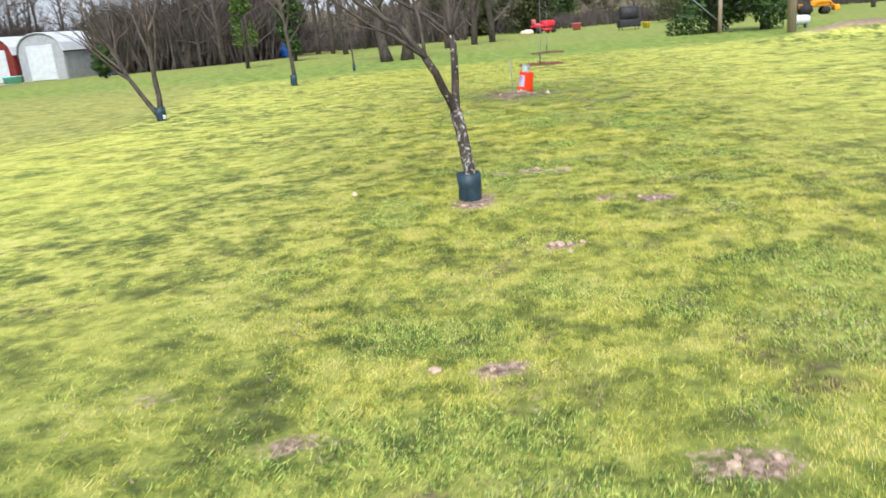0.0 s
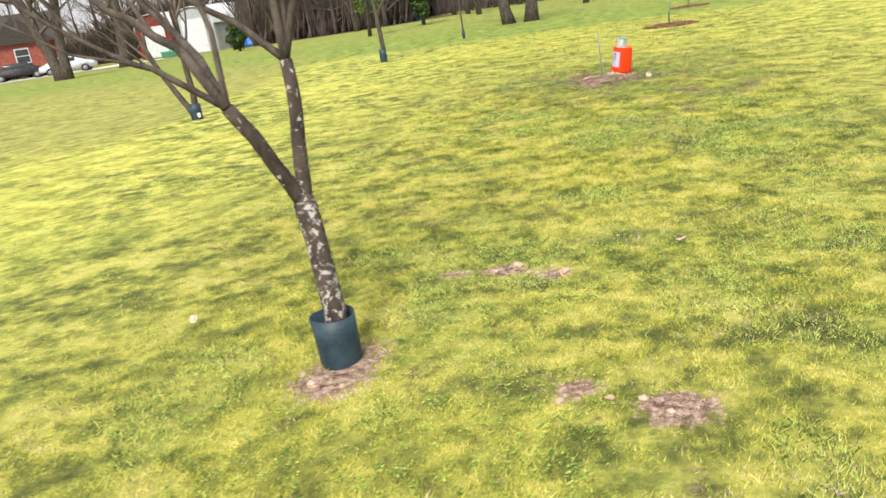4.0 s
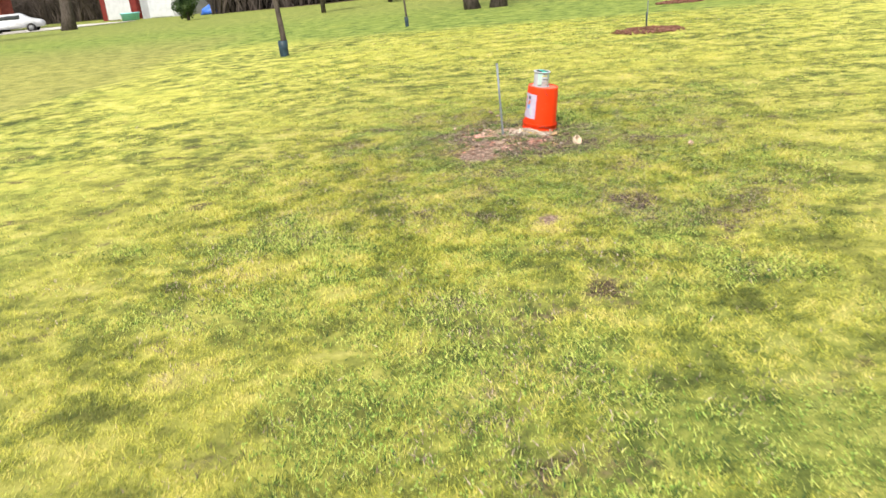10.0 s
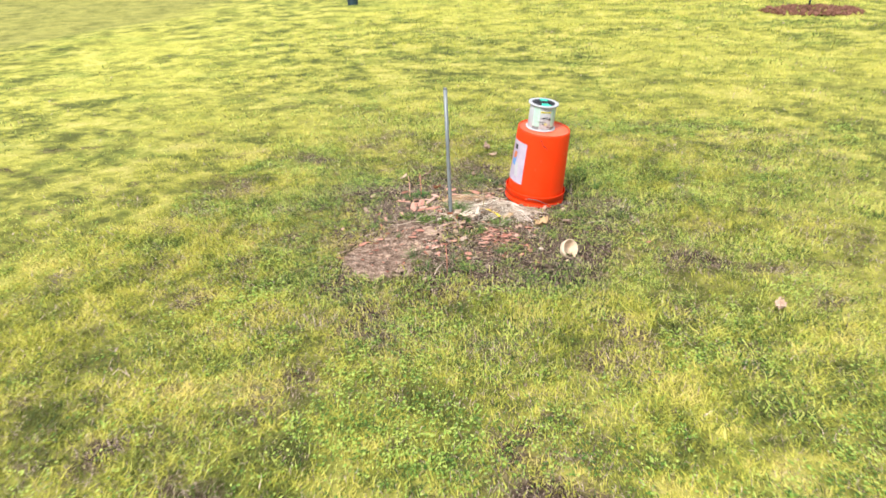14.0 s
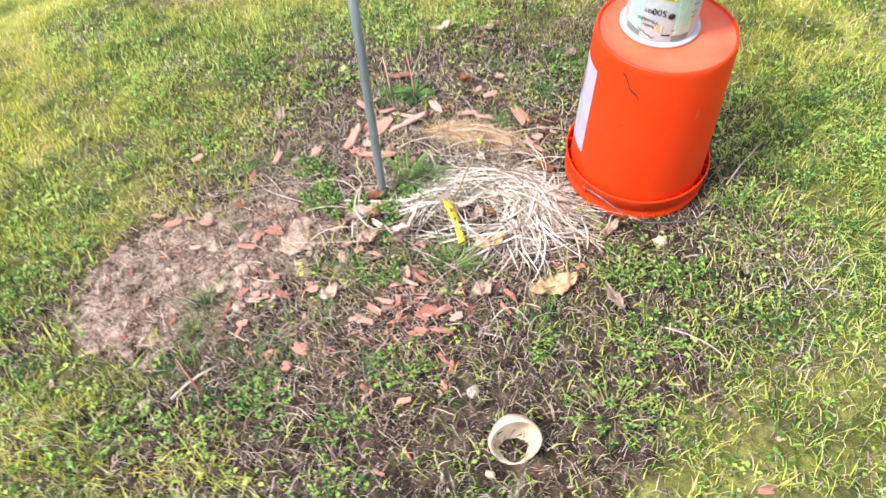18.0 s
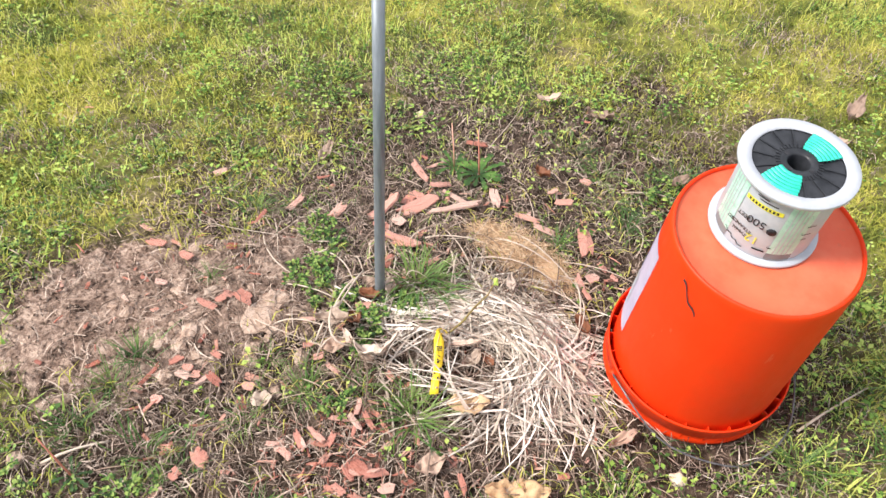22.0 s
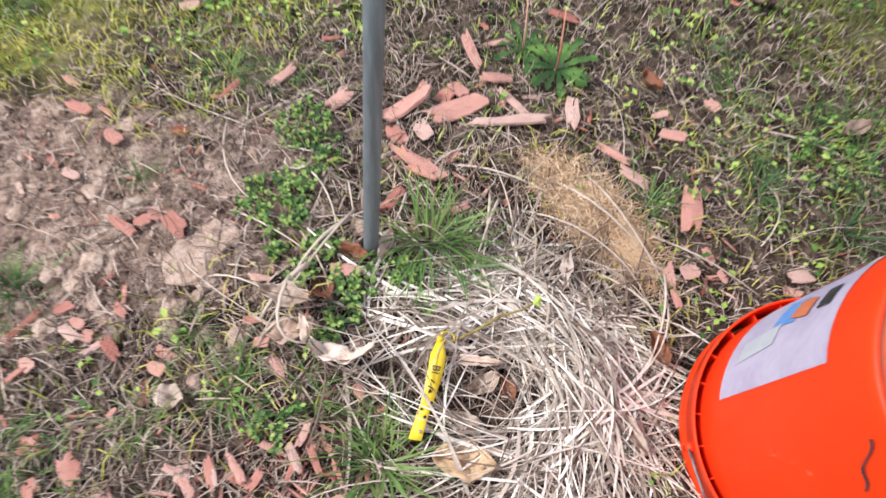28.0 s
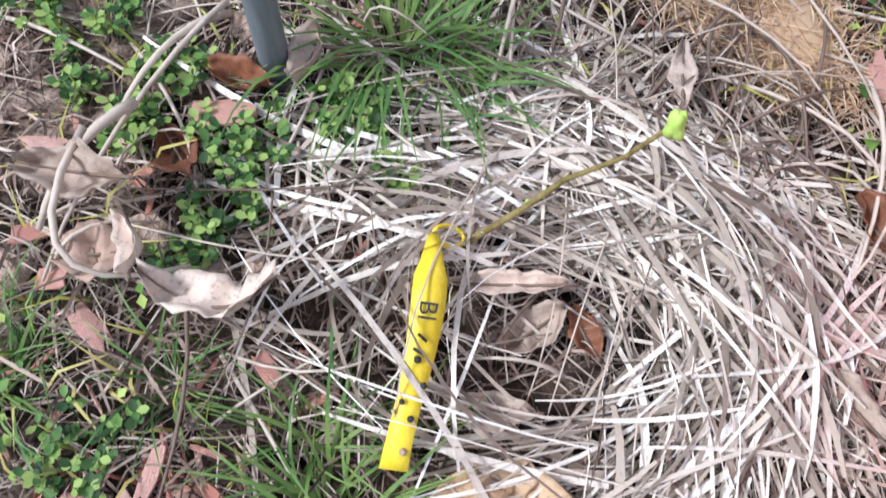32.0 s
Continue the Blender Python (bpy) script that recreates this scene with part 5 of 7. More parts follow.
def make_brush():
    """Leafless brush and far twigs behind the trees, uneven at the top."""
    rs = np.random.RandomState(8)
    n = 70000
    x = -80 + 150 * rs.rand(n)
    x[:18000] = -37 + 28 * rs.rand(18000)
    y = 70 + 28 * rs.rand(n) - 0.1 * x
    left = (x > -36) & (x < -10)
    y[left] = 61 + 22 * rs.rand(left.sum())
    line = (x - 2) / (y - 5)
    hid = (line > -0.72) & (line < -0.43) & (y < 92)
    x, y = np.where(hid, 2 + (x - 2) * 92 / y, x), np.where(hid, 5 + (y - 5) * 92 / y, y)
    y = y + 14 * (x > 6)
    gap = (x > -9.5) & (x < -3.5) | (x > 9) & (x < 13)
    top = 1.2 + 4.2 * fbm(x, y * 0.2, 0.12, 41) * (1 - 0.75 * gap) + 5.0 * left * vnoise(x, y, 0.2, 5)
    top = np.where(x > 6, 0.7 + 1.8 * fbm(x, y * 0.3, 0.2, 44), top)
    h = top * (0.35 + 0.65 * rs.rand(n))
    z = gz(x, y)
    lean = rs.randn(n, 2) * 0.22 * h[:, None]
    w = 0.025 + 0.06 * rs.rand(n)
    a = rs.rand(n) * 3.14
    V = np.empty((n, 4, 3), np.float32)
    z0 = z + h * 0.6 * rs.rand(n) * (rs.rand(n) < 0.6)
    ca, sa = np.cos(a) * w, np.sin(a) * w
    V[:, 0] = np.stack([x - ca, y - sa, z0], 1)
    V[:, 1] = np.stack([x + ca, y + sa, z0], 1)
    V[:, 2] = np.stack([x + lean[:, 0] + ca * 0.3, y + lean[:, 1], z + h], 1)
    V[:, 3] = np.stack([x + lean[:, 0] - ca * 0.3, y + lean[:, 1], z + h], 1)
    b = (np.arange(n) * 4)[:, None]
    T = np.concatenate([b + [0, 1, 2], b + [0, 2, 3]]).reshape(-1, 3)
    tagged(new("brush", tri_mesh("brush", V.reshape(-1, 3), T, M_WOODS)), "grey-brown leafless brush along the wood's edge", "brush", kind="stuff")
    # far wood behind it all
    n = 26000
    x = -260 + 520 * rs.rand(n)
    y = 150 + 60 * rs.rand(n)
    top = 3 + 5 * fbm(x, y * 0.1, 0.03, 43)
    c = np.stack([x, y, gz(x, y) + top * rs.rand(n) ** 0.7], 1)
    a = rs.rand(n) * 3.14
    s = 0.5 + 1.1 * rs.rand(n)
    dx, dy = np.cos(a) * s, np.sin(a) * s
    V = np.stack([c + np.stack([-dx, -dy, -s * 0.6], 1), c + np.stack([dx, dy, -s * 0.5], 1), c + np.stack([dx * 0.3, dy * 0.3, s], 1)], 1)
    T = np.arange(n * 3).reshape(-1, 3)
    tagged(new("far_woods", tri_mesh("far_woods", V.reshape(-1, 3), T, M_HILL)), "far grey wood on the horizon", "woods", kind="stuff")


make_brush()


# ---- small things across the yard ----
def make_far_things():
    # blue tarpaulin heap
    bm = bmesh.new()
    bmesh.ops.create_uvsphere(bm, u_segments=24, v_segments=12, radius=1)
    for v in bm.verts:
        k = 1 + 0.25 * noise.noise(v.co * 2.3)
        v.co = Vector((v.co.x * 1.05 * k, v.co.y * 0.9 * k, max(v.co.z, -0.3) * 0.55 * k + 0.12))
    solo("tarp_heap", bm, M_TARP, "crumpled bright blue tarpaulin over a low heap", "tarp", at=(-23.8, 65.4, gz1(-23.8, 65.4) + 0.05))
    e = thing("paddling_pool", "small aqua plastic tub beside the sheds", "tub", at=(-37.3, 77.0, gz1(-37.3, 77.0)))
    e.scale = (1.5, 1.5, 1.5)
    bm = bmesh.new()
    lathe(bm, [(0.0, 0.02), (0.5, 0.02), (0.55, 0.4), (0.6, 0.42), (0.6, 0.46), (0.52, 0.46), (0.48, 0.06), (0.0, 0.05)], 28)
    part("shell", bm, M_CYAN, e)
    # blue barrel
    e = thing("barrel", "blue plastic barrel at the edge of the lawn", "barrel", at=(-9.6, 64.5, gz1(-9.6, 64.5)))
    bm = bmesh.new()
    lathe(bm, [(0.0, 0.0), (0.36, 0.0), (0.4, 0.1), (0.42, 0.5), (0.43, 0.55), (0.42, 0.6), (0.4, 1.05), (0.36, 1.12), (0.0, 1.1)], 28)
    part("drum", bm, M_TARP, e)
    bm = bmesh.new()
    lathe(bm, [(0.37, 1.1), (0.4, 1.11), (0.4, 1.16), (0.0, 1.16)], 28)
    part("lid", bm, M_TARP, e)
    # red ride-on mower
    e = thing("lawn_mower", "red ride-on lawn mower parked on the grass", "lawn mower", at=(12.3, 70.3, gz1(12.3, 70.3)))
    e.rotation_euler = (0, 0, radians(20))
    e.scale = (1.25, 1.25, 1.25)
    bm = bmesh.new()
    box(bm, -0.1, -0.32, 0.42, 0.85, 0.32, 0.86, 0.09)
    part("hood", bm, M_REDPAINT, e)
    bm = bmesh.new()
    box(bm, -0.8, -0.4, 0.4, -0.1, 0.4, 0.6, 0.07)
    part("rear_body", bm, M_REDPAINT, e)
    bm = bmesh.new()
    box(bm, -0.7, -0.25, 0.6, -0.3, 0.25, 0.7, 0.05)
    box(bm, -0.78, -0.25, 0.64, -0.66, 0.25, 1.0, 0.05)
    part("seat", bm, M_PINKPL, e, "faded pink seat")
    bm = bmesh.new()
    box(bm, -0.3, -0.55, 0.16, 0.45, 0.55, 0.34, 0.06)
    part("mower_deck", bm, M_REDPAINT, e)
    for x, r in ((-0.55, 0.24), (0.62, 0.18)):
        for y in (-0.4, 0.4):
            bm = bmesh.new()
            tube(bm, [(x, y - 0.1, r), (x, y + 0.1, r)], r, 18)
            part("wheel", bm, M_TYRE, e)
    bm = bmesh.new()
    tube(bm, [(0.0, 0, 0.8), (-0.15, 0, 1.02)], 0.02, 8)
    tube(bm, [(-0.15 + 0.16 * math.cos(i * 0.524) * 0.6, 0.16 * math.sin(i * 0.524), 1.02 + 0.1 * math.cos(i * 0.524)) for i in range(13)], 0.013, 6)
    part("steering_wheel", bm, M_DARKMETAL, e)
    # pale sack, pink tub, yellow tub
    bm = bmesh.new()
    bmesh.ops.create_uvsphere(bm, u_segments=16, v_segments=10, radius=1)
    for v in bm.verts:
        k = 1 + 0.2 * noise.noise(v.co * 1.9)
        v.co = Vector((v.co.x * 0.62 * k, v.co.y * 0.4 * k, max(v.co.z, -0.6) * 0.28 * k + 0.16))
    solo("sack", bm, M_SHELL, "pale cream sack lying on the grass", "sack", at=(10.8, 69.6, gz1(10.8, 69.6)))
    for x, y, m, lab, s in ((15.5, 71.1, M_PINKPL, "faded pink plastic tub on the grass", 1.1), (17.5, 57.4, M_YELPL, "yellow plastic tub beside the smoker", 0.75)):
        e = thing("tub", lab, "tub", "plastic tubs", (x, y, gz1(x, y)))
        bm = bmesh.new()
        lathe(bm, [(0.0, 0.0), (0.3 * s, 0.0), (0.38 * s, 0.5 * s), (0.42 * s, 0.52 * s), (0.42 * s, 0.57 * s), (0.36 * s, 0.57 * s), (0.28 * s, 0.05), (0, 0.04)], 24)
        part("shell", bm, m, e)
    # black smoker
    e = thing("smoker", "large black barrel smoker on a metal stand", "smoker", at=(15.9, 56.3, gz1(15.9, 56.3)))
    e.scale = (0.78, 0.9, 1.0)
    bm = bmesh.new()
    tube(bm, [(-0.8, 0, 1.12), (-0.76, 0, 1.12), (0.76, 0, 1.12), (0.8, 0, 1.12)], [0.44, 0.5, 0.5, 0.44], 24)
    part("drum", bm, M_DARKMETAL, e)
    bm = bmesh.new()
    box(bm, -0.95, -0.5, 0.2, 0.95, 0.5, 0.72, 0.04)
    part("stand", bm, M_DARKMETAL, e)
    for x in (-0.75, 0.75):
        for y in (-0.42, 0.42):
            bm = bmesh.new()
            tube(bm, [(x, y, 0), (x, y, 0.5)], 0.04, 8)
            part("leg", bm, M_DARKMETAL, e)
    bm = bmesh.new()
    tube(bm, [(0.5, 0, 1.5), (0.5, 0, 1.95)], 0.08, 12)
    part("chimney", bm, M_DARKMETAL, e)
    # utility pole, small post and guy wire
    e = thing("utility_pole", "weathered wooden utility pole with a guy wire", "utility pole", at=(14.3, 29.6, 0))
    bm = bmesh.new()
    tube(bm, [(0, 0, -0.3), (0, 0, 4), (0.05, 0, 9)], [0.17, 0.15, 0.12], 14)
    part("pole", bm, M_POLE, e)
    e = thing("fence_post", "short weathered wooden post with a stay wire", "post", at=(13.6, 34.6, 0))
    bm = bmesh.new()
    tube(bm, [(0, 0, -0.2), (0.02, 0, 2.6)], [0.09, 0.08], 10)
    part("post", bm, M_POLE, e)
    bm = bmesh.new()
    tube(bm, [(0.55, 0, 0), (-2.6, 0.6, 2.9)], 0.03, 6)
    part("stay_wire", bm, M_GREYMETAL, e)
    # white gas tank
    e = thing("gas_tank", "white domed gas tank on short legs", "gas tank", at=(16.2, 32.6, 0))
    e.scale = (0.6, 0.6, 0.6)
    bm = bmesh.new()
    tube(bm, [(-0.62, 0, 0.55), (-0.55, 0, 0.55), (-0.4, 0, 0.55), (0.4, 0, 0.55), (0.55, 0, 0.55), (0.62, 0, 0.55)], [0.1, 0.24, 0.33, 0.33, 0.24, 0.1], 20)
    part("tank", bm, M_WHITEWALL, e)
    for x in (-0.35, 0.35):
        bm = bmesh.new()
        box(bm, x - 0.06, -0.22, 0, x + 0.06, 0.22, 0.26)
        part("leg", bm, M_GREYMETAL, e, smooth=False)
    # orange machine
    e = thing("tractor", "orange tractor with a front loader", "tractor", at=(27.6, 53.2, gz1(27.6, 53.2)))
    e.rotation_euler = (0, 0, radians(-15))
    e.scale = (0.65, 0.65, 0.65)
    bm = bmesh.new()
    box(bm, -0.2, -0.4, 0.8, 1.5, 0.4, 1.45, 0.1)
    part("hood", bm, M_ORGPAINT, e)
    bm = bmesh.new()
    box(bm, -1.3, -0.7, 0.7, -0.2, 0.7, 1.15, 0.08)
    part("rear_body", bm, M_ORGPAINT, e)
    bm = bmesh.new()
    box(bm, 1.9, -0.8, 0.3, 2.4, 0.8, 0.9, 0.1)
    tube(bm, [(0.2, -0.6, 1.3), (1.4, -0.6, 1.35), (2.0, -0.6, 0.7)], 0.07, 6)
    tube(bm, [(0.2, 0.6, 1.3), (1.4, 0.6, 1.35), (2.0, 0.6, 0.7)], 0.07, 6)
    part("loader", bm, M_ORGPAINT, e)
    for x, r in ((-0.8, 0.62), (1.1, 0.4)):
        for y in (-0.75, 0.75):
            bm = bmesh.new()
            tube(bm, [(x, y - 0.16, r), (x, y + 0.16, r)], r, 20)
            part("wheel", bm, M_TYRE, e)


make_far_things()


# ---- the nest of straw and what lies round it ----
def ribbon(V, T, pts, w, rng, twist=0.6):
    """Adds one flat straw along points."""
    base = len(V)
    n = len(pts)
    a, turn = rng.uniform(-twist, twist), rng.gauss(0, twist * 0.12)
    for i, p in enumerate(pts):
        a += turn
        d = pts[min(i + 1, n - 1)] - pts[max(i - 1, 0)]
        s = Vector((-d.y, d.x, 0))
        s = s.normalized() if s.length > 1e-9 else Vector((1, 0, 0))
        s = (s * math.cos(a) + Vector((0, 0, 1)) * math.sin(a)) * (w / 2 * (1 - 0.55 * abs(2 * i / (n - 1) - 0.9) ** 2 * 0.8))
        V.append(p - s)
        V.append(p + s)
    for i in range(n - 1):
        b = base + 2 * i
        T.append((b, b + 1, b + 3))
        T.append((b, b + 3, b + 2))


def nest_height(r, a):
    return 0.038 * math.exp(-((r - 0.095) / 0.06) ** 2) * (0.85 + 0.25 * math.sin(a * 2 + 0.7)) + 0.004


M_STRAWPIECE = make_dry_mat("bleached_straw_piece", (0.42, 0.33, 0.26), (0.76, 0.67, 0.58), (0.93, 0.88, 0.81), True)


def make_nest():
    rng = random.Random(12)
    e = thing("straw_nest", "ring of bleached straw heaped round a tiny sapling", "straw nest")
    V, T, own = [], [], 0
    cx, cy = 1.676, 14.205
    ux, uy = Vector((0.447, 0.894)), Vector((-0.894, 0.447))   # along and across the nest
    for i in range(3300):
        r0 = rng.choice((rng.gauss(0.09, 0.03), rng.gauss(0.125, 0.04)))
        r0 = max(0.045, min(r0, 0.2))
        a0 = rng.uniform(0, 2 * math.pi)
        # thicker on the far and the bucket side
        if rng.random() > 0.5 + 0.5 * math.cos(a0 - 0.75):
            continue
        L = rng.uniform(0.06, 0.24)
        skew = rng.gauss(0.0, 0.65) + (0.8 if rng.random() < 0.3 else 0)
        sgn = rng.choice((-1, 1))
        lift = rng.uniform(0.0, 1.0) ** 1.3
        pts = []
        x, y = r0 * math.cos(a0), r0 * math.sin(a0)
        head = a0 + sgn * math.pi / 2 + skew
        curl = sgn * rng.gauss(2.2, 2.2)
        n = 7
        tilt = rng.gauss(0, 0.1)
        for j in range(n):
            r, a = math.hypot(x, y), math.atan2(y, x)
            q = Vector((cx, cy)) + ux * (x * 0.98) + uy * (y * 0.84)
            z = gz1(q.x, q.y) + 0.006 + nest_height(r, a) * (0.25 + 0.85 * lift) + tilt * (j - 3) * 0.012 + rng.uniform(-0.001, 0.001)
            pts.append(Vector((q.x, q.y, max(z, gz1(q.x, q.y) + 0.003))))
            head += curl * L / n
            x += math.cos(head) * L / n
            y += math.sin(head) * L / n
        w = rng.choice((0.0008, 0.0012, 0.0017, 0.0023, 0.003, 0.0038))
        if min((p.x - 1.684) ** 2 + (p.y - 14.182) ** 2 for p in pts) < 0.036 ** 2 and rng.random() < 0.85:
            continue
        if lift > 0.55 and own < 300 and i % 3 == 0:
            own += 1
            v, t = [], []
            ribbon(v, t, pts, w * 1.15, rng, 0.9)
            part("straw", tri_mesh("straw", np.array([tuple(q) for q in v]), np.array(t), M_STRAWPIECE), None, e)
        else:
            ribbon(V, T, pts, w, rng, 1.0)
    rest = part("straw_mass", tri_mesh("straw_mass", np.array([tuple(v) for v in V]), np.array(T), M_STRAW), None, e)
    tagged(rest, kind="stuff")


make_nest()


def straw(a, b, w=0.003, sag=(0, 0, 0.01), mat=None, label="long pale dry straw lying on the ground", n=7, lift=0.006, seed=0):
    rng = random.Random(seed + int(a[0] * 1000))
    V, T = [], []
    pts = []
    for i in range(n + 1):
        t = i / n
        x = a[0] + (b[0] - a[0]) * t + sag[0] * 4 * t * (1 - t)
        y = a[1] + (b[1] - a[1]) * t + sag[1] * 4 * t * (1 - t)
        z0 = a[2] if len(a) > 2 else 0
        z1 = b[2] if len(b) > 2 else 0
        z = gz1(x, y) + lift + z0 + (z1 - z0) * t + sag[2] * 4 * t * (1 - t)
        pts.append(Vector((x, y, z)))
    bm = bmesh.new()
    o = pts[0].copy()
    tube(bm, [p - o for p in pts], [w / 2 * (1 - 0.5 * (i / n)) for i in range(n + 1)], 5)
    for v in bm.verts:
        v.co.z *= 0.9
    return solo("straw", bm, mat or M_STRAW, label, "straw", "loose straws", at=o)


def make_loose_straws():
    # named long ones
    straw((1.632, 13.515), (1.628, 13.615), 0.006, (0, 0, 0.01), label="thick pale straw lying on the grass")
    straw((1.948, 14.633), (1.918, 14.798), 0.005, (0, 0, 0.012), label="thick pale straw lying on the grass")
    straw((1.271, 13.913), (1.43, 13.965), 0.003, (0.03, -0.02, 0.02))
    straw((1.364, 14.003), (1.471, 14.04), 0.0035, (0.0, 0.01, 0.02))
    straw((1.429, 13.925), (1.5, 14.012), 0.0035, (0, 0, 0.015))
    straw((1.523, 14.004, 0.03), (1.578, 13.948, 0.02), 0.007, (0.0, 0.0, 0.015), label="broad pale straw leaning by the post")
    straw((1.454, 14.057), (1.523, 13.99, 0.02), 0.0055, (0.0, 0.0, 0.02))
    straw((1.448, 14.062, 0.01), (1.6, 13.942, 0.01), 0.004, (0.0, 0.0, 0.02))
    straw((1.397, 14.06), (1.457, 14.062), 0.003, (0, 0, 0.02))
    straw((1.545, 13.985, 0.05), (1.615, 14.02, 0.02), 0.0045, (0.03, -0.03, 0.02))
    straw((1.411, 14.308), (1.541, 14.423), 0.0045, (0, 0, 0.025))
    straw((1.44, 14.245), (1.545, 14.19), 0.004, (0, 0, 0.035))
    straw((1.43, 14.235), (1.552, 14.2), 0.004, (0, 0, 0.03))
    straw((1.552, 14.432), (1.697, 14.363), 0.004, (0, 0.01, 0.02))
    straw((1.385, 14.2), (1.446, 14.318), 0.0035, (0, 0, 0.02))
    straw((1.42, 14.13), (1.462, 14.111), 0.004, (0.01, 0, 0.02))
    straw((1.40, 14.36), (1.60, 14.43), 0.003, (0, 0, 0.03))
    straw((1.46, 14.27), (1.60, 14.40), 0.003, (0.0, 0.02, 0.03))
    straw((1.50, 14.42), (1.61, 14.55), 0.003, (0, 0, 0.015))
    straw((1.53, 14.30), (1.66, 14.41), 0.0035, (0, 0.03, 0.02))
    straw((1.36, 14.64), (1.44, 14.75), 0.003, (0, 0, 0.015))
    rng = random.Random(44)
    for i in range(250):
        # around the nest, thinning outwards, and thick between the nest and the coir
        a, r = rng.uniform(0, 6.283), abs(rng.gauss(0.17, 0.15))
        x, y = 1.60 + r * math.cos(a), 14.2 + r * 1.1 * math.sin(a)
        if i % 3 == 0:
            x, y = rng.gauss(1.57, 0.05), rng.gauss(14.28, 0.07)
        if (x - BUCKET[0]) ** 2 + (y - BUCKET[1]) ** 2 < 0.19 ** 2:
            continue
        h, L = rng.uniform(0, 6.283), rng.uniform(0.05, 0.2)
        bx, by = x + L * math.cos(h), y + L * math.sin(h)
        if (bx - BUCKET[0]) ** 2 + (by - BUCKET[1]) ** 2 < 0.17 ** 2 or (bx - POST[0]) ** 2 + (by - POST[1]) ** 2 < 0.02 ** 2:
            continue
        straw((x, y), (bx, by), rng.choice((0.0015, 0.002, 0.003)), (rng.gauss(0, 0.015), rng.gauss(0, 0.015), rng.uniform(0.0, 0.03)), M_STRAW if rng.random() < 0.6 else M_DRYGRASS, seed=i)


make_loose_straws()


def chip_mesh(seed, mat, half=0.0):
    """A splintered flake of wood, about one unit long."""
    rng = random.Random(seed)
    bm = bmesh.new()
    slim = half or rng.choice((0.045, 0.08, 0.13, 0.2, 0.27))
    right = [(0.5 + rng.uniform(-0.16, 0.1), slim * s) for s in (-0.85, -0.3, 0.25, 0.8)]
    left = [(-0.5 + rng.uniform(-0.1, 0.16), slim * s) for s in (0.85, 0.2, -0.35, -0.8)]
    line = [(-0.15, -slim * rng.uniform(0.9, 1.3)), (0.2, -slim * rng.uniform(0.8, 1.2))] + right + [(0.15, slim * rng.uniform(0.8, 1.25)), (-0.2, slim * rng.uniform(0.8, 1.15))] + left
    bow, tw = rng.uniform(-0.2, 0.3), rng.uniform(-0.15, 0.15)
    def bend(x, y):
        return bow * x * x + tw * x * y / slim * 0.3
    top = [bm.verts.new((x, y, 0.03 + bend(x, y) + rng.uniform(-0.02, 0.02))) for x, y in line]
    bot = [bm.verts.new((x * 1.02, y * 1.05, -0.03 + bend(x, y))) for x, y in line]
    mid = [bm.verts.new((x, slim * rng.uniform(-0.2, 0.2), 0.055 + bend(x, 0) + rng.uniform(-0.015, 0.02))) for x in (-0.25, 0.2)]
    n = len(line)
    for i in range(n):
        bm.faces.new((bot[i], bot[(i + 1) % n], top[(i + 1) % n], top[i]))
        c = [mid[0] if (line[q][0] < 0) else mid[1] for q in (i, (i + 1) % n)]
        if c[0] is c[1]:
            bm.faces.new((top[i], top[(i + 1) % n], c[0]))
        else:
            bm.faces.new((top[i], top[(i + 1) % n], c[1], c[0]))
    bm.faces.new(list(reversed(bot)))
    me = bpy.data.meshes.new("wood_chip")
    bm.to_mesh(me)
    bm.free()
    me.materials.append(mat)
    return me


CHIPS = [chip_mesh(i, M_CHIP) for i in range(16)]
FLAKES = [chip_mesh(i, M_PALECHIP, 0.5) for i in range(10)]
_chip_rng = random.Random(91)
CHIP_COUNT = [0]
CHIP_REST = bmesh.new()


def chip(x, y, L=0.035, turn=None, lift=0.004, label="reddish wood chip lying on the soil", wide=1.0, pool=CHIPS):
    """One flake; past three hundred they go into the joined litter."""
    rng = _chip_rng
    me = rng.choice(pool)
    t = rng.uniform(0, 360) if turn is None else turn
    m = Matrix.Translation((x, y, gz1(x, y) + lift + 0.03 * L)) @ pose(0, 0, 0, rng.gauss(0, 9), rng.gauss(0, 9), t) @ Matrix.Diagonal((L, L * wide, L * rng.uniform(0.7, 1.2), 1))
    CHIP_COUNT[0] += 1
    if CHIP_COUNT[0] > 295:
        k = len(CHIP_REST.verts)
        CHIP_REST.from_mesh(me)
        CHIP_REST.verts.ensure_lookup_table()
        for i in range(k, len(CHIP_REST.verts)):
            CHIP_REST.verts[i].co = m @ CHIP_REST.verts[i].co
        return
    ob = new("wood_chip", me)
    ob.matrix_basis = m
    tagged(ob, label, "wood chip", "wood chips")


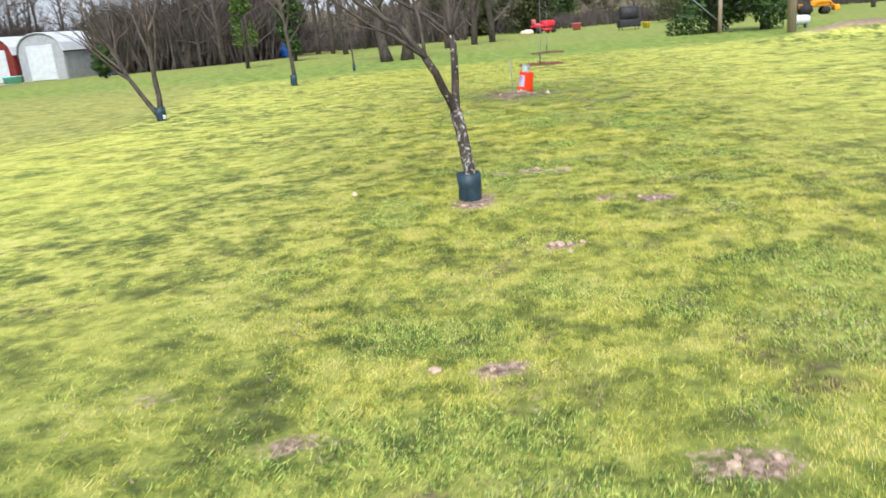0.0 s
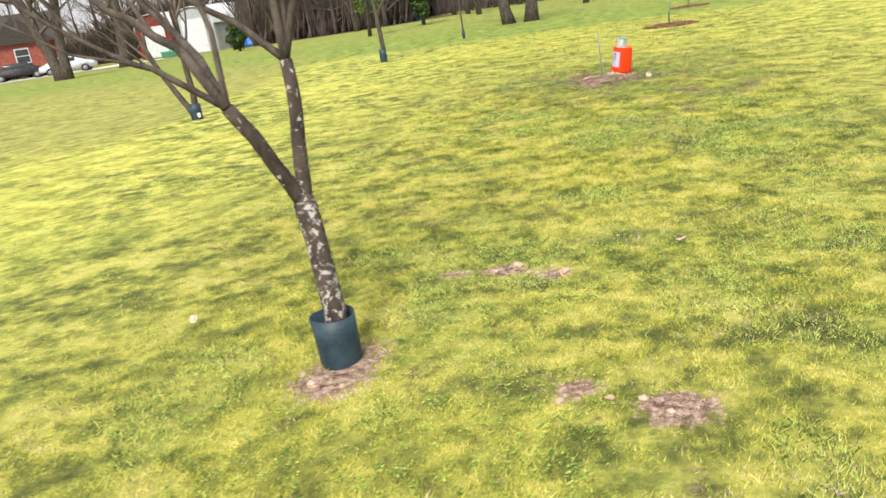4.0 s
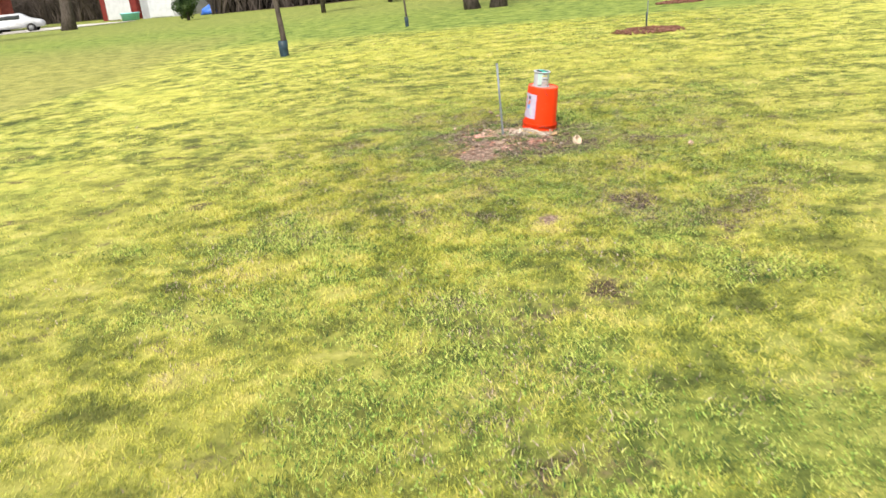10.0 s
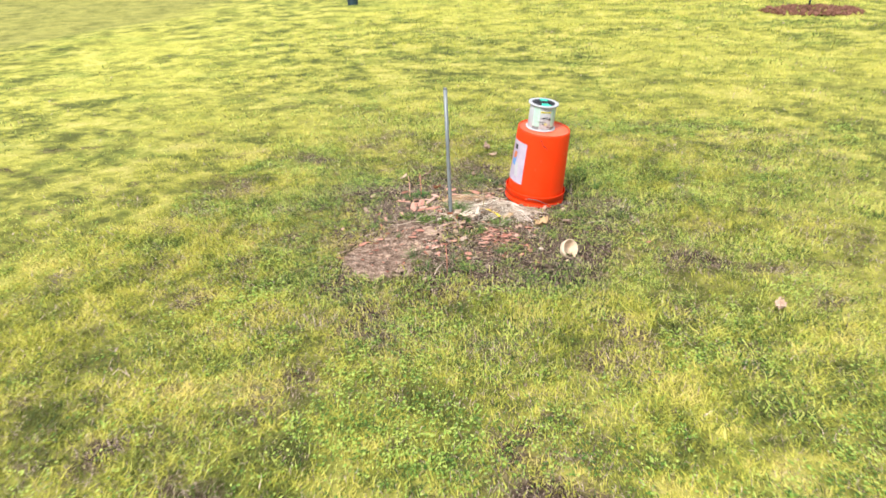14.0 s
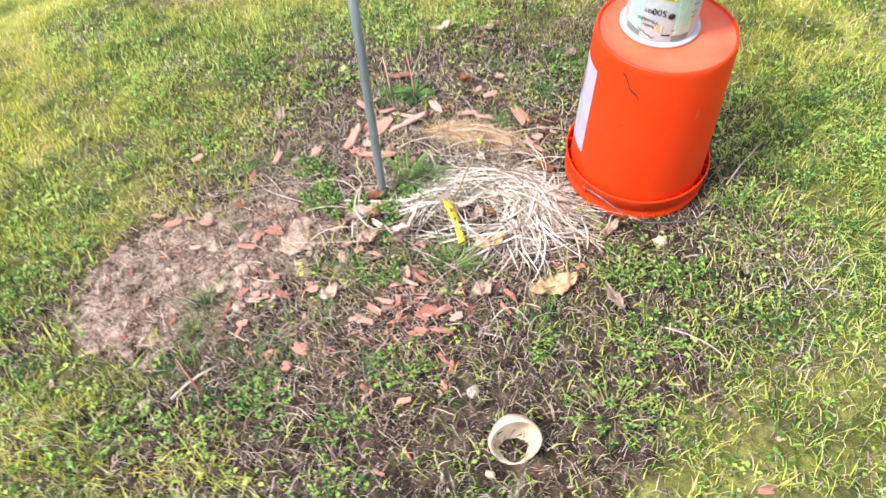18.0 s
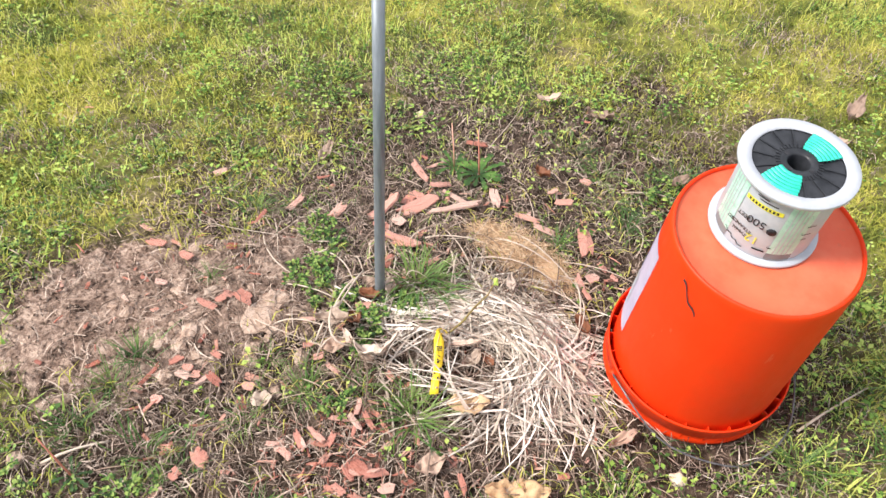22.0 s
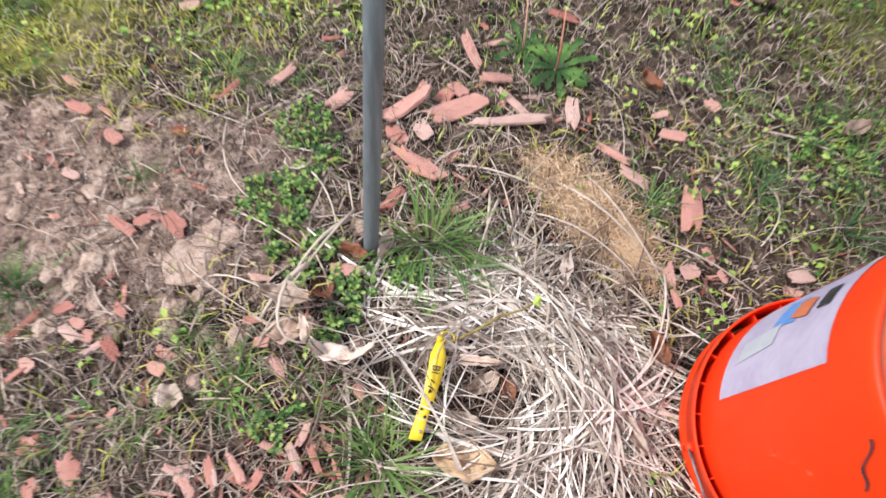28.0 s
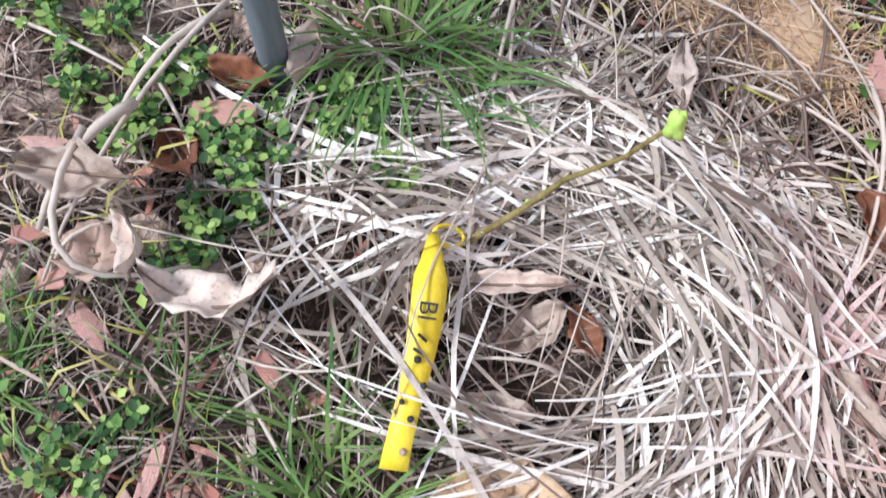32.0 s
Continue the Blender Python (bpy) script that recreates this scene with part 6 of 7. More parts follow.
# the large flakes: place, length, turn, width to length
CHIPS_BEHIND_POST = (
    (1.285, 14.148, 0.070, 116, 0.35), (1.296, 14.215, 0.073, 106, 0.33), (1.321, 14.286, 0.101, 89, 0.14), (1.332, 14.129, 0.031, 28, 0.54), (1.329, 14.165, 0.032, 19, 0.61), (1.260, 14.224, 0.031, 28, 0.62), (1.243, 14.279, 0.043, 92, 0.41), (1.289, 14.294, 0.051, 32, 0.20), (1.315, 14.371, 0.040, 168, 0.40), (1.269, 14.203, 0.026, 122, 0.69), (1.189, 14.254, 0.058, 13, 0.24), (1.172, 14.296, 0.035, 100, 0.25), (1.263, 14.061, 0.036, 120, 0.49), (1.209, 13.990, 0.041, 124, 0.28), (1.218, 13.920, 0.029, 129, 0.28), (1.380, 14.150, 0.071, 46, 0.19), (1.394, 14.152, 0.043, 47, 0.27), (1.432, 14.113, 0.046, 141, 0.28), (1.455, 14.186, 0.038, 104, 0.23),
)
CHIPS_ON_SOIL = (
    (1.220, 13.718, 0.034, 54, 0.37), (1.172, 13.705, 0.024, 43, 0.40), (1.284, 13.769, 0.024, 41, 0.64), (1.429, 13.791, 0.033, 48, 0.34), (1.426, 13.815, 0.017, 105, 0.82), (1.421, 13.829, 0.019, 55, 0.64), (1.437, 13.853, 0.033, 37, 0.57), (1.520, 13.725, 0.023, 97, 0.49), (1.553, 13.734, 0.028, 45, 0.46), (1.543, 13.743, 0.017, 52, 0.60), (1.558, 13.753, 0.015, 56, 0.89), (1.574, 13.760, 0.023, 125, 0.31), (1.577, 13.779, 0.028, 27, 0.45), (1.535, 13.790, 0.019, 35, 0.46), (1.608, 13.829, 0.019, 52, 0.69), (1.583, 13.689, 0.020, 41, 0.64), (1.592, 13.676, 0.024, 121, 0.23), (1.532, 13.683, 0.041, 133, 0.14), (1.332, 13.718, 0.023, 55, 0.52),
)
CHIPS_BY_COIR = (
    (1.361, 14.506, 0.035, 69, 0.48), (1.316, 14.576, 0.020, 35, 0.72), (1.479, 14.492, 0.057, 162, 0.43), (1.566, 14.462, 0.023, 94, 0.82), (1.586, 14.606, 0.031, 90, 0.55), (1.526, 14.044, 0.033, 78, 0.50), (1.422, 14.433, 0.041, 52, 0.36), (1.383, 14.412, 0.046, 41, 0.20), (1.570, 13.935, 0.019, 92, 0.53), (1.521, 13.948, 0.026, 75, 0.30), (1.569, 14.435, 0.031, 177, 0.34), (1.599, 14.435, 0.023, 10, 0.42), (1.547, 14.493, 0.024, 8, 0.36), (1.576, 14.502, 0.017, 20, 0.48), (1.328, 14.495, 0.022, 98, 0.39), (1.145, 14.059, 0.024, 92, 0.33), (1.049, 13.862, 0.026, 110, 0.57), (1.132, 14.404, 0.040, 59, 0.30),
)
CHIPS_IN_FRONT = (
    (1.698, 13.742, 0.023, 33, 0.50), (1.712, 13.704, 0.016, 36, 0.56), (1.742, 13.929, 0.023, 138, 0.42), (1.738, 13.859, 0.022, 41, 0.34), (1.719, 13.847, 0.018, 72, 0.33), (1.726, 13.887, 0.030, 9, 0.16), (1.738, 13.967, 0.019, 147, 0.30), (1.649, 13.781, 0.012, 131, 0.47), (1.792, 13.956, 0.031, 28, 0.51), (1.838, 13.987, 0.021, 66, 0.64), (1.818, 13.922, 0.022, 36, 0.48), (1.740, 13.860, 0.023, 22, 0.40), (1.718, 13.842, 0.014, 53, 0.51), (1.729, 13.884, 0.032, 12, 0.30), (1.844, 13.949, 0.036, 52, 0.23), (1.702, 13.738, 0.028, 19, 0.62), (1.717, 13.697, 0.017, 22, 0.55), (1.865, 14.095, 0.036, 175, 0.22), (1.883, 14.067, 0.027, 0, 0.28),
)

CHIPS_LOW = (
    (1.713, 13.949, 0.030, 60, 0.25), (1.726, 13.970, 0.032, 20, 0.30), (1.732, 13.992, 0.030, 15, 0.25), (1.705, 13.982, 0.025, 150, 0.30), (1.628, 13.962, 0.024, 30, 0.45), (1.668, 14.045, 0.018, 20, 0.50), (1.598, 13.946, 0.018, 80, 0.70), (1.805, 13.962, 0.042, 75, 0.22), (1.812, 13.978, 0.036, 85, 0.28), (1.797, 13.940, 0.030, 10, 0.40), (1.73, 13.911, 0.034, 25, 0.25),
)


def make_chips():
    for row in CHIPS_BEHIND_POST + CHIPS_ON_SOIL + CHIPS_BY_COIR + CHIPS_IN_FRONT + CHIPS_LOW:
        x, y, L, t, wide = row
        chip(x, y, L * 1.05, t, wide=wide, lift=0.012, label="flat salmon-red wood chip with a rough grain", pool=FLAKES)
    rng = random.Random(17)
    # strewn: centre, spread, how many, size
    for cx, cy, sx, sy, n, s in ((1.35, 14.2, 0.06, 0.1, 14, 0.02), (1.45, 14.14, 0.06, 0.06, 12, 0.022), (1.57, 14.47, 0.06, 0.05, 14, 0.022), (1.73, 13.93, 0.06, 0.09, 34, 0.026), (1.80, 13.97, 0.05, 0.08, 26, 0.024),
                                 (1.86, 14.12, 0.05, 0.08, 14, 0.024), (1.45, 13.72, 0.12, 0.16, 34, 0.02), (1.28, 13.85, 0.1, 0.14, 24, 0.022), (1.32, 14.45, 0.1, 0.12, 12, 0.024), (1.55, 13.98, 0.06, 0.06, 14, 0.024), (1.84, 14.3, 0.08, 0.05, 10, 0.022), (1.6, 14.1, 0.4, 0.4, 40, 0.022), (1.34, 14.22, 0.08, 0.12, 20, 0.02), (1.8, 13.92, 0.08, 0.09, 50, 0.026), (1.52, 13.7, 0.1, 0.1, 10, 0.026), (1.3, 13.75, 0.1, 0.15, 8, 0.024), (1.48, 14.6, 0.15, 0.12, 20, 0.03), (1.65, 13.75, 0.1, 0.08, 24, 0.03)):
        for i in range(n):
            x, y = rng.gauss(cx, sx), rng.gauss(cy, sy)
            if (x - BUCKET[0]) ** 2 + (y - BUCKET[1]) ** 2 < 0.175 ** 2 or (x - POST[0]) ** 2 + (y - POST[1]) ** 2 < 0.025 ** 2:
                continue
            chip(x, y, s * rng.uniform(0.4, 1.15), wide=rng.uniform(0.4, 1.1))
    # thin red shreds lying thick on the dark soil
    for cx, cy, sx, sy, n in ((1.72, 13.965, 0.03, 0.035, 46), (1.77, 13.93, 0.05, 0.07, 60)):
        for i in range(n):
            chip(rng.gauss(cx, sx), rng.gauss(cy, sy), rng.uniform(0.012, 0.034), wide=rng.uniform(0.12, 0.3))


make_chips()
M_CHIPLITTER = make_dry_mat("red_wood_litter", (0.24, 0.07, 0.05), (0.52, 0.21, 0.15), (0.74, 0.44, 0.35))
solo("wood_chip_litter", CHIP_REST, M_CHIPLITTER, "small red-brown wood chips strewn in the thatch", "wood chips", kind="stuff", smooth=False)


def make_leaf(at, L, W, turn, curl, tip, label, mat=None, seed=1, lift=0.01, pitch=0, roll=0):
    """A dry leaf with a midrib, curled along and across."""
    rng = random.Random(seed)
    bm = bmesh.new()
    n, m = 18, 8
    g = []
    for i in range(n + 1):
        t = i / n
        half = W / 2 * math.sin(math.pi * min(t * 0.94 + 0.03, 1)) ** 0.8 * (1 + 0.1 * math.sin(11 * t + seed) + 0.22 * noise.noise((t * 9, seed * 2.3, 0)))
        row = []
        for j in range(-m // 2, m // 2 + 1):
            s = j / (m / 2)
            x = (t - 0.5) * L
            z = curl * W * s * s + tip * L * (t - 0.4) ** 2 + W * (0.42 * noise.noise((x * 60, s * half * 80, seed * 1.7)) + 0.24 * noise.noise((x * 150, s * half * 190, seed))) + rng.uniform(-0.02, 0.02) * W - (0.02 * W if j == 0 else 0)
            row.append(bm.verts.new((x, s * half, z)))
        g.append(row)
    for i in range(n):
        for j in range(m):
            bm.faces.new((g[i][j], g[i + 1][j], g[i + 1][j + 1], g[i][j + 1]))
    r = bmesh.ops.extrude_face_region(bm, geom=list(bm.faces))
    for v in r["geom"]:
        if isinstance(v, bmesh.types.BMVert):
            v.co.z -= 0.0007
    bmesh.ops.recalc_face_normals(bm, faces=list(bm.faces))
    e = solo("dead_leaf", bm, mat or M_LEAF, label, "leaf", "dead leaves")
    z = gz1(*at) + lift
    e.matrix_basis = Matrix.Translation((at[0], at[1], z)) @ pose(0, 0, 0, roll, pitch, turn)
    bm = bmesh.new()
    tube(bm, [((i / 8 - 0.5) * L, 0, tip * L * (i / 8 - 0.4) ** 2 + 0.0006) for i in range(9)] + [(0.58 * L, 0, tip * L * 0.36 + 0.001)], np.linspace(0.0006, 0.0011, 10), 5)
    part("midrib", bm, M_DRYGRASS, e)
    return e


M_PALELEAF = make_dry_mat("bleached_leaf", (0.27, 0.185, 0.14), (0.4, 0.3, 0.235), (0.54, 0.43, 0.35), True, 0.6)
M_TANLEAF = make_dry_mat("tan_leaf", (0.5, 0.3, 0.15), (0.55, 0.36, 0.2), (0.6, 0.42, 0.26), True, 0.6)
M_DARKLEAF = make_dry_mat("rust_leaf", (0.16, 0.06, 0.03), (0.25, 0.1, 0.05), (0.34, 0.16, 0.08), True, 0.6)
make_leaf((1.566, 13.98), 0.056, 0.026, 68, 0.5, 0.6, "curled bleached dry leaf beside the nest", M_PALELEAF, 2, 0.05, 0, 15)
make_leaf((1.594, 13.972), 0.045, 0.03, 80, 0.2, 0.3, "dull brown leaf under a bleached one", M_LEAF, 3, 0.016)
make_leaf((1.640, 14.028), 0.07, 0.026, 62, 0.3, 1.6, "twisted brown dry leaf beside the nest", M_LEAF, 5, 0.034, 0, -20)
make_leaf((1.603, 13.999), 0.034, 0.012, 5, 0.6, 0.6, "curled end of a torn brown leaf", M_LEAF, 6, 0.04, 0, 30)
make_leaf((1.757, 14.145), 0.068, 0.04, 72, 0.1, 0.15, "tan papery leaf lying at the nest's edge", M_TANLEAF, 7, 0.026)
make_leaf((1.553, 14.303), 0.045, 0.015, -20, 0.2, 0.2, "narrow tan leaf caught in the straw", M_PALELEAF, 9, 0.03)
make_leaf((1.066, 14.083), 0.06, 0.025, 140, 0.25, 0.6, "small pale dry leaf on the grass", M_PALELEAF, 11, 0.014)
make_leaf((1.12, 14.711), 0.07, 0.028, 30, 0.3, 0.8, "small pale dry leaf on the grass", M_PALELEAF, 13, 0.012)
make_leaf((1.03, 14.624), 0.055, 0.02, 70, 0.3, 0.6, "narrow dry leaf lying in the grass", M_LEAF, 14, 0.014)
make_leaf((1.303, 15.273), 0.08, 0.035, 120, 0.4, 0.9, "curled pale dry leaf on the grass", M_PALELEAF, 15, 0.02)
make_leaf((1.373, 15.172), 0.06, 0.03, 60, 0.2, 0.3, "reddish dry leaf on the grass", M_LEAF, 17, 0.012)
make_leaf((1.909, 14.164), 0.095, 0.045, 68, 0.15, 0.3, "torn tan leaf near the nest", M_TANLEAF, 19, 0.014)
make_leaf((1.829, 14.058), 0.05, 0.032, 95, 0.25, 0.4, "brown crinkled leaf in front of the nest", M_LEAF, 20, 0.016)
make_leaf((1.877, 14.357), 0.055, 0.02, 100, 0.3, 0.3, "pinkish dry leaf beside the bucket", M_LEAF, 22, 0.014)
make_leaf((1.387, 14.757), 0.045, 0.022, 100, 0.3, 0.4, "pale torn leaf lying in the grass", M_PALELEAF, 24, 0.02)
make_leaf((1.276, 14.494), 0.04, 0.022, 20, 0.5, 0.4, "dark brown leaf in the thatch", M_DARKLEAF, 26, 0.012)
make_leaf((2.0, 14.228), 0.07, 0.022, -20, 0.3, 0.2, "narrow pale leaf standing in the grass", M_PALELEAF, 21, 0.014)
make_leaf((1.505, 14.098), 0.04, 0.014, -25, 0.6, 0.3, "pale grey curled leaf at the post's foot", M_PALELEAF, 23, 0.02, 0, 25)
make_leaf((1.507, 14.057), 0.036, 0.018, 60, 0.5, 0.4, "rust-brown curled leaf at the post's foot", M_DARKLEAF, 25, 0.012)
make_leaf((1.546, 14.018), 0.034, 0.026, 20, 0.3, 0.4, "rust-brown dry leaf among green weeds", M_DARKLEAF, 27, 0.012)
make_leaf((1.677, 14.181), 0.04, 0.022, 110, 0.4, 0.3, "grey-brown leaf in the hollow of the nest", M_PALELEAF, 31, 0.012)
make_leaf((1.683, 14.208), 0.03, 0.018, 10, 0.3, 0.4, "rust-brown leaf in the hollow of the nest", M_DARKLEAF, 33, 0.012)
make_leaf((1.713, 14.15), 0.045, 0.02, 75, 0.3, 0.2, "grey leaf caught under the straw", M_PALELEAF, 35, 0.014)
make_leaf((1.655, 14.172), 0.06, 0.014, 75, 0.5, 0.2, "long brown leaf across the nest's hollow", M_LEAF, 36, 0.03)
make_leaf((1.75, 14.335), 0.05, 0.018, 20, 0.4, 0.2, "pale grey leaf caught in the straw", M_PALELEAF, 37, 0.024)
make_leaf((1.658, 14.394), 0.042, 0.02, 10, 0.5, 0.3, "rust-brown curled leaf beside the bucket", M_DARKLEAF, 38, 0.014)
make_leaf((1.643, 13.843), 0.035, 0.028, 70, 0.2, 0.3, "small pink-grey dry leaf on the soil", M_PALELEAF, 39, 0.014)
make_leaf((1.40, 13.80), 0.03, 0.022, 110, 0.2, 0.3, "small grey dry leaf on the soil", M_PALELEAF, 41, 0.008)
make_leaf((1.52, 7.14), 0.06, 0.03, 30, 0.3, 0.5, "pale dry leaf on the lawn", M_PALELEAF, 43, 0.02)
make_leaf((2.9, 13.62), 0.06, 0.035, 80, 0.4, 0.6, "pinkish dry leaf on the lawn", M_LEAF, 45, 0.02)


def make_coir():
    """A half-buried mat of brown fibre."""
    rng = random.Random(61)
    V, T = [], []
    cx, cy = 1.475, 14.362
    ux, uy = Vector((0.85, 0.5)).normalized(), Vector((-0.5, 0.85)).normalized()
    for i in range(2600):
        r, a = math.sqrt(rng.random()), rng.uniform(0, 6.283)
        u, v = r * math.cos(a) * 0.125, r * math.sin(a) * 0.055
        q = Vector((cx, cy)) + ux * u + uy * v
        h, L = rng.uniform(0, 6.283), rng.uniform(0.012, 0.04)
        z = gz1(q.x, q.y) + 0.004 + 0.02 * (1 - r * r) * rng.uniform(0.4, 1) + 0.004
        c = rng.gauss(0, 30)
        pts, p = [], Vector((q.x, q.y, z))
        for j in range(5):
            pts.append(p.copy())
            h += c * L / 5
            p += Vector((math.cos(h), math.sin(h), rng.gauss(0, 0.25))) * (L / 5)
        ribbon(V, T, pts, 0.0009, rng, 1.5)
    e = thing("coir_mat", "round mat of brown coconut fibre half under the straw", "coir mat")
    part("fibre_mass", tri_mesh("fibre_mass", np.array([tuple(v) for v in V]), np.array(T), M_COIR), M_COIR, e)
    bm = bmesh.new()
    n = 28
    rim = []
    for i in range(n):
        a = 6.283 * i / n
        q = Vector((cx, cy)) + ux * (math.cos(a) * 0.118) + uy * (math.sin(a) * 0.05)
        rim.append(bm.verts.new((q.x, q.y, gz1(q.x, q.y) - 0.004)))
    mid = [bm.verts.new((cx + (v.co.x - cx) * 0.6, cy + (v.co.y - cy) * 0.6, gz1(cx, cy) + 0.014)) for v in rim]
    for i in range(n):
        bm.faces.new((rim[i], rim[(i + 1) % n], mid[(i + 1) % n], mid[i]))
    bm.faces.new(mid)
    part("pad", bm, M_COIR, e)


make_coir()


def make_litter():
    """Short dry bits of stem and bark lying all over the soil."""
    rng = random.Random(88)
    V, T = [], []
    for i in range(5200):
        x, y = rng.gauss(1.5, 0.24), rng.gauss(14.0, 0.3)
        if rng.random() < 0.4 * float(bare_at(x, y)):
            continue
        if (x - BUCKET[0]) ** 2 + (y - BUCKET[1]) ** 2 < 0.165 ** 2 or (x - POST[0]) ** 2 + (y - POST[1]) ** 2 < 0.02 ** 2:
            continue
        h, L = rng.uniform(0, 6.283), rng.uniform(0.008, 0.045)
        z = gz1(x, y) + rng.uniform(0.003, 0.012)
        d = Vector((math.cos(h), math.sin(h), rng.gauss(0, 0.15))) * L
        ribbon(V, T, [Vector((x, y, z)), Vector((x, y, z)) + d * 0.5 + Vector((0, 0, 0.002)), Vector((x, y, z)) + d], rng.choice((0.0006, 0.001, 0.0016, 0.0022)), rng, 0.8)
    tagged(new("dry_litter", tri_mesh("dry_litter", np.array([tuple(v) for v in V]), np.array(T), M_CRUMB)), "short dry stems and bark bits on the soil", "litter", kind="stuff")


make_litter()


def make_dead_stems():
    """Curly dead stems, thick on the dark thatch in front of and behind the nest."""
    rng = random.Random(123)
    V, T = [], []
    for cx, cy, sx, sy, n in ((1.66, 13.7, 0.1, 0.1, 900), (1.78, 13.95, 0.08, 0.12, 500), (1.42, 14.56, 0.12, 0.14, 700), (1.2, 14.3, 0.12, 0.2, 700), (1.25, 14.0, 0.1, 0.12, 300), (1.86, 14.2, 0.06, 0.12, 250), (1.38, 14.1, 0.08, 0.1, 300), (1.3, 13.68, 0.14, 0.14, 300), (2.1, 14.5, 0.1, 0.08, 250)):
        for i in range(n):
            x, y = rng.gauss(cx, sx), rng.gauss(cy, sy)
            h, L, c = rng.uniform(0, 6.283), rng.uniform(0.015, 0.07), rng.gauss(0, 25)
            p = Vector((x, y, gz1(x, y) + rng.uniform(0.003, 0.012)))
            rise, pts = rng.gauss(0.1, 0.2), []
            for j in range(5):
                pts.append(p.copy())
                h += c * L / 5
                rise -= 0.06
                p += Vector((math.cos(h), math.sin(h), rise)) * (L / 5)
                p.z = max(p.z, gz1(p.x, p.y) + 0.002)
            if min((q.x - BUCKET[0]) ** 2 + (q.y - BUCKET[1]) ** 2 for q in pts) < 0.165 ** 2 or min((q.x - POST[0]) ** 2 + (q.y - POST[1]) ** 2 for q in pts) < 0.015 ** 2:
                continue
            ribbon(V, T, pts, rng.choice((0.0007, 0.001, 0.0014, 0.002)), rng, 0.9)
    tagged(new("dead_stems", tri_mesh("dead_stems", np.array([tuple(v) for v in V]), np.array(T), M_DRYGRASS)), "curly dead grass stems lying on dark thatch", "dead grass", kind="stuff")


make_dead_stems()


# ---- green tufts and weeds round the nest ----
def blade_mesh(seed, mat):
    """One long blade of unit length, bending over along +x."""
    rng = random.Random(seed)
    el, drop = rng.uniform(0.6, 1.4), rng.uniform(0.2, 1.0)
    p, V, T = Vector((0, 0, 0)), [], []
    for j in range(6):
        k = 0.014 * (1 - (j / 5) ** 2 * 0.92)
        V += [p + Vector((0, -k, k * 0.4)), p + Vector((0, k, k * 0.4))]
        p = p + Vector((math.cos(el), 0, math.sin(el))) * 0.2
        el -= drop * 0.42
    for j in range(5):
        T += [(2 * j, 2 * j + 1, 2 * j + 3), (2 * j, 2 * j + 3, 2 * j + 2)]
    return tri_mesh("blade", np.array([tuple(v) for v in V]), np.array(T), mat)


BLADES = {m.name: [blade_mesh(500 + i, m) for i in range(12)] for m in (M_LONG, M_DRYGRASS, M_STRAWPIECE)}


def make_tuft(at, n, h, spread, seed, label="tuft of long green grass blades", mat=None, flat=0.8):
    rng = random.Random(seed)
    e = thing("grass_tuft", label, "grass tuft", "grass tufts", (at[0], at[1], gz1(*at)))
    pool = BLADES[(mat or M_LONG).name]
    for i in range(n):
        a, r = rng.uniform(0, 6.283), abs(rng.gauss(0, spread * 0.4))
        d = a + rng.gauss(0, 0.8)
        L = h * rng.uniform(0.45, 1.2)
        x, y = r * math.cos(a), r * math.sin(a)
        o = new("blade", rng.choice(pool))
        o.parent = e
        tip = (flat - 0.8) * rng.uniform(30, 60)
        o.matrix_local = Matrix.Translation((x, y, gz1(at[0] + x, at[1] + y) - gz1(*at) - 0.002)) @ pose(0, 0, 0, rng.gauss(0, 12), tip, math.degrees(d)) @ Matrix.Diagonal((L, L * rng.uniform(0.8, 1.3), L, 1))
    return e


TUFTS_NEAR = (
    (1.494, 14.148, 120, 0.085, 0.05), (1.512, 14.175, 70, 0.08, 0.04), (1.645, 13.907, 56, 0.06, 0.026), (1.661, 13.814, 60, 0.05, 0.025), (1.663, 13.994, 44, 0.05, 0.018), (1.744, 14.061, 90, 0.08, 0.035),
    (1.704, 14.06, 40, 0.06, 0.025), (1.565, 13.871, 50, 0.05, 0.025), (1.353, 13.805, 44, 0.045, 0.022), (1.46, 14.439, 60, 0.06, 0.03), (1.628, 13.925, 30, 0.05, 0.02), (1.481, 13.666, 60, 0.06, 0.03),
    (1.458, 14.597, 70, 0.065, 0.04), (1.386, 14.607, 50, 0.055, 0.04), (1.529, 14.688, 60, 0.06, 0.045), (1.187, 13.914, 50, 0.06, 0.035), (1.215, 13.99, 40, 0.06, 0.035), (1.12, 13.87, 40, 0.05, 0.04),
)
TUFTS_AROUND = (
    (1.52, 13.62, 46, 0.06, 0.04), (1.30, 14.62, 50, 0.07, 0.05), (1.45, 14.75, 50, 0.07, 0.05), (1.58, 13.56, 50, 0.06, 0.04), (1.70, 13.7, 44, 0.05, 0.04), (1.66, 13.66, 50, 0.06, 0.05), (2.0, 14.6, 60, 0.08, 0.05),
    (2.05, 14.75, 60, 0.08, 0.06), (1.95, 14.85, 60, 0.08, 0.06), (1.0, 13.6, 50, 0.06, 0.06), (0.9, 13.85, 50, 0.06, 0.06), (1.05, 14.0, 40, 0.05, 0.05), (1.6, 14.8, 50, 0.06, 0.05), (1.36, 14.78, 50, 0.06, 0.05),
    (1.82, 13.8, 50, 0.06, 0.05), (1.95, 14.1, 44, 0.06, 0.05), (1.2, 14.6, 44, 0.06, 0.05), (1.9, 14.98, 50, 0.07, 0.06),
)
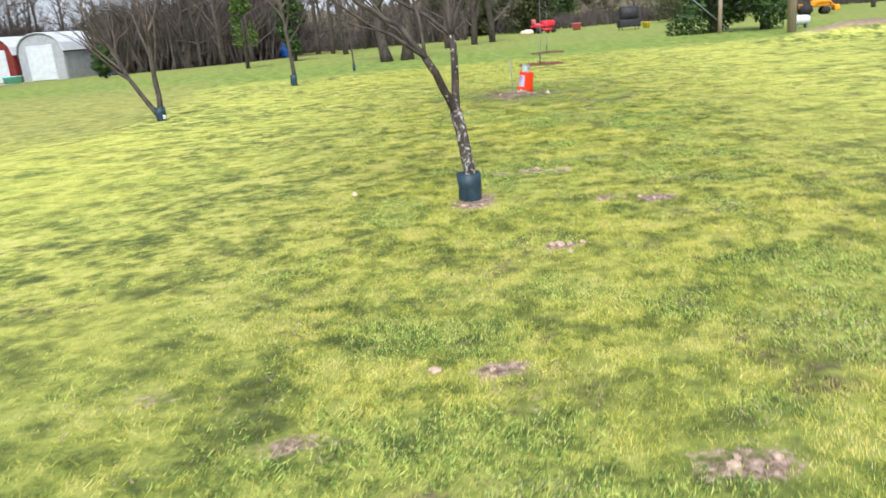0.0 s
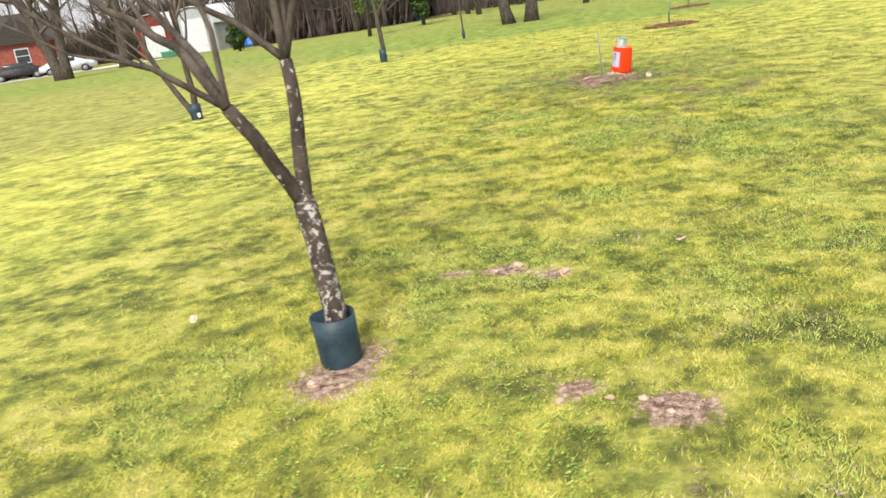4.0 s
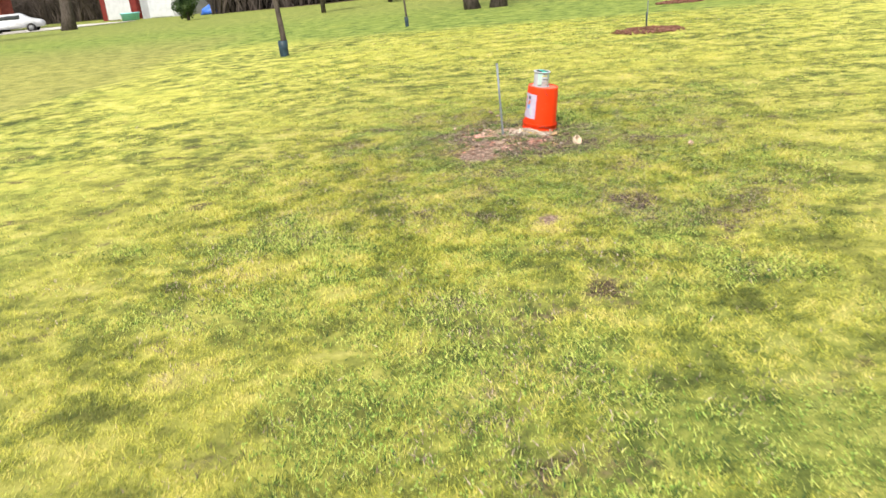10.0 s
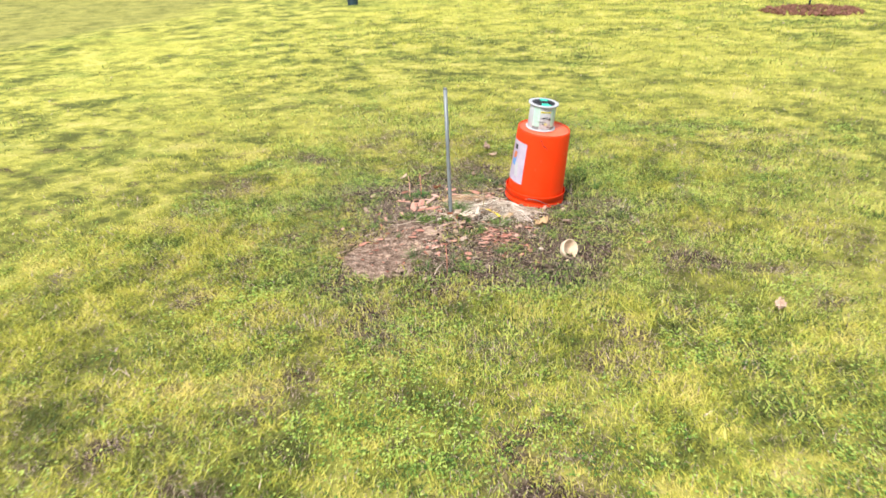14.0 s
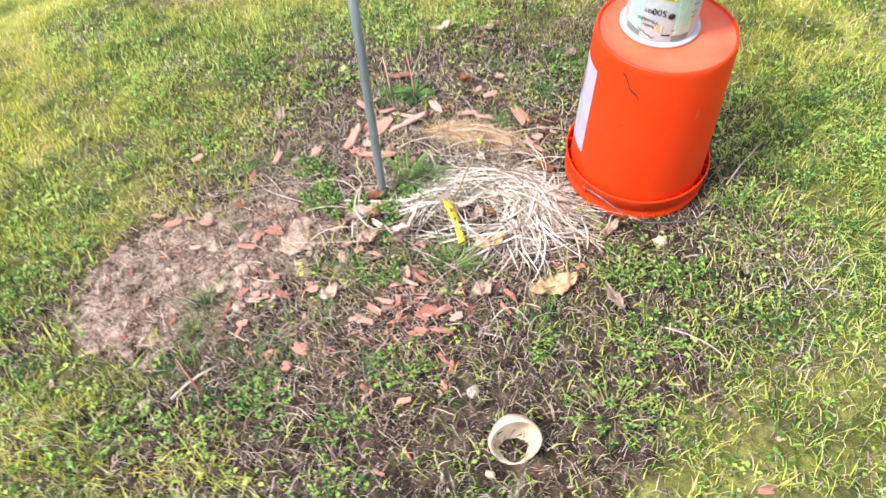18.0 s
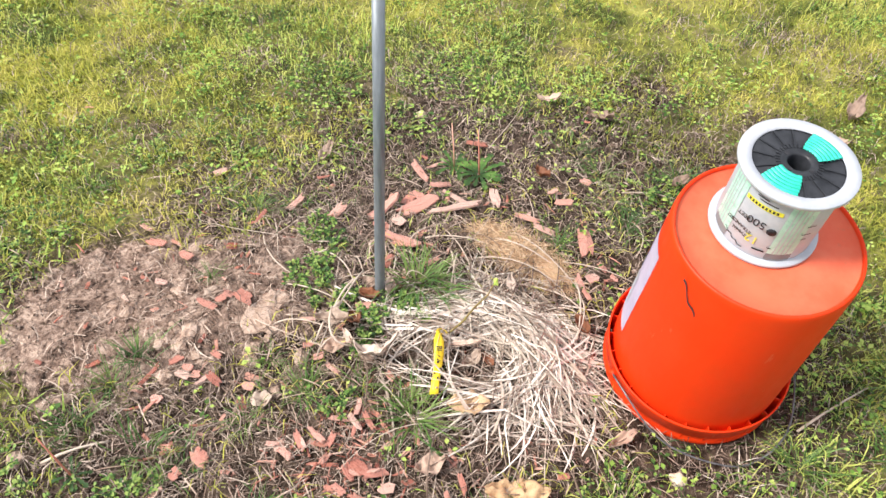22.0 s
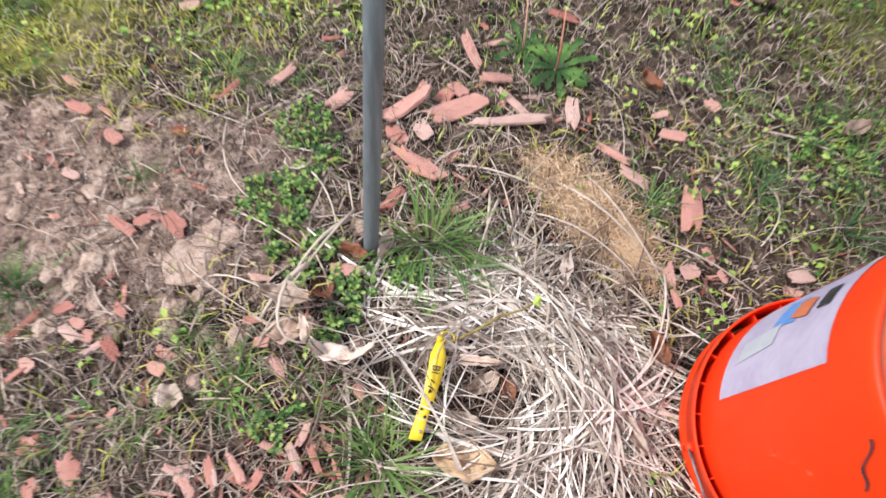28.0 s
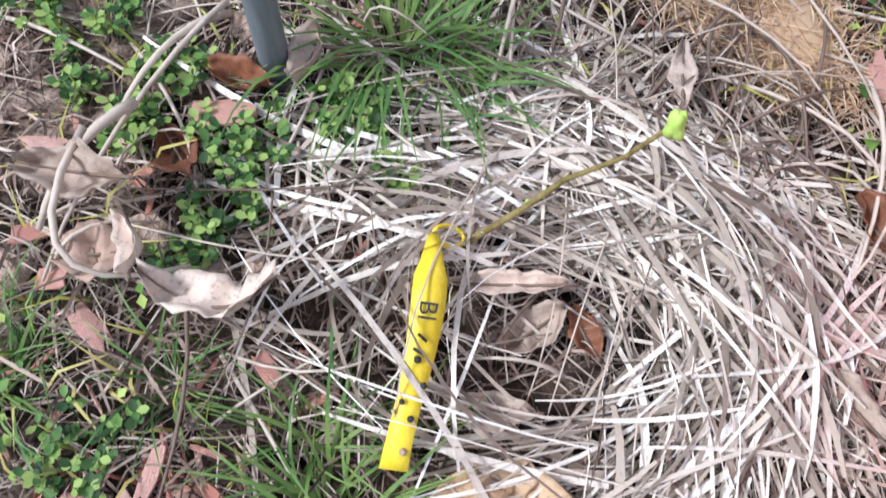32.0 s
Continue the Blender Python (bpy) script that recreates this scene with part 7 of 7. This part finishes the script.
for i, (x, y, n, h, sp) in enumerate(TUFTS_NEAR + TUFTS_AROUND):
    make_tuft((x, y), n, h, sp, 200 + i)
make_tuft((2.13, 14.55), 80, 0.08, 0.16, 301, "pale dead grass tuft lying flat", M_DRYGRASS, 1.4)
make_tuft((2.22, 14.51), 90, 0.07, 0.2, 302, "pale dead grass tuft lying flat", M_STRAWPIECE, 1.5)
make_tuft((2.0, 14.48), 26, 0.07, 0.06, 303, "pale yellow dead grass tuft beside the bucket", M_STRAWPIECE, 1.5)


def make_clover(at, n, rad, seed, label="low green chickweed with small round leaves", s0=0.0038, h0=0.026):
    """Stems with little opposite leaves."""
    rng = random.Random(seed)
    e = thing("weed", label, "weed", "green weeds", (at[0], at[1], gz1(*at)))
    st, lf = bmesh.new(), bmesh.new()
    for i in range(n):
        a, r = rng.uniform(0, 6.283), rad * math.sqrt(rng.random())
        b = Vector((r * 0.5 * math.cos(a), r * 0.5 * math.sin(a), 0))
        t = Vector((r * math.cos(a), r * math.sin(a), h0 * rng.uniform(0.3, 1.0)))
        tube(st, bend_line(b, t, (0, 0, 0.004), 3), [0.0007, 0.0006, 0.0006, 0.0005], 3, False)
        for k in range(7):
            q = t - (t - b) * (0.12 * (k // 2)) if k < 6 else t
            d = rng.uniform(0, 6.283)
            s = s0 * rng.uniform(0.6, 1.25)
            x, y = Vector((math.cos(d), math.sin(d), rng.uniform(-0.1, 0.5))), Vector((-math.sin(d), math.cos(d), 0))
            v = [lf.verts.new(q + x * (s * u) + y * (s * w) + Vector((0, 0, s * z))) for u, w, z in ((0.1, 0, 0), (0.7, 0.5, 0.12), (1.3, 0.5, 0.1), (1.75, 0, -0.05), (1.3, -0.5, 0.1), (0.7, -0.5, 0.12))]
            lf.faces.new(v[:4])
            lf.faces.new((v[0], v[3], v[4], v[5]))
    tagged(part("stem_mass", st, M_TUFT, e), kind="stuff")
    tagged(part("leaf_mass", lf, M_CHICK, e), kind="stuff")
    return e


for i, (x, y, n, r) in enumerate(((1.307, 14.014, 40, 0.04), (1.348, 14.026, 34, 0.035), (1.412, 13.954, 34, 0.035), (1.447, 13.979, 26, 0.03), (1.40, 14.0, 30, 0.03), (1.49, 14.024, 24, 0.022), (1.521, 13.998, 22, 0.02), (1.545, 14.05, 34, 0.028), (1.54, 14.112, 24, 0.022), (1.578, 14.131, 26, 0.014), (1.581, 14.036, 26, 0.022), (1.605, 14.014, 20, 0.018), (1.485, 13.966, 14, 0.014), (1.69, 13.955, 24, 0.03), (1.377, 14.702, 40, 0.06), (1.426, 14.715, 40, 0.06), (1.72, 13.63, 40, 0.05),
                                  (1.70, 13.5, 40, 0.07), (1.62, 13.42, 40, 0.07), (1.85, 13.85, 40, 0.06), (1.97, 14.3, 46, 0.07), (2.04, 14.36, 46, 0.07), (2.1, 14.2, 40, 0.07), (1.95, 14.05, 30, 0.06), (1.10, 13.5, 40, 0.08), (0.95, 13.75, 40, 0.08), (0.9, 14.0, 40, 0.08), (1.0, 13.9, 40, 0.07), (0.85, 13.6, 40, 0.08), (1.76, 13.62, 40, 0.06), (1.88, 13.7, 30, 0.06), (2.1, 14.9, 50, 0.09), (2.2, 14.72, 50, 0.09), (1.95, 15.05, 50, 0.09), (2.3, 14.95, 50, 0.1), (2.25, 14.4, 50, 0.08), (1.0, 14.25, 50, 0.08), (0.85, 14.4, 60, 0.1), (0.8, 14.15, 60, 0.1), (0.75, 14.6, 60, 0.1), (1.0, 14.75, 40, 0.08), (1.2, 13.4, 50, 0.09), (1.4, 13.3, 50, 0.09), (2.0, 13.6, 40, 0.08), (2.15, 14.05, 50, 0.08))):
    make_clover((x, y), n, r, 400 + i)


def make_rosette(at, n, L, seed):
    rng = random.Random(seed)
    e = thing("rosette_weed", "broad-leaved green rosette weed with a reddish stalk", "weed", at=(at[0], at[1], gz1(*at)))
    for i in range(n):
        bm = bmesh.new()
        d = 6.283 * i / n + rng.uniform(-0.2, 0.2)
        l = L * rng.uniform(0.6, 1.1)
        g = []
        for j in range(9):
            t = j / 8
            half = l * (0.03 + 0.085 * t) * (1.15 if j % 2 else 0.6) * (1 if t < 0.9 else 0.35)
            z = 0.012 + 0.35 * l * math.sin(t * 2.2) * 0.5
            g.append([bm.verts.new((t * l, s * half, z + abs(s) * half * 0.25)) for s in (-1, 0, 1)])
        for j in range(8):
            for k in (0, 1):
                bm.faces.new((g[j][k], g[j + 1][k], g[j + 1][k + 1], g[j][k + 1]))
        lf = part("leaf", bm, M_CHICK, e)
        lf.matrix_local = Matrix.Rotation(d, 4, "Z")
    bm = bmesh.new()
    tube(bm, [(0, 0, 0), (0.003, -0.004, 0.06), (0.002, -0.01, 0.13)], [0.002, 0.0016, 0.001], 6)
    part("stalk", bm, M_CHIP, e)


make_rosette((1.236, 14.368), 22, 0.06, 7)
make_rosette((1.19, 14.33), 11, 0.05, 8)
make_rosette((1.67, 13.56), 8, 0.035, 9)


# ---- sapling and its yellow tag ----
M_TWIGLIVE = plain("olive_twig_bark", (0.14, 0.1, 0.03), (0.3, 0.24, 0.09), 120.0, 0.6, bump=0.1)


def make_sapling():
    e = thing("sapling", "tiny bare sapling twig with two green buds in the nest", "sapling", at=(1.629, 14.148, gz1(1.629, 14.148)))
    bm = bmesh.new()
    tube(bm, [(0, 0, -0.01), (0.001, 0.006, 0.03), (-0.004, 0.036, 0.048), (-0.003, 0.054, 0.078), (0.008, 0.07, 0.115), (0.015, 0.077, 0.15)], [0.0022, 0.002, 0.0018, 0.0015, 0.0012, 0.001], 8)
    part("twig", bm, M_TWIGLIVE, e)
    for p, s in (((0.016, 0.078, 0.153), 0.0065), ((-0.005, 0.04, 0.052), 0.003)):
        for k in range(3):
            bm = bmesh.new()
            bmesh.ops.create_uvsphere(bm, u_segments=10, v_segments=8, radius=1)
            for v in bm.verts:
                v.co = Vector((v.co.x * s * 0.5, v.co.y * s * 0.42, v.co.z * s * (1 - 0.3 * v.co.x)))
            b = part("bud", bm, M_BUD, e, "pale green opening bud")
            b.matrix_local = Matrix.Translation(p) @ pose(0, 0, 0, 25 * (k - 1), 20 * k - 10, 120 * k) 


make_sapling()


def make_tag():
    e = thing("plant_tag", "yellow plastic plant tag tied to the sapling, ink lettering", "tag", at=(1.626, 14.137, 0))
    zt = gz1(1.620, 14.137) + 0.008
    a, b = Vector((0, 0.003, zt + 0.034)), Vector((0.106, -0.038, gz1(1.73, 14.1) + 0.036))
    d = (b - a)
    side = Vector((-d.y, d.x, 0)).normalized()
    bm = bmesh.new()
    rows = []
    n = 14
    for i in range(n + 1):
        t = i / n
        w = 0.0072 * (0.35 + 0.65 * min(1, t * 5)) if t < 0.2 else 0.0072 + 0.0011 * math.sin(6 * t)
        p = a.lerp(b, t) + Vector((0, 0, 0.01 * math.sin(math.pi * t) + 0.002 * math.sin(9 * t))) + side * 0.003 * math.sin(4 * t)
        rows.append([bm.verts.new(p + side * (w * s) + Vector((0, 0, 0.0016 * s * math.sin(3 + 4 * t)))) for s in (-1, 0, 1)])
    for i in range(n):
        for k in (0, 1):
            bm.faces.new((rows[i][k], rows[i + 1][k], rows[i + 1][k + 1], rows[i][k + 1]))
    strip = part("strip", bm, M_YELLOW, e)
    m = strip.modifiers.new("thick", "SOLIDIFY")
    m.thickness = 0.0006
    bm = bmesh.new()
    tube(bm, [a + Vector((0.006 * math.sin(i * 0.6), 0.008 * (1 - math.cos(i * 0.6)), -0.008 + 0.006 * math.cos(i * 0.6))) for i in range(11)], 0.0013, 6)
    part("tie", bm, M_YELLOW, e, "yellow tie loop")
    x = d.normalized()
    up = side.cross(x) if side.cross(x).z > 0 else x.cross(side)
    def ink(text, t, size):
        cu = bpy.data.curves.new("lettering", "FONT")
        cu.body, cu.size, cu.align_x, cu.align_y, cu.extrude = text, size, "CENTER", "CENTER", 0.0001
        cu.materials.append(M_INK)
        o = new("lettering", cu)
        o.parent = strip
        p = a.lerp(b, t) + Vector((0, 0, 0.01 * math.sin(math.pi * t) + 0.002 * math.sin(9 * t) + 0.0022)) + side * 0.003 * math.sin(4 * t)
        fx = x
        fy = up.cross(fx)
        o.matrix_local = Matrix.Translation(p) @ Matrix([[fx[i], fy[i], up[i], 0] for i in range(3)] + [[0, 0, 0, 1]])
    ink("Bl", 0.36, 0.0125)
    for t, w in ((0.46, 0.005), (0.52, 0.007)):
        bm = bmesh.new()
        p = a.lerp(b, t) + Vector((0, 0, 0.01 * math.sin(math.pi * t) + 0.002 * math.sin(9 * t) + 0.0024)) + side * 0.003 * math.sin(4 * t)
        tube(bm, [p - side * w * 0.5, p + side * w * 0.4 + x * 0.003], 0.0008, 6)
        part("ink_bar", bm, M_INK, strip)
    rng = random.Random(5)
    for k in range(7):
        t = rng.uniform(0.55, 0.95)
        p = a.lerp(b, t) + Vector((0, 0, 0.01 * math.sin(math.pi * t) + 0.002 * math.sin(9 * t) + 0.0016)) + side * (0.003 * math.sin(4 * t) + rng.uniform(-0.006, 0.006))
        bm = bmesh.new()
        bmesh.ops.create_icosphere(bm, subdivisions=1, radius=rng.uniform(0.0008, 0.0022), matrix=Matrix.Translation(p))
        part("dirt_speck", bm, M_CLOD if k % 2 else M_INK, strip)


make_tag()


# ---- stones, clods and crumbs ----
def make_lump(at, s, mat, label, category, seed, flat=0.6, group="", name=None):
    bm = bmesh.new()
    bmesh.ops.create_icosphere(bm, subdivisions=2, radius=1)
    for v in bm.verts:
        k = 1 + 0.45 * noise.noise(v.co * 1.4 + Vector((seed * 3.1, 0, 0))) + 0.15 * noise.noise(v.co * 4 + Vector((0, seed, 0)))
        v.co = Vector((v.co.x * s * k, v.co.y * s * 0.8 * k, v.co.z * s * flat * k))
    o = solo(name or category.replace(" ", "_"), bm, mat, label, category, group, smooth=False)
    o.location = (at[0], at[1], gz1(*at) + s * flat * 0.45)
    o.rotation_euler = (0, 0, seed * 1.3)


make_lump((1.957, 14.41), 0.014, M_SHELL, "small white chalky crumb beside the bucket", "crumb", 1)
make_lump((1.90, 14.35), 0.006, M_SHELL, "tiny white crumb on the grass", "crumb", 2)
make_lump((0.985, 14.324), 0.014, M_SHELL, "small cream pebble on the grass", "pebble", 3)
make_lump((1.97, 13.91), 0.013, M_STONE, "pinkish pebble on the grass", "pebble", 4)
make_lump((2.1, 13.83), 0.008, M_SHELL, "cream pebble on the grass", "pebble", 5)
make_lump((-0.9, 6.58), 0.025, M_SHELL, "pale round puffball on the lawn", "puffball", 6, 0.8)
_rng = random.Random(70)
for i in range(34):
    x, y = _rng.gauss(1.44, 0.11), _rng.gauss(13.82, 0.14)
    make_lump((x, y), _rng.uniform(0.005, 0.017), M_CLOD, "crumbly dry soil clod on the bare patch", "soil clod", 80 + i, 0.5, "soil clods")
make_lump((1.483, 13.868), 0.038, M_CLOD, "large cracked soil clod on the bare patch", "soil clod", 60, 0.16, "soil clods")
make_lump((1.455, 13.905), 0.024, M_CLOD, "cracked soil clod on the bare patch", "soil clod", 61, 0.25, "soil clods")
for i in range(26):
    cx, cy = _rng.choice(((1.28, 5.54), (0.95, 5.68), (0.86, 6.88), (0.62, 6.97), (0.46, 2.26), (-0.14, 3.04), (0.0, 5.84), (0.42, 4.6)))
    make_lump((cx + _rng.gauss(0, 0.08), cy + _rng.gauss(0, 0.05)), _rng.uniform(0.01, 0.03), M_CLOD, "dry soil clod on a bare spot of the lawn", "soil clod", 130 + i, 0.55, "soil clods on the lawn")


def make_cup():
    e = thing("shell_cup", "cream half shell lying open on the grass", "shell", at=(2.085, 13.895, gz1(2.085, 13.895) + 0.022))
    e.rotation_mode = "QUATERNION"
    e.rotation_quaternion = Vector((0, 0, 1)).rotation_difference(Vector((0.75, -0.45, 0.42)))
    bm = bmesh.new()
    lathe(bm, [(0.0, -0.024), (0.02, -0.022), (0.036, -0.008), (0.041, 0.012), (0.041, 0.02), (0.0385, 0.021), (0.037, 0.012), (0.032, -0.006), (0.018, -0.017), (0.0, -0.019)], 28)
    for v in bm.verts:
        k = 1 + 0.08 * noise.noise(v.co * 30)
        v.co *= k
    part("shell", bm, M_SHELL, e)
    return e


make_cup()
